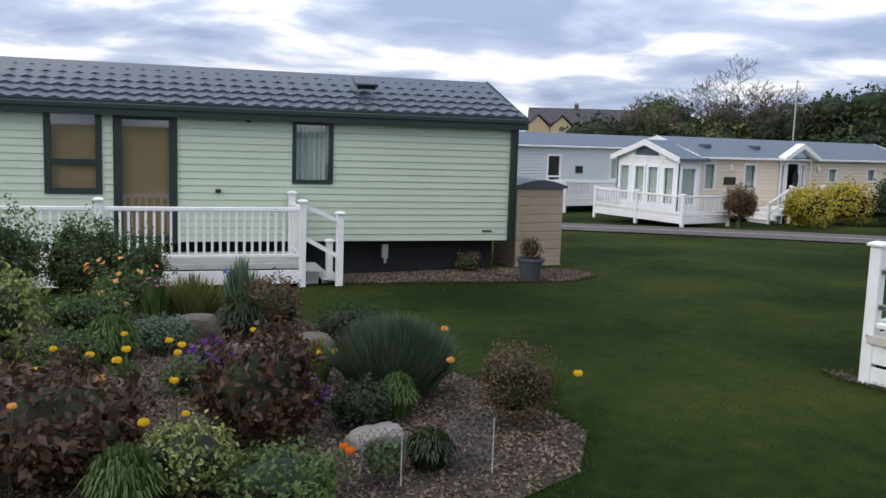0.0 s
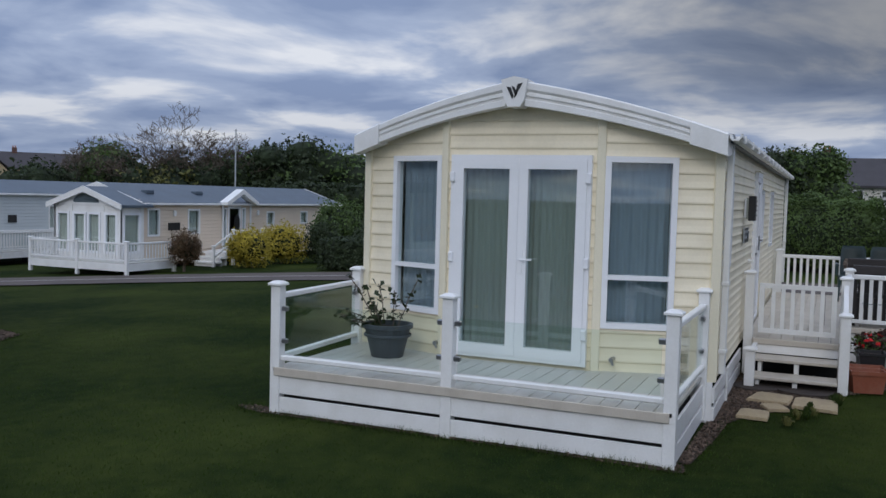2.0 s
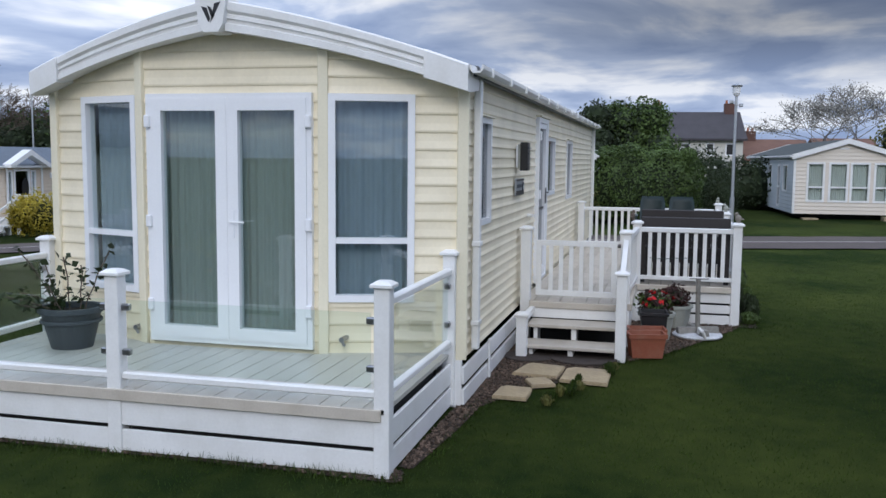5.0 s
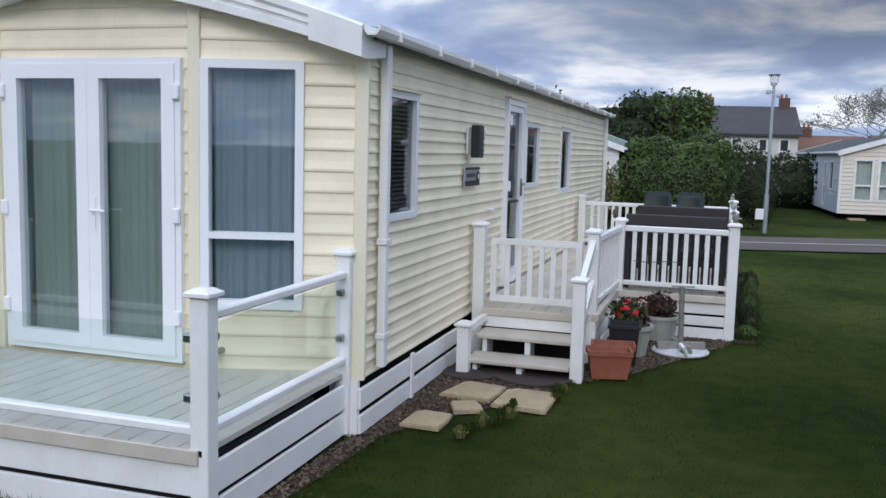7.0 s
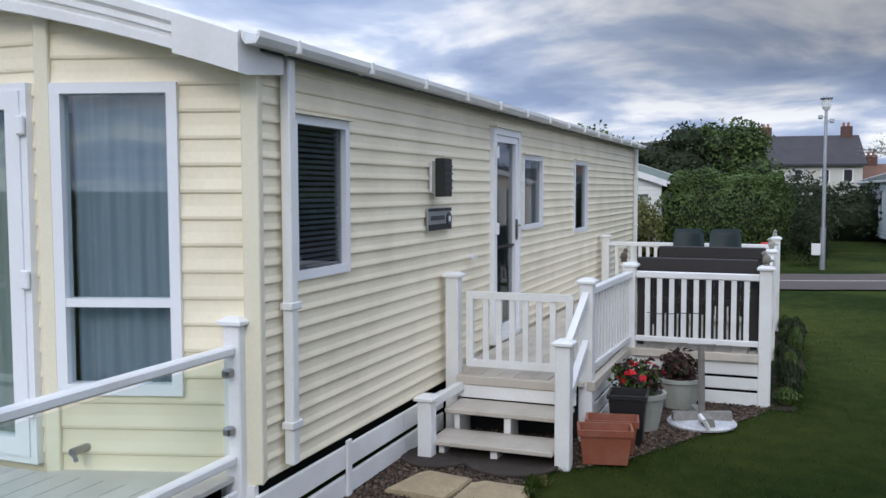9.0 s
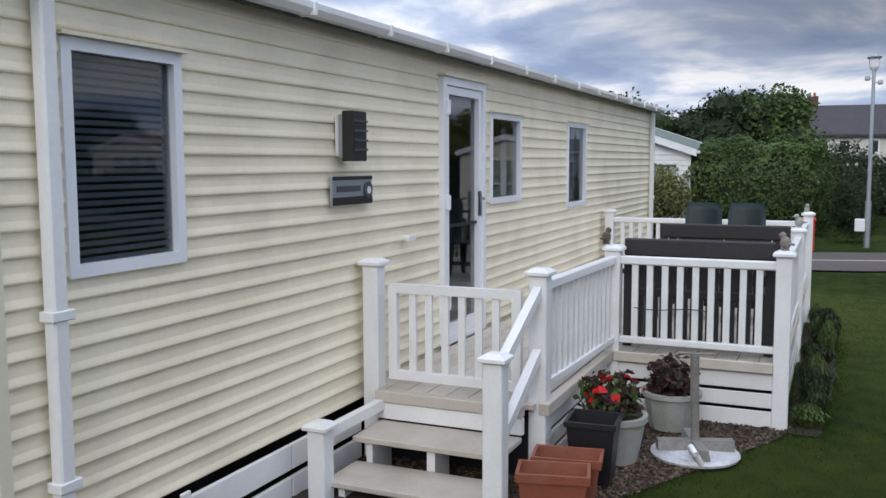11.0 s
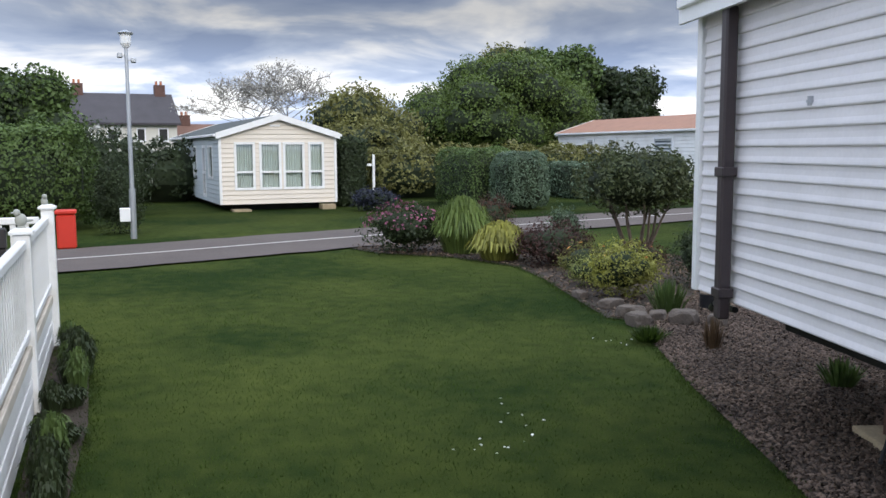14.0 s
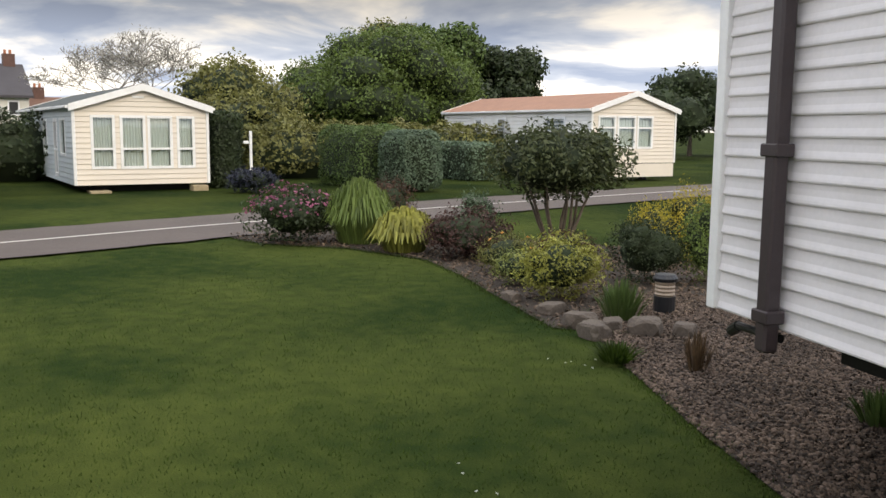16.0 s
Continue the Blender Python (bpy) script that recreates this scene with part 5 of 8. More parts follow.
def shed():
    x, y, z = 9.62, 12.6, -0.3
    t = thing("storage_shed", "tan ribbed plastic storage shed with dark curved lid", "shed", place(x, y, z, -8))
    w, d, h = 0.95, 0.8, 1.42
    for y0, y1, o, nm in ((0, 0.03, -0.012, "front_panel"), (d, d - 0.03, 0.012, "back_panel")):
        k = 9
        outline = [(y1, 0)]
        for i in range(k):
            a, b = h * i / k, h * (i + 1) / k
            outline += [(y0, a), (y0 + o, a + 0.01), (y0 + o, b - 0.012), (y0, b - 0.001)]
        outline.append((y1, h))
        bm = prism(bmesh.new(), outline, 0, w)
        bmesh.ops.recalc_face_normals(bm, faces=bm.faces)
        part(nm, bm, SHED_TAN, t)
    for x0 in (0, w - 0.03):
        part("side_panel", boxm(x0, 0.032, 0, x0 + 0.03, d - 0.032, h), SHED_TAN, t)
    bm = bmesh.new()
    arc = [(-0.06, 0), (-0.05, 0.05)] + [(w * i / 8, 0.06 + 0.09 * math.sin(math.pi * i / 8)) for i in range(9)] + [(w + 0.05, 0.05), (w + 0.06, 0)]
    prism(bm, arc, -0.06, d + 0.05)
    bmesh.ops.transform(bm, matrix=Matrix.Translation((0, 0, h)) @ Matrix(((0, 1, 0, 0), (1, 0, 0, 0), (0, 0, 1, 0), (0, 0, 0, 1))), verts=bm.verts)
    bmesh.ops.recalc_face_normals(bm, faces=bm.faces)
    part("lid", bm, POT_SLATE, t, "dark curved lid")
    part("plinth", boxm(-0.02, -0.03, -0.04, w + 0.02, d, 0.02), SHED_TAN, t)


shed()


def pot_body(t, r, h, material, taper=0.72, rim=0.02, ribs=0, name="pot"):
    bm = bmesh.new()
    lathe(bm, [(0, 0.0), (r * taper, 0.0), (r * (taper + 0.98) / 2 * 1.03, h * 0.5), (r * 0.97, h * 0.86), (r + rim, h * 0.88), (r + rim, h), (r - 0.015, h), (r * 0.9, h * 0.84), (0, h * 0.84)], 28)
    if ribs:
        for v in bm.verts:
            rad = math.hypot(v.co.x, v.co.y)
            if rad > r * 0.5 and v.co.z < h * 0.87:
                k = 1 + 0.025 * math.cos(ribs * math.atan2(v.co.y, v.co.x))
                v.co.x *= k
                v.co.y *= k
    bmesh.ops.recalc_face_normals(bm, faces=bm.faces)
    part(name, bm, material, t, smooth=False)
    bm = bmesh.new()
    lathe(bm, [(0, h * 0.86), (r * 0.88, h * 0.855)], 16)
    part("soil", bm, SOIL, t)


def leafy_blob(t, c, r, n, size, material, seed, name="foliage", core=0.75, spread=0.9, squash=1.0):
    rng = random.Random(seed)
    blobs = [(c, (r, r, r * squash))]
    for i in range(7):
        a = rng.uniform(0, 6.283)
        q = r * rng.uniform(0.45, 0.7)
        s = r * rng.uniform(0.3, 0.5)
        blobs.append(((c[0] + math.cos(a) * q, c[1] + math.sin(a) * q, c[2] + rng.uniform(-0.2, 0.6) * r * squash), (s, s, s * squash)))
    return crown(name, t, blobs, n, size, size * 0.55, material, CORE, seed, core=core, spread=spread, inner=0.6, outer=1.15, rough=0.15)


t = thing("plant_pot", "dark pot with brown withered plant on the gravel", "plant pot", Matrix.Translation((8.6, 10.85, gz(8.6, 10.85))))
pot_body(t, 0.2, 0.36, POT_SLATE)
leafy_blob(t, (0, 0, 0.5), 0.16, 500, 0.06, LEAF_BROWN, 31)
t = thing("dead_shrub", "dry brown shrub under the caravan edge", "shrub", Matrix.Translation((8.35, 12.2, gz(8.3, 12.2))))
leafy_blob(t, (0, 0, 0.16), 0.2, 500, 0.05, LEAF_BROWN, 32)


# ---- caravan beyond the lane: porch, door canopy and railings ----
def rail_box(label, x0, y0, x1, y1, z0, z1, zg, sides="wsn", name="porch_deck"):
    t = thing(name, label, "deck")
    part("deck_surface", boxm(x0, y0, z0 - 0.05, x1, y1, z0), DECK_GREY, t)
    part("fascia_board", boxm(x0 - 0.03, y0, z0 - 0.25, x0 - 0.005, y1, z0 - 0.02), WHITE, t)
    part("fascia_board", boxm(x0, y0 - 0.03, z0 - 0.25, x1, y0 - 0.005, z0 - 0.02), WHITE, t)
    for x, y in ((x0, y0), (x0, (y0 + y1) / 2), (x0, y1), (x1, y0), (x1, y1)):
        post(t, x, y, zg, z1 + 0.06, 0.1)
    mid = (y0 + y1) / 2
    if "w" in sides:
        railing(t, (x0, y1), (x0, mid), z0, z1, 0.13)
        railing(t, (x0, mid), (x0, y0), z0, z1, 0.13)
    if "s" in sides:
        railing(t, (x0, y0), (x1, y0), z0, z1, 0.13)
    if "n" in sides:
        railing(t, (x1, y1), (x0, y1), z0, z1, 0.13)
    return t


rail_box("white railed porch deck on short posts", 20.9, 19.0, 23.0, 22.95, -0.2, 0.42, -0.62)
rail_box("white railed deck of the grey caravan", 24.0, 28.2, 33.0, 29.4, -0.45, 0.3, -1.1)


def bay_porch():
    t = thing("bay_porch", "white glazed gabled bay with arched windows", "porch", place(22.0, 20.3, 0, 0))
    w, d, z0, z1, zr = 2.8, 1.0, -0.2, 1.5, 2.02
    faces = [((0, w), (0, 0)), ((0, 0), (d, 0)), ((d, w), (0, w))]
    for i, (p0, p1) in enumerate(faces):
        m, L = wall_frame(p0, p1)
        part("plinth", boxm(0, 0, z0, L, 0.05, z0 + 0.15, m=m), WHITE, t)
        part("head", boxm(0, 0, z1 - 0.22, L, 0.05, z1, m=m), WHITE, t)
        if i == 0:
            for s0, s1 in ((0.1, 0.66), (0.8, 1.38), (1.42, 2.0), (2.14, 2.7)):
                window(t, m, s0, s1, z0 + 0.15, z1 - 0.22, frame_w=0.08, cloth=NET)
        else:
            window(t, m, 0.1, L - 0.1, z0 + 0.15, z1 - 0.22, frame_w=0.08, cloth=NET)
        for s in (0.0, L - 0.1) if i else (0.0, 0.67, 2.01, L - 0.1):
            part("mullion", boxm(s, -0.02, z0, s + 0.12, 0.06, z1, m=m), WHITE, t)
    bm = prism(bmesh.new(), [(-0.2, z1 - 0.05), (w / 2, zr), (w + 0.2, z1 - 0.05), (w + 0.2, z1 + 0.03), (w / 2, zr + 0.09), (-0.2, z1 + 0.03)], -0.15, d + 0.3)
    part("roof", bm, ROOF_BLUE, t)
    for s in (0, 1):
        y_a = -0.2 if s == 0 else w + 0.2
        q = [(y_a, z1 - 0.12), (w / 2, zr - 0.1), (w / 2, zr + 0.1), (y_a, z1 + 0.05)]
        part("gable_board", prism(bmesh.new(), q if s == 0 else q[::-1], -0.19, -0.155), WHITE, t)
    part("gable", prism(bmesh.new(), [(0.0, z1), (w, z1), (w / 2, zr - 0.02)], -0.03, 0.02), WHITE, t)
    bm = bmesh.new()
    fan = [(w / 2 + 0.55 * math.cos(a), z1 + 0.08 + 0.3 * math.sin(a)) for a in (math.pi * i / 10 for i in range(11))]
    prism(bm, fan, -0.045, -0.032)
    part("fan_light", bm, GLASS_DARK, t)


bay_porch()


def door_canopy():
    t = thing("door_porch", "white arched canopy over caravan door", "porch", place(27.1, 20.38, 0, 0))
    w, z1 = 2.0, 1.55
    bm = prism(bmesh.new(), [(0, 0), (0.12, 0.0), (w / 2, 0.42), (w - 0.12, 0.0), (w, 0.0), (w, 0.1), (w / 2, 0.6), (0, 0.1)], -0.35, 0.0)
    bmesh.ops.transform(bm, matrix=Matrix.Translation((0, 0, z1)) @ Matrix.Rotation(math.pi / 2, 4, "Z") @ Matrix.Diagonal((1, -1, 1, 1)), verts=bm.verts)
    bmesh.ops.recalc_face_normals(bm, faces=bm.faces)
    part("gable", bm, WHITE, t)
    for x in (0.1, w - 0.18):
        part("pilaster", boxm(x, -0.06, -0.4, x + 0.08, -0.03, z1), WHITE, t)
    bm = bmesh.new()
    lathe(bm, [(0, -0.02), (1, -0.02), (1, 0.02), (0, 0.02)], 20)
    bmesh.ops.transform(bm, matrix=pose(w / 2, -0.045, 0.85, 90, 0, 0) @ Matrix.Diagonal((0.16, 0.33, 1, 1)), verts=bm.verts)
    part("oval_light", bm, BLACK, t)


door_canopy()
t = thing("entrance_steps", "white entrance steps with sloping rails", "steps", place(24.9, 19.1, -0.58, 0))
for k in range(3):
    part("tread", boxm(1.0 - k * 0.3, 0.05, 0.42 - k * 0.16, 1.4 - k * 0.3, 1.1, 0.48 - k * 0.16), WHITE, t)
    part("tread_support", boxm(1.05 - k * 0.3, 0.1, 0.0, 1.1 - k * 0.3, 1.0, 0.42 - k * 0.16), WHITE, t)
part("landing", boxm(1.4, 0.05, 0.3, 3.2, 1.2, 0.5), WHITE, t)
for x, z1 in ((0.3, 0.75), (1.4, 1.3), (3.2, 1.3)):
    post(t, x, 0.05, 0, z1, 0.09)
railing(t, (1.4, 0.05), (3.2, 0.05), 0.5, 1.25, 0.13)
for dz in (0.0, -0.35):
    a, b = Vector((0.3, 0.05, 0.68 + dz)), Vector((1.4, 0.05, 1.2 + dz))
    bm = prism(bmesh.new(), [(-0.025, -0.03), (0.025, -0.03), (0.025, 0.03), (-0.025, 0.03)], 0, (b - a).length)
    bmesh.ops.transform(bm, matrix=Matrix.Translation(a) @ (b - a).to_track_quat("X", "Z").to_matrix().to_4x4(), verts=bm.verts)
    part("hand_rail", bm, WHITE, t)
part("name_plate", boxm(1.22, -0.05, 0.67, 1.8, -0.022, 0.93), BLACK, vb)
for s in (1.45, 6.3):
    part("wall_lamp", boxm(s, -0.1, 1.15, s + 0.12, -0.02, 1.35, bev=0.02), WHITE, vb)
for s in (1.0, 3.6, 6.0):
    part("roof_vent", boxm(s, 0.7, 1.9, s + 0.35, 1.0, 2.03, bev=0.02), ROOF_BLUE, vb)
part("name_plate", boxm(3.6, -0.05, 0.6, 4.0, -0.02, 0.9), BLACK, va)


# ---- shrubs, hedges and trees beyond the lane ----
def shrub(label, x, y, w, h, material, n, size, seed, name="shrub", stem=0.0, squash=None, core=0.75, z=None, group=""):
    t = thing(name, label, "shrub", Matrix.Translation((x, y, gz(x, y) if z is None else z)), group)
    if stem:
        bm = bmesh.new()
        tube(bm, (0, 0, 0), (0.02, 0, stem + h * 0.3), 0.05, 0.04)
        part("stem", bm, BARK, t)
    if w < 1.3 and size <= 0.12:
        n, size = int(n * 2.0), size * 0.66
    r = w / 2 * 0.8
    zc = stem + (h - stem) / 2
    rng = random.Random(seed)
    rz = (h - stem) / 2 * 0.86
    blobs = [((0, 0, zc), (r, r, rz))]
    for i in range(9):
        a, u = rng.uniform(0, 6.283), rng.uniform(-0.5, 0.8)
        k = math.sqrt(max(0.05, 1 - u * u))
        s = rng.uniform(0.28, 0.45)
        blobs.append(((math.cos(a) * r * 0.75 * k, math.sin(a) * r * 0.75 * k, zc + u * rz * 0.75), (r * s, r * s, rz * s)))
    crown("foliage", t, blobs, n, size, size * 0.5, material, CORE, seed, core=core, inner=0.7, outer=1.2, rough=0.17)
    return t


shrub("round clipped dark shrub on a short stem", 22.9, 18.5, 1.1, 1.35, LEAF_BROWN, 3500, 0.09, 41, stem=0.2)
for k, (x, y, w, h) in enumerate(((25.2, 17.6, 1.75, 1.35), (27.7, 17.9, 2.0, 1.45))):
    shrub("golden-yellow clipped shrub beside the lane", x, y, w, h, LEAF_YELLOW, 6000, 0.09, 43 + k, group="golden shrubs by the lane")
shrub("dark green rounded shrub behind the golden ones", 28.2, 16.6, 1.6, 1.5, LEAF_DARK, 4500, 0.1, 46)
hedge("dark evergreen hedge beside the lane", 24.2, 12.0, 27.2, 14.4, 0.95, LEAF_DARK, 8000, 47, size=0.1)
shrub("broad green conifer bush behind a dark hedge", 30.5, 17.2, 2.3, 2.4, LEAF, 7000, 0.13, 48, name="conifer")
shrub("dense dark bush by the lane", 29.0, 14.6, 2.2, 1.6, LEAF_DARK, 6000, 0.12, 49)

# tree belt behind the far caravans
rng_b = random.Random(5)
for k in range(4, 17):
    f = k / 16
    x, y = 36 + 24 * f + rng_b.uniform(-1.5, 1.5), 56 - 31 * f + rng_b.uniform(-1.5, 1.5)
    hgt = 5.6 + rng_b.uniform(-0.8, 1.0) + (0.8 if k > 9 else 0)
    wid = rng_b.uniform(3.0, 3.9)
    if k == 4:
        continue
    tree("dark green tree in a dense distant belt", x, y, hgt * 0.96, wid, (LEAF_DARK, LEAF, LEAF_DARK, LEAF_OLIVE, LEAF_BROWN)[k % 5 if k < 9 else k % 3], 6000, 100 + k, size=0.3, z=-0.9)
for k, (x, y, h) in enumerate(((48.6, 39.5, 7.4), (50.2, 38.0, 7.0), (45.0, 44.0, 6.3), (47.0, 41.5, 6.4))):
    t = thing("bare_tree", "leafless grey tree above the belt", "tree", Matrix.Translation((x, y, -1.0)), "bare trees of the belt")
    limbs(t, (0, 0, 0), h, 0.75, 0.16, 7, 7, 60 + k, BARK, start=0.3, twigs=0.012)
hedge("dark lower thicket under the trees", 34, 36, 60, 39, 3.0, LEAF_DARK, 9000, 66, size=0.28, name="thicket")
hedge("dark lower thicket under the trees", 48, 22, 56, 36, 3.6, LEAF_DARK, 9000, 67, size=0.28, name="thicket")

t = thing("aerial_pole", "thin pale pole standing above the roofs", "pole", Matrix.Translation((36.9, 27.0, gz(36, 27))))
bm = bmesh.new()
tube(bm, (0, 0, 0), (0, 0, 6.1), 0.05, 0.03, 8)
part("shaft", bm, STEEL, t)
bm = bmesh.new()
tube(bm, (-0.12, 0, 6.02), (0.12, 0, 6.02), 0.015, 0.015, 6)
part("cross_bar", bm, STEEL, t)


def house(label, x, y, z, deg, length, depth, wall_h, roof_h, wallmat, roofmat, wins, chimneys=(), gables=0):
    t = thing("house", label, "house", place(x, y, z, deg))
    m, L = wall_frame((0, 0), (length, 0))
    holes = [(s, s + w, a, b) for s, w, a, b in wins]
    # front wall as strips round its openings
    xs = sorted({0, length, *[q for h in holes for q in h[:2]]})
    for a, b in zip(xs, xs[1:]):
        zs = sorted((h[2], h[3]) for h in holes if h[0] <= a and h[1] >= b)
        at = 0
        for z0, z1 in zs:
            part("wall", boxm(a, 0, at, b, 0.25, z0), wallmat, t)
            at = z1
        part("wall", boxm(a, 0, at, b, 0.25, wall_h), wallmat, t)
    part("wall", boxm(0, depth - 0.25, 0, length, depth, wall_h), wallmat, t)
    for x0 in (0, length - 0.25):
        part("gable_wall", prism(bmesh.new(), [(0.255, 0), (depth - 0.255, 0), (depth - 0.255, wall_h), (depth / 2, wall_h + roof_h - 0.3), (0.255, wall_h)], x0, x0 + 0.25), wallmat, t)
    for h in holes:
        w = part("window", ring(bmesh.new(), h[0], h[2], h[1], h[3], 0.12, 0.05, 0.15), WHITE_FRAME, t)
        part("pane", boxm(h[0] + 0.1, 0.1, h[2] + 0.1, h[1] - 0.1, 0.12, h[3] - 0.1), BLACK, w)
    part("roof", prism(bmesh.new(), [(-0.4, wall_h - 0.1), (depth / 2, wall_h + roof_h), (depth + 0.4, wall_h - 0.1), (depth + 0.4, wall_h + 0.1), (depth / 2, wall_h + roof_h + 0.2), (-0.4, wall_h + 0.1)], -0.3, length + 0.3), roofmat, t)
    for s in chimneys:
        c = part("chimney", boxm(s, depth / 2 - 0.4, wall_h + roof_h - 0.6, s + 0.9, depth / 2 + 0.4, wall_h + roof_h + 1.0), BRICK_RED, t)
        for k in (0.2, 0.6):
            bm = bmesh.new()
            tube(bm, (s + k, depth / 2, wall_h + roof_h + 1.0), (s + k, depth / 2, wall_h + roof_h + 1.35), 0.12, 0.1)
            part("chimney_pot", bm, TERRACOTTA, c)
    return t


house("white rendered house with dark slate roof", 89.2, 3.2, -2.4, -84, 11.1, 8, 6.4, 2.6, RENDER_WHITE, TILE_ROOF, [(1.0, 0.9, 5.0, 6.1), (3.3, 0.9, 4.9, 6.1), (5.3, 1.0, 4.9, 6.1), (7.7, 0.8, 4.9, 6.1), (9.5, 0.9, 4.9, 6.1)], (3.0, 9.9))
house("red-roofed brick house behind trees", 92, -8.3, -2.6, -84, 6.0, 8, 4.7, 1.9, RENDER_TAN, TILE_ROOF_RED, [(1, 1, 3.6, 4.8)], (0.6,))
house("dark-roofed house behind trees", 92, 11.5, -2.6, -84, 11, 8, 6.6, 2.4, RENDER_TAN, TILE_ROOF, [(1, 1, 4.6, 5.8)], (8,))
house("house roof behind the blossom tree", 88, -14.5, -2.6, -84, 5, 7, 4.8, 1.8, RENDER_TAN, TILE_ROOF_RED, [(1, 1, 3.6, 4.8)])
house("dark-roofed house at the edge of the park", 88, -26, -2.6, -84, 9, 8, 5.4, 2.0, RENDER_TAN, TILE_ROOF, [(1, 1, 3.6, 4.8)])
for x, y in ((107.4, 131.6), (110.8, 128.8)):
    house("sandstone house gable with dark tiled roof", x, y, -2.2, 53, 9, 4.3, 6.7, 2.1, RENDER_TAN, TILE_ROOF, [(1.0, 1.2, 3.0, 4.4)])
house("long terrace with dark brown tiled roof", 112, 144, -2.9, -41, 27, 8, 8.2, 3.0, RENDER_TAN, TILE_ROOF, [(2 + 3 * i, 1.2, 4.0, 5.4) for i in range(8)], (9,))


# ---- the east side: lamp post, hedges, trees ----
def street_lamp():
    t = thing("street_lamp", "grey galvanised lamp post with glass lantern and cameras", "street lamp", Matrix.Translation((27.7, -2.72, 0)))
    bm = bmesh.new()
    tube(bm, (0, 0, 0), (0, 0, 1.0), 0.065, 0.065, 12)
    tube(bm, (0, 0, 1.0), (0, 0, 3.75), 0.045, 0.035, 12)
    part("shaft", bm, STEEL, t)
    bm = bmesh.new()
    lathe(bm, [(0, 3.75), (0.06, 3.75), (0.1, 3.82), (0.11, 4.0), (0, 4.0)], 14)
    part("lantern", bm, SCREEN_WHITE, t)
    bm = bmesh.new()
    lathe(bm, [(0, 4.0), (0.14, 4.0), (0.15, 4.03), (0.05, 4.08), (0, 4.08)], 14)
    part("lantern_cap", bm, STEEL, t)
    for y, z, dy in ((0.12, 3.55, 0.0), (-0.13, 3.46, 0.0)):
        bm = bmesh.new()
        box(bm, -0.06, y - 0.05, z, 0.1, y + 0.05, z + 0.09, bev=0.015)
        box(bm, -0.01, min(0, y), z + 0.03, 0.01, max(0, y), z + 0.05)
        part("camera_unit", bm, STEEL, t)
    part("junction_box", boxm(-0.1, 0.05, 0.35, 0.05, 0.25, 0.62, bev=0.01), WHITE, t, "pale plastic junction box")


street_lamp()
shrub("domed clipped dark green bush", 28.9, -2.5, 1.15, 1.75, LEAF_DARK, 6000, 0.08, 71, name="clipped_bush")
hedge("large clipped green hedge", 29.6, -1.9, 32.6, 1.6, 2.3, LEAF, 20000, 72, size=0.09, rounded=0.75, rough=0.16)
shrub("loose dark green bush beside the hedge", 28.9, 2.1, 2.0, 1.75, LEAF_OLIVE, 6000, 0.1, 73)
shrub("bright green bush by the white caravan", 28.3, 3.3, 1.6, 1.6, LEAF_GREY, 4500, 0.1, 74)
shrub("shrub with small white flowers", 35.5, -1.9, 3.2, 2.5, LEAF_DARK, 8000, 0.12, 75)
t = thing("white_flowers", "small white flowers on the shrub", "flowers", Matrix.Translation((35.5, -1.9, 0)), kind="stuff")
rg = np.random.default_rng(8)
pp, nn_ = blob_points(rg, [((0, 0, 1.25), (1.4, 1.4, 1.1))], 220, 1.0, 1.08)
part("petals", quad_mesh("petals", leaf_quads(rg, pp, nn_, 0.13, 0.1), 4, BLOSSOM), BLOSSOM, t)
tree("green tree behind the hedge", 48, 6.5, 5.0, 2.8, LEAF, 9000, 76, size=0.2)
tree("green tree behind the hedge", 46, 2.6, 5.1, 2.4, LEAF_DARK, 9000, 77, size=0.2)
tree("green tree behind the hedge", 47, 0.6, 5.0, 2.2, LEAF, 9000, 78, size=0.2)
tree("bright green tree behind the white caravan", 42, 7.5, 4.1, 2.4, LEAF_BRIGHT, 9000, 79, size=0.2)
hedge("low dark hedge along the boundary", 40, -6, 43, 8, 1.9, LEAF_DARK, 14000, 80, size=0.14, rounded=0.8, rough=0.3, name="boundary_hedge")
t = thing("blossom_tree", "pale tree with thin twigs and white blossom", "tree", Matrix.Translation((58, -10.6, -0.5)))
_, tips = limbs(t, (0, 0, 0), 10.2, 0.85, 0.22, 9, 6, 81, mat("grey_bark", (0.2, 0.185, 0.17), 0.9, 0.25, 6, 40, 0.4), start=0.25, twigs=0.02)
rg = np.random.default_rng(9)
pp = np.repeat(tips, 2, 0) + rg.normal(0, 0.16, (len(tips) * 2, 3))
part("blossom", quad_mesh("blossom", leaf_quads(rg, pp, rg.normal(0, 1, pp.shape), 0.1, 0.06), 4, BLOSSOM), BLOSSOM, t)
tree("olive-brown leafy tree beside the cream caravan", 46.5, -13.0, 4.4, 2.7, LEAF_OLIVE, 14000, 82, size=0.18)
shrub("brownish thicket at the foot of the trees", 43, -12.0, 5, 3.2, LEAF_OLIVE, 8000, 0.16, 83)
t = thing("tree", "broad dense round-headed green tree", "tree", Matrix.Translation((50.5, -20.8, 0)))
limbs(t, (0, 0, 0), 5.5, 0.8, 0.25, 5, 3, 84, BARK, start=0.28)
bl = []
rng_b = random.Random(84)
for k in range(34):
    a, u = rng_b.uniform(0, 6.283), rng_b.uniform(-0.6, 1.0)
    kk = math.sqrt(max(0.02, 1 - u * u))
    bl.append(((math.cos(a) * 3.4 * kk, math.sin(a) * 3.6 * kk, 3.2 + u * 2.3), (1.3, 1.3, 1.0)))
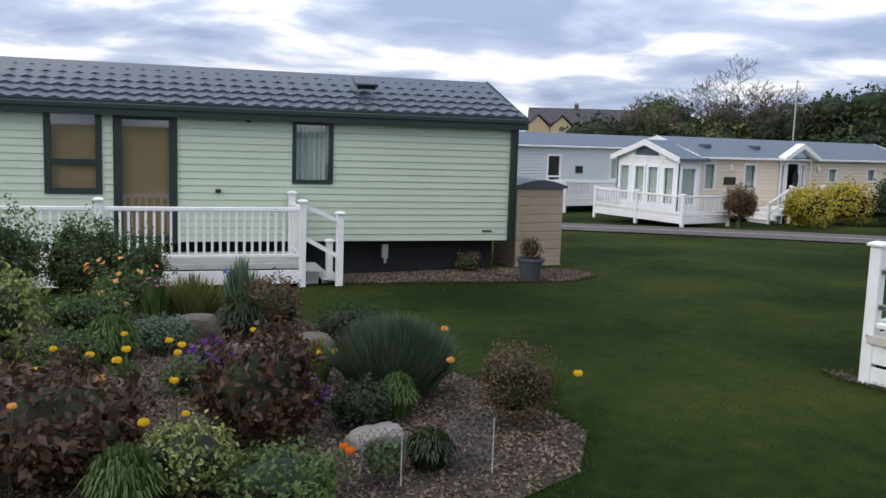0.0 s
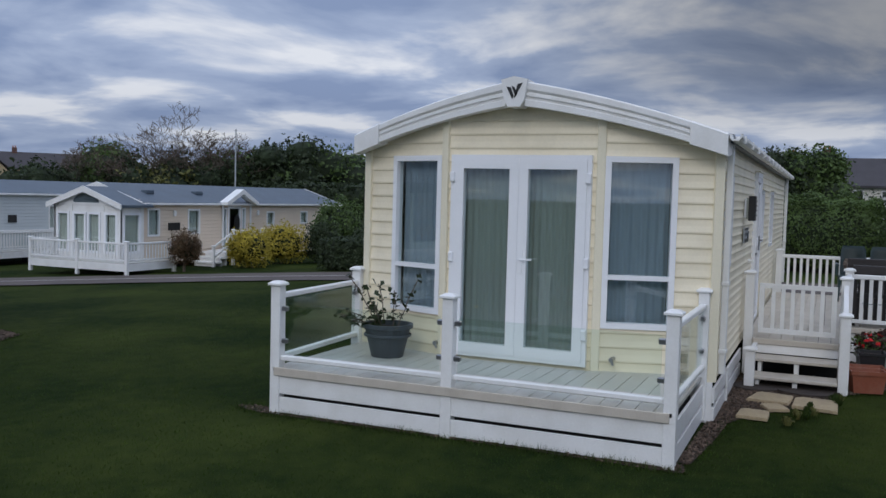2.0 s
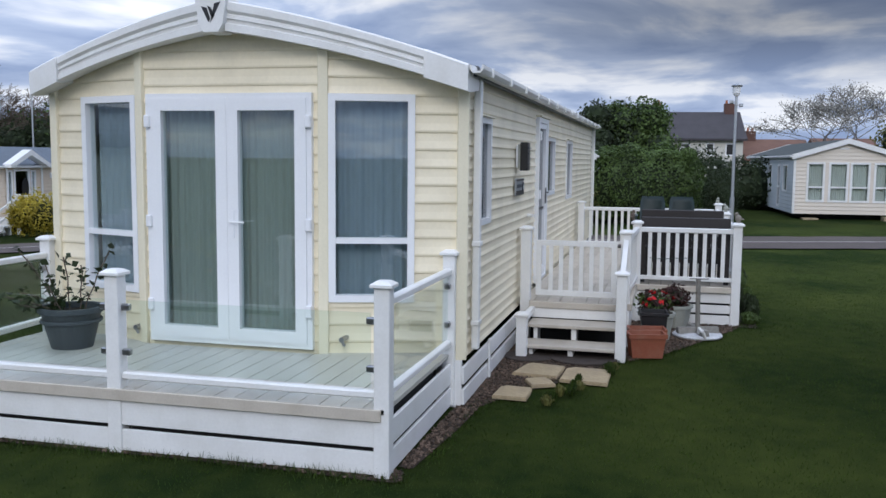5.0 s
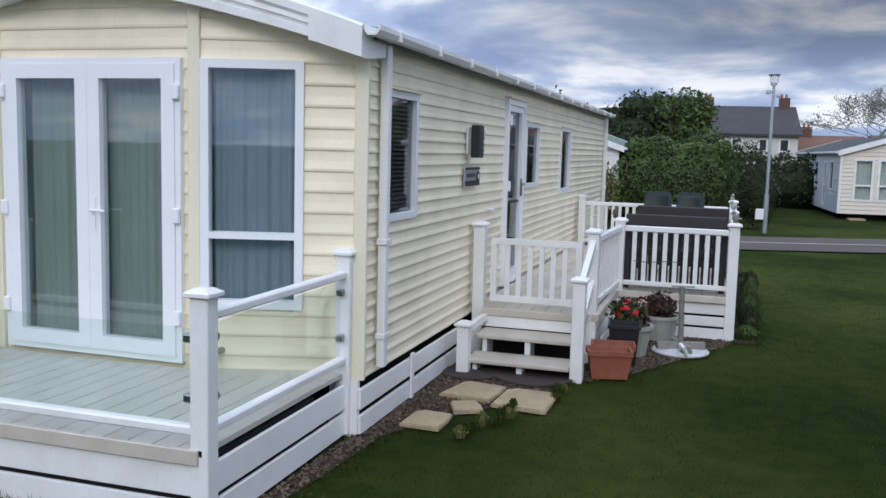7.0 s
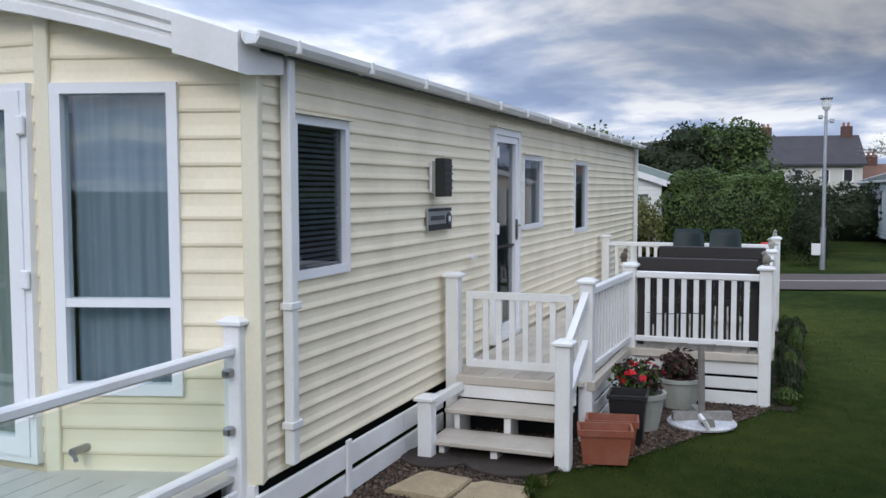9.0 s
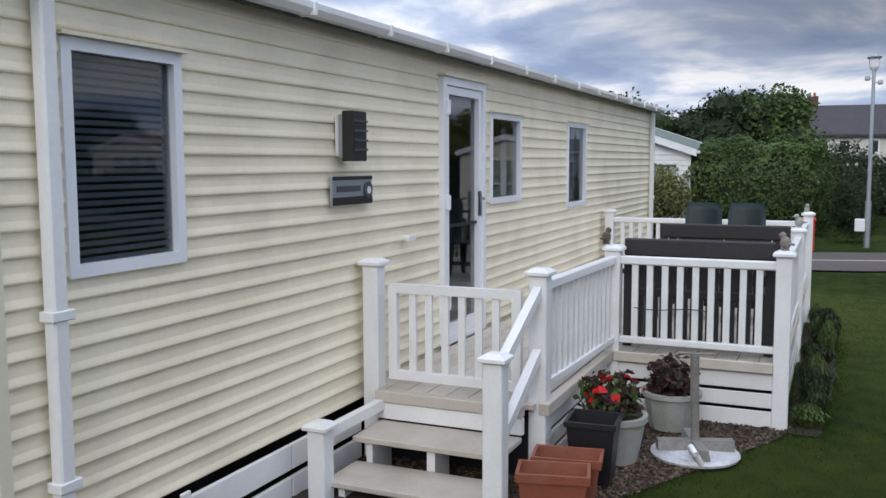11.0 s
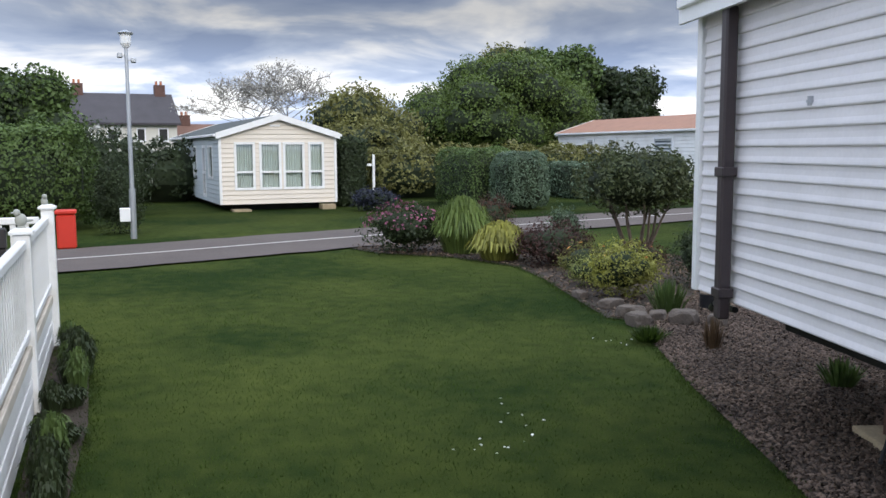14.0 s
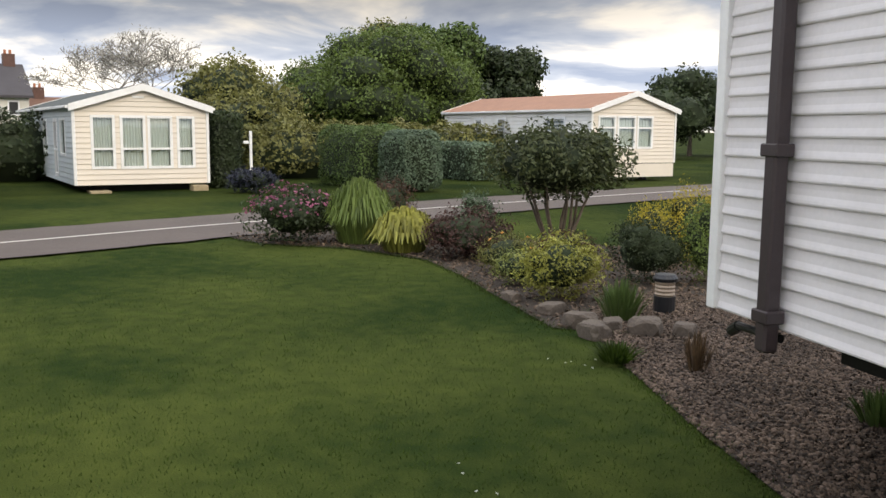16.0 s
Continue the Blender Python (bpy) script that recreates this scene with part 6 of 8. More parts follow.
bl.append(((0, 0, 3.2), (3.4, 3.6, 2.5)))
crown("crown", t, bl, 70000, 0.16, 0.09, leaf_mat("lime_tree_leaves", (0.095, 0.14, 0.034), 0.3), CORE, 84, core=0.85, inner=0.7, outer=1.12, rough=0.2)
tree("tall loose dark green tree behind the round tree", 62, -30.2, 8.4, 2.9, LEAF, 16000, 85, size=0.3)
tree("tall loose dark green tree behind the round tree", 60, -34.0, 7.0, 2.6, LEAF_DARK, 14000, 86, size=0.3)
tree("sparse pale tree behind the round tree", 66, -28, 9.0, 2.2, LEAF_OLIVE, 3500, 87, size=0.22)
hedge("clipped square-topped hedge block", 33.4, -14.0, 36.8, -12.3, 1.75, LEAF, 12000, 88, size=0.07, rounded=0.5)
hedge("clipped rounded hedge block", 31.9, -14.25, 33.6, -12.9, 1.65, LEAF_GREY, 9000, 89, size=0.07, rounded=0.7)
hedge("tall narrow clipped hedge beside cream caravan", 35.6, -9.75, 37.0, -8.9, 2.1, LEAF_DARK, 5000, 90, size=0.09)
shrub("low dark blue-green mounded bush", 33.6, -9.4, 1.35, 0.66, LEAF_BLUE, 3500, 0.07, 91)
hedge("dark shaded hedge behind the lawn", 39, -23, 42, -11, 1.7, LEAF_OLIVE, 14000, 92, size=0.14, rounded=0.8, rough=0.3, name="boundary_hedge")
hedge("low clipped hedge beside white caravan", 36, -18.5, 43, -17.4, 1.25, LEAF_GREY, 6000, 93, size=0.1)
for k, (x, y, h) in enumerate(((58, -48, 6.4), (54, -41, 5.0), (52, -50, 6.2), (46, -56, 6.5), (56, -28, 4.6), (60, -24, 4.4), (40, -60, 6.0))):
    tree("dark green boundary tree", x, y, h, 3.4, LEAF_DARK, 6000, 130 + k, size=0.28)
t = thing("white_post", "white upright post beside the hedge", "post", Matrix.Translation((34.9, -9.75, 0)))
part("shaft", boxm(-0.035, -0.035, 0, 0.035, 0.035, 1.6, bev=0.01), WHITE, t)
part("arm", boxm(-0.05, 0.06, 1.25, 0.05, 0.2, 1.33, bev=0.01), WHITE, t)
t = thing("red_box", "red plastic fire point box by the lane", "fire point", Matrix.Translation((26.3, -1.55, 0)))
part("body", boxm(-0.15, -0.16, 0.0, 0.15, 0.16, 0.62, bev=0.03), RED_PLASTIC, t)
part("lid", boxm(-0.17, -0.18, 0.625, 0.17, 0.18, 0.7, bev=0.02), RED_PLASTIC, t)

# long side windows and extras on the far cream caravan and the orange-roofed one
part("name_strip", boxm(-0.03, 1.65, 2.42, -0.022, 1.95, 2.48), WHITE, ve)
part("entry_step", boxm(-0.3, 0.1, 0.0, 0.1, 0.5, 0.14), STONE, ve)
part("paving_slab", boxm(-0.35, 2.6, 0.0, 0.25, 3.1, 0.05), STONE, ve)
wm, L = wall_frame((10.0, 3.6), (0, 3.6))
for s0, s1 in ((2.5, 3.1), (4.2, 4.8), (7.4, 8.6)):
    window(vf, Matrix.Translation((0, 0.03, 0)) @ wm, s0, s1, 1.3, 2.15, frame_w=0.07, glass=GLASS_DARK)
part("skirt", boxm(-0.01, 0.02, 0.15, 0.02, 3.58, 0.6), PINK_CREAM, vf)


# white caravan with a green roof, beyond the deck
vd = simple_caravan("white caravan with green felt roof behind bushes", place(29.9, 1.35, 0, 0), 8.0, 5.0, 0.3, 2.15, 3.0, WHITE, ROOF_GREEN, WHITE,
                    [], end_wins=[(0.4, 1.5, 0.5, 1.85, "wide"), (1.7, 2.8, 0.5, 1.85, "wide"), (3.0, 3.9, 0.5, 1.85, "wide"), (4.05, 4.75, 0.5, 1.85, "wide")], cloth=NET, over=0.2)


# ---- the white caravan at the end of the walk ----
wmw, _ = wall_frame((0, 0), (9.0, 0))
MAROON = mat("brown_drainpipe", (0.042, 0.03, 0.032), 0.45, 0.15, 4, 60, 0.04)
pipe = part("drainpipe", boxm(0.52, -0.11, 0.66, 0.605, -0.03, 2.62, bev=0.012), MAROON, vw, "dark brown square drainpipe")
for z in (1.57, 0.8):
    part("pipe_clip", boxm(0.5, -0.12, z, 0.625, -0.02, z + 0.06, bev=0.006), MAROON, pipe)
bm = bmesh.new()
tube(bm, (0.5, 0.05, 0.7), (0.06, 0.1, 0.67), 0.022, seg=10)
tube(bm, (0.08, 0.1, 0.67), (-0.02, 0.12, 0.62), 0.03, seg=10)
part("waste_pipe", bm, BLACK, vw)
part("fascia", boxm(-0.12, -0.14, 2.6, 9.1, -0.11, 2.76), WHITE, vw)
bm = bmesh.new()
box(bm, 1.455, -0.03, 1.97, 1.47, -0.004, 2.02)
box(bm, 1.45, -0.034, 1.985, 1.475, -0.004, 2.0)
part("catch", bm, STEEL, vw)


def jack_stand():
    t = thing("jack_stand", "rusty steel jack with timber block on paving slab", "jack stand", place(12.75, -6.62, 0, 160))
    part("slab", boxm(-0.3, -0.18, 0.0, 0.3, 0.18, 0.055, bev=0.008), STONE, t)
    part("timber_block", boxm(0.05, -0.12, 0.057, 0.17, 0.1, 0.3, bev=0.006), SHED_TAN, t)
    part("steel_leg", boxm(-0.12, -0.08, 0.057, 0.03, 0.08, 0.24, bev=0.006), mat("rusty_steel", (0.09, 0.045, 0.03), 0.85, 0.3, 6, 60, 0.3), t)
    bm = bmesh.new()
    tube(bm, (-0.04, 0, 0.24), (-0.04, 0, 0.64), 0.025, seg=8)
    tube(bm, (-0.04, -0.02, 0.3), (0.3, -0.3, 0.03), 0.012, seg=6)
    part("screw", bm, DARK, t)


jack_stand()


# ---- flower bed by the start of the walk ----
PETALS = {
    "yellow": leaf_mat("yellow_petals", (0.75, 0.5, 0.03), 0.15, 0.5, 0.35),
    "orange": leaf_mat("orange_petals", (0.75, 0.2, 0.03), 0.15, 0.5, 0.35),
    "peach": leaf_mat("peach_petals", (0.75, 0.38, 0.12), 0.15, 0.5, 0.35),
    "purple": leaf_mat("purple_petals", (0.13, 0.02, 0.25), 0.3, 0.5, 0.3),
    "pink": leaf_mat("pink_petals", (0.33, 0.11, 0.19), 0.3, 0.5, 0.3),
    "red": leaf_mat("red_petals", (0.6, 0.015, 0.02), 0.2, 0.5, 0.3),
    "white": leaf_mat("white_petals", (0.7, 0.7, 0.66), 0.15, 0.5, 0.3),
    "blue": leaf_mat("blue_petals", (0.06, 0.08, 0.4), 0.2, 0.5, 0.3),
}
LEAF_VARIEG = leaf_mat("variegated_leaves", (0.2, 0.23, 0.07), 0.5)
LEAF_LIME = leaf_mat("lime_leaves", (0.27, 0.27, 0.06), 0.35)
LEAF_SILVER = leaf_mat("silver_green_leaves", (0.07, 0.1, 0.06), 0.35)
LEAF_MAROON = leaf_mat("maroon_leaves", (0.06, 0.03, 0.025), 0.5)

BED = [(-4, 4.3), (0, 3.85), (1.4, 3.65), (2.6, 3.62), (3.5, 3.85), (4.05, 4.4), (4.2, 5.2), (4.1, 6.4), (4.2, 7.6), (4.0, 9.2), (3.6, 10.4), (3.0, 11.2), (1.5, 11.8), (-4, 12)]
GRAVEL_W = [(9.2, -4.9), (11.0, -5.2), (12.2, -5.5), (13.2, -5.87), (14.3, -6.28), (15.6, -6.82), (16.4, -7.2), (17.4, -7.9), (18.0, -9.5), (17.0, -11.5), (9.2, -10)]
BED_E = [(24.6, -6.2), (23.4, -6.5), (22.3, -7.5), (20.9, -7.95), (19.6, -7.75), (18.4, -7.45), (16.9, -7.1), (16.3, -7.6), (17.2, -9.3), (18.6, -11.0), (20.6, -11.3), (22.3, -10.2), (24.4, -8.8), (25.0, -7.2)]
GRAVEL_S = [(7.3, 0.56), (8.2, 0.47), (8.8, 0.44), (9.13, 0.3), (9.62, 0.1), (10.0, -0.24), (10.68, -0.53), (11.1, -0.93), (11.9, -1.33), (12.86, -1.8), (13.15, -1.88), (13.1, 0.5), (8.9, 0.62), (7.3, 0.66)]
GRAVEL_F = [(7.02, 0.62), (7.06, 0.56), (7.22, 0.6), (7.22, 4.7), (7.12, 4.72), (7.03, 4.4), (7.04, 3.4), (7.06, 2.0)]
GRAVEL_G = [to_green(s_, d_)[:2] for s_, d_ in ((-1.1, 1.0), (-0.4, 1.55), (1.5, 1.25), (3.2, 1.0), (3.4, 0.0), (0.0, -0.4), (-1.2, 0.2))]
GRAVEL_D = [(13.0, -1.85), (13.0, -2.05), (15, -2.15), (17.7, -2.1), (17.8, -1.8)]


def inside(poly, x, y):
    """Which of the points (arrays) lie in a polygon."""
    r = np.zeros(len(x), bool)
    j = len(poly) - 1
    for i in range(len(poly)):
        (xi, yi), (xj, yj) = poly[i], poly[j]
        c = ((yi > y) != (yj > y)) & (x < (xj - xi) * (y - yi) / (yj - yi + 1e-12) + xi)
        r ^= c
        j = i
    return r


def gz_arr(y):
    s = np.maximum(0, y - 4.6)
    return np.maximum(-0.045 * s * s / (s + 2.0), -1.6)


def patch(name, poly, lift, material, label, category, mound=0.0, step=0.25):
    """A bed surface that follows the ground inside a polygon."""
    bm = bmesh.new()
    vs = [bm.verts.new((x, y, gz(x, y) + lift)) for x, y in poly]
    f = bm.faces.new(vs)
    if f.normal.z < 0:
        f.normal_flip()
    bmesh.ops.triangulate(bm, faces=[f])
    for k in range(3):
        bmesh.ops.subdivide_edges(bm, edges=[e for e in bm.edges if e.calc_length() > step * 3], cuts=1, use_grid_fill=False)
        bmesh.ops.triangulate(bm, faces=bm.faces)
    for v in bm.verts:
        v.co.z = gz(v.co.x, v.co.y) + lift + 0.003 * noise.noise(v.co * 3)
    bmesh.ops.recalc_face_normals(bm, faces=bm.faces)
    if sum(f.normal.z for f in bm.faces) < 0:
        bmesh.ops.reverse_faces(bm, faces=bm.faces)
    return tagged(part(name, bm, material), label, category, kind="structure")


def scatter(name, label, category, poly, n, size, material, seed, lift=0.02, keep=None, flat=0.5, aspect=0.45):
    """Loose chips or stones strewn over a polygon."""
    rng = np.random.default_rng(seed)
    px = np.array([p[0] for p in poly])
    py = np.array([p[1] for p in poly])
    x, y = rng.uniform(px.min(), px.max(), n * 2), rng.uniform(py.min(), py.max(), n * 2)
    ok = inside(poly, x, y)
    if keep is not None:
        ok &= keep(x, y)
    x, y = x[ok][:n], y[ok][:n]
    k = len(x)
    c = np.stack([x, y, gz_arr(y) + lift + rng.uniform(0, size * 0.4, k)], 1)
    up = np.tile([0.0, 0.0, 1.0], (k, 1)) + rng.normal(0, flat, (k, 3))
    up /= np.linalg.norm(up, axis=1)[:, None]
    a = rng.normal(0, 1, (k, 3))
    a -= (a * up).sum(1)[:, None] * up
    a /= np.linalg.norm(a, axis=1)[:, None]
    b = np.cross(up, a)
    s = size * rng.uniform(0.4, 1.3, (k, 1))
    A, B, U = a * s / 2, b * s / 2 * aspect * rng.uniform(0.6, 1.5, (k, 1)), up * s * 0.22
    q = np.stack([c - A - B, c + A - B * 0.7, c + A * 0.9 + B, c - A * 0.8 + B * 0.9], 1)
    t = np.stack([v * 1.0 for v in (q[:, 0] * 0.8 + c * 0.2, q[:, 1] * 0.8 + c * 0.2, q[:, 2] * 0.8 + c * 0.2, q[:, 3] * 0.8 + c * 0.2)], 1) + U[:, None, :]
    faces = [t]
    for i in range(4):
        j = (i + 1) % 4
        faces.append(np.stack([q[:, i], q[:, j], t[:, j], t[:, i]], 1))
    # faces of one stone share corners so that each stays one island
    allv = np.concatenate([q, t], 1).reshape(-1, 3)
    idx = np.array([[4, 5, 6, 7], [0, 1, 5, 4], [1, 2, 6, 5], [2, 3, 7, 6], [3, 0, 4, 7]])
    fi = (np.arange(k)[:, None, None] * 8 + idx[None]).reshape(-1, 4)
    me = bpy.data.meshes.new(name)
    me.vertices.add(len(allv))
    me.vertices.foreach_set("co", allv.astype(np.float32).ravel())
    me.loops.add(fi.size)
    me.loops.foreach_set("vertex_index", fi.astype(np.int32).ravel())
    me.polygons.add(len(fi))
    me.polygons.foreach_set("loop_start", np.arange(0, fi.size, 4, dtype=np.int32))
    me.update(calc_edges=True)
    me.materials.append(material)
    return tagged(part(name, me, material), label, category, kind="stuff")


patch("flower_bed", BED, 0.009, SOIL, "dark soil of the mixed flower bed", "flower bed")
scatter("bark_chips", "pale brown bark chippings over the flower bed", "bark chips", BED, 42000, 0.03, CHIP, 11, 0.012, keep=lambda x, y: (x > -0.6) & (y < 9.5))
patch("gravel_bed", GRAVEL_W, 0.009, SOIL, "gravelled strip under the white caravan", "gravel bed")
scatter("gravel", "brown and grey gravel under the white caravan", "gravel", GRAVEL_W, 90000, 0.027, GRAVEL, 12, 0.01, keep=lambda x, y: y > -9.3, flat=0.6, aspect=0.7)
patch("shrub_bed", BED_E, 0.009, SOIL, "dark soil of the shrub border", "shrub border")
scatter("soil_stones", "small stones and bark on the border soil", "bark chips", BED_E, 5000, 0.045, CHIP, 13, 0.012)
patch("gravel_strip", GRAVEL_S, 0.009, SOIL, "gravel strip along the cream caravan", "gravel bed")
scatter("gravel", "brown gravel beside the cream caravan steps", "gravel", GRAVEL_S, 18000, 0.024, GRAVEL, 14, 0.01, flat=0.6, aspect=0.75)
patch("gravel_edge", GRAVEL_F, 0.009, SOIL, "bare soil edge before the front deck", "soil edge")
scatter("gravel", "gravel edge before the front deck", "gravel", GRAVEL_F, 1500, 0.025, GRAVEL, 15, 0.01, flat=0.6, aspect=0.75)
patch("gravel_strip", GRAVEL_G, 0.009, SOIL, "gravel strip before the green caravan", "gravel bed")
scatter("gravel", "pinkish gravel before the green caravan", "gravel", GRAVEL_G, 9000, 0.035, GRAVEL, 16, 0.01, flat=0.6, aspect=0.75)
patch("gravel_edge", GRAVEL_D, 0.009, SOIL, "soil edge beside the railed deck", "soil edge")


def spiky(label, x, y, w, h, material, n, seed, name="plant", blade=0.012, arch=0.4, core=True, z=None, droop=0.0):
    """A clump of narrow upright leaves that lean outwards."""
    t = thing(name, label, "plant", Matrix.Translation((x, y, (gz(x, y) if z is None else z) + 0.02)))
    rng = np.random.default_rng(seed)
    out = []
    a = rng.uniform(0, 6.283, n)
    lean = rng.random(n) ** 0.6
    base = np.stack([np.cos(a) * w * 0.25 * lean, np.sin(a) * w * 0.25 * lean, np.zeros(n)], 1)
    tip_r = w * 0.5 * lean * rng.uniform(0.8, 1.1, n)
    tip_h = h * np.sqrt(np.maximum(0.12, 1 - (lean * 0.85) ** 2)) * rng.uniform(0.8, 1.1, n)
    tip = np.stack([np.cos(a) * tip_r, np.sin(a) * tip_r, tip_h], 1)
    mid = (base + tip) / 2 + np.array([0, 0, 1]) * (arch * h * 0.25 * lean)[:, None]
    if droop:
        mid = base * 0.35 + tip * 0.65
        mid[:, 2] = tip_h
        tip[:, 2] = tip_h * (1 - droop * lean)
    side = np.stack([-np.sin(a + rng.normal(0, 0.8, n)), np.cos(a), rng.normal(0, 0.2, n)], 1) * blade * rng.uniform(0.7, 1.3, (n, 1))
    v = np.stack([base - side * 0.6, base + side * 0.6, mid + side, mid - side, mid - side, mid + side, tip + side * 0.15, tip - side * 0.15], 1).reshape(-1, 3)
    part("leaves", quad_mesh("leaves", v, 4, material), material, t)
    # dark filler for the shade at the heart of the clump
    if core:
        part("shade_core", quad_mesh("shade_core", core_verts([((0, 0, h * 0.35), (w * 0.24, w * 0.24, h * 0.3))], 1.0), 3, CORE), CORE, t)
    return t


def rock(label, x, y, sx, sy, sz, material, seed, deg=0):
    bm = bmesh.new()
    bmesh.ops.create_icosphere(bm, subdivisions=3, radius=1.0)
    for v in bm.verts:
        d = v.co.normalized()
        k = 1 + 0.28 * noise.noise(d * 1.4 + Vector((seed, 0, 0))) + 0.12 * noise.noise(d * 4 + Vector((0, seed, 0)))
        v.co = Vector((max(-0.8, min(0.8, d.x * k)) * sx, max(-0.8, min(0.8, d.y * k)) * sy, max(-0.3, min(0.72, d.z * k)) * sz))
    ob = part("rock", bm, material)
    ob.matrix_basis = place(x, y, gz(x, y) + 0.04, deg)
    return tagged(ob, label, "rock")


def blooms(t, c, r, n, size, material, seed, zr=None, name="flower_mass"):
    rng = np.random.default_rng(seed)
    p, nn = blob_points(rng, [(c, (r, r, zr or r))], n, 0.98, 1.1)
    up = p[:, 2] > c[2] - 0.1 * r
    p, nn = p[up], nn[up]
    up_n = nn + np.array([0, 0, 0.6])
    a, b = leaf_quads(rng, p, up_n, size, size * 0.8, 0.4), leaf_quads(rng, p, up_n, size * 0.9, size * 0.9, 0.6)
    if len(p) <= 40:
        for i in range(len(p)):
            v = np.concatenate([a[i * 4:i * 4 + 4], b[i * 4:i * 4 + 4]])
            part("bloom", quad_mesh("bloom", v, 4, material), material, t)
        return None
    return tagged(part(name, quad_mesh(name, np.concatenate([a, b]), 4, material), material, t), kind="stuff")


# shrubs and perennials, from the lawn edge back
spiky("grey-green lavender-like mound with upright shoots", 3.33, 5.85, 1.15, 0.6, LEAF_SILVER, 3800, 201, "lavender", 0.007, 0.3)
shrub("rusty brown twiggy dome shrub", 3.7, 4.75, 0.6, 0.6, LEAF_BROWN, 3200, 0.035, 202)
shrub("low dark green cushion plant", 2.72, 5.2, 0.45, 0.34, LEAF_DARK, 1500, 0.05, 203)
shrub("bronze-leaved shrub with large leaves", 2.02, 5.25, 0.85, 0.74, LEAF_RED, 1600, 0.1, 204)
shrub("broad bronze-leaved shrub at the bed edge", 0.78, 5.3, 1.15, 0.62, LEAF_RED, 1900, 0.11, 205)
shrub("dark maroon shrub at the bed edge", -0.4, 5.1, 1.0, 0.7, LEAF_MAROON, 1500, 0.1, 206)
shrub("pale green variegated low plant", 1.38, 4.62, 0.6, 0.42, LEAF_VARIEG, 1100, 0.06, 207)
shrub("dark green low plant at the bed edge", 1.75, 4.25, 0.7, 0.32, LEAF, 1200, 0.06, 208)
shrub("variegated yellow-green leafy shrub", 0.75, 8.5, 1.1, 0.85, LEAF_VARIEG, 1800, 0.1, 209)
shrub("variegated yellow-green leafy shrub", 0.25, 7.1, 0.9, 0.6, LEAF_VARIEG, 1300, 0.09, 210)
shrub("tall dark green shrub before the white railing", 1.1, 10.9, 1.2, 1.3, LEAF, 2600, 0.08, 211)
shrub("tall dark green shrub before the white railing", 2.05, 11.0, 0.95, 1.15, LEAF, 2200, 0.08, 212)
shrub("loose green shrub before the white railing", 2.7, 10.9, 0.75, 0.95, LEAF, 1500, 0.07, 213)
shrub("low green spreading plant", 1.75, 9.2, 0.95, 0.5, LEAF, 1800, 0.06, 214)
t = shrub("green shrub with orange and peach flowers", 2.25, 10.0, 0.75, 0.62, LEAF, 1300, 0.06, 215)
blooms(t, (0, 0, 0.35), 0.38, 26, 0.085, PETALS["peach"], 1)
t = spiky("slender plant with pink flower spikes", 2.5, 9.6, 0.35, 0.55, LEAF, 160, 216, "plant", 0.012)
blooms(t, (0, 0, 0.38), 0.14, 60, 0.035, PETALS["pink"], 2, 0.2)
spiky("tuft of olive grass with pale seed heads", 2.95, 9.8, 0.9, 0.5, LEAF_OLIVE, 900, 217, "ornamental_grass", 0.008)
t = spiky("clump of iris leaves with blue flowers", 3.35, 9.3, 0.5, 0.72, LEAF_GREY, 220, 218, "iris", 0.018)
blooms(t, (0, 0, 0.5), 0.24, 5, 0.09, PETALS["blue"], 3, 0.24)
shrub("brown-leaved shrub with reddish tint", 3.45, 8.6, 0.65, 0.62, LEAF_BROWN, 1500, 0.06, 219)
t = shrub("purple-flowered cushion plant among chippings", 2.33, 7.25, 0.42, 0.26, LEAF_DARK, 500, 0.04, 220)
blooms(t, (0, 0, 0.13), 0.2, 150, 0.045, PETALS["purple"], 4, 0.14)
t = shrub("purple-flowered cushion plant among chippings", 2.58, 5.75, 0.3, 0.22, LEAF_DARK, 350, 0.04, 221)
blooms(t, (0, 0, 0.11), 0.14, 60, 0.045, PETALS["purple"], 5, 0.12)
spiky("bright green feathery tuft", 2.92, 6.4, 0.4, 0.38, LEAF_BRIGHT, 300, 222, "plant", 0.009)
shrub("dark small-leaved shrub behind the lavender", 3.85, 7.7, 0.7, 0.42, LEAF_DARK, 1500, 0.05, 223)
shrub("small green clump on the chippings", 1.95, 6.6, 0.42, 0.32, LEAF, 700, 0.05, 224)
spiky("tuft of fine green leaves", 1.5, 6.75, 0.35, 0.3, LEAF, 260, 225, "plant", 0.008)
shrub("green leafy clump behind the rocks", 1.3, 7.7, 0.7, 0.4, LEAF, 1100, 0.06, 226)
shrub("green leafy clump behind the rocks", 2.2, 8.2, 0.7, 0.36, LEAF_GREY, 1100, 0.05, 227)
spiky("thin upright stems with buds", 4.15, 4.95, 0.4, 0.4, LEAF, 90, 228, "plant", 0.007, core=False)
shrub("bare reddish low plant among the chippings", 2.95, 6.9, 0.5, 0.2, LEAF_RED, 500, 0.05, 229)

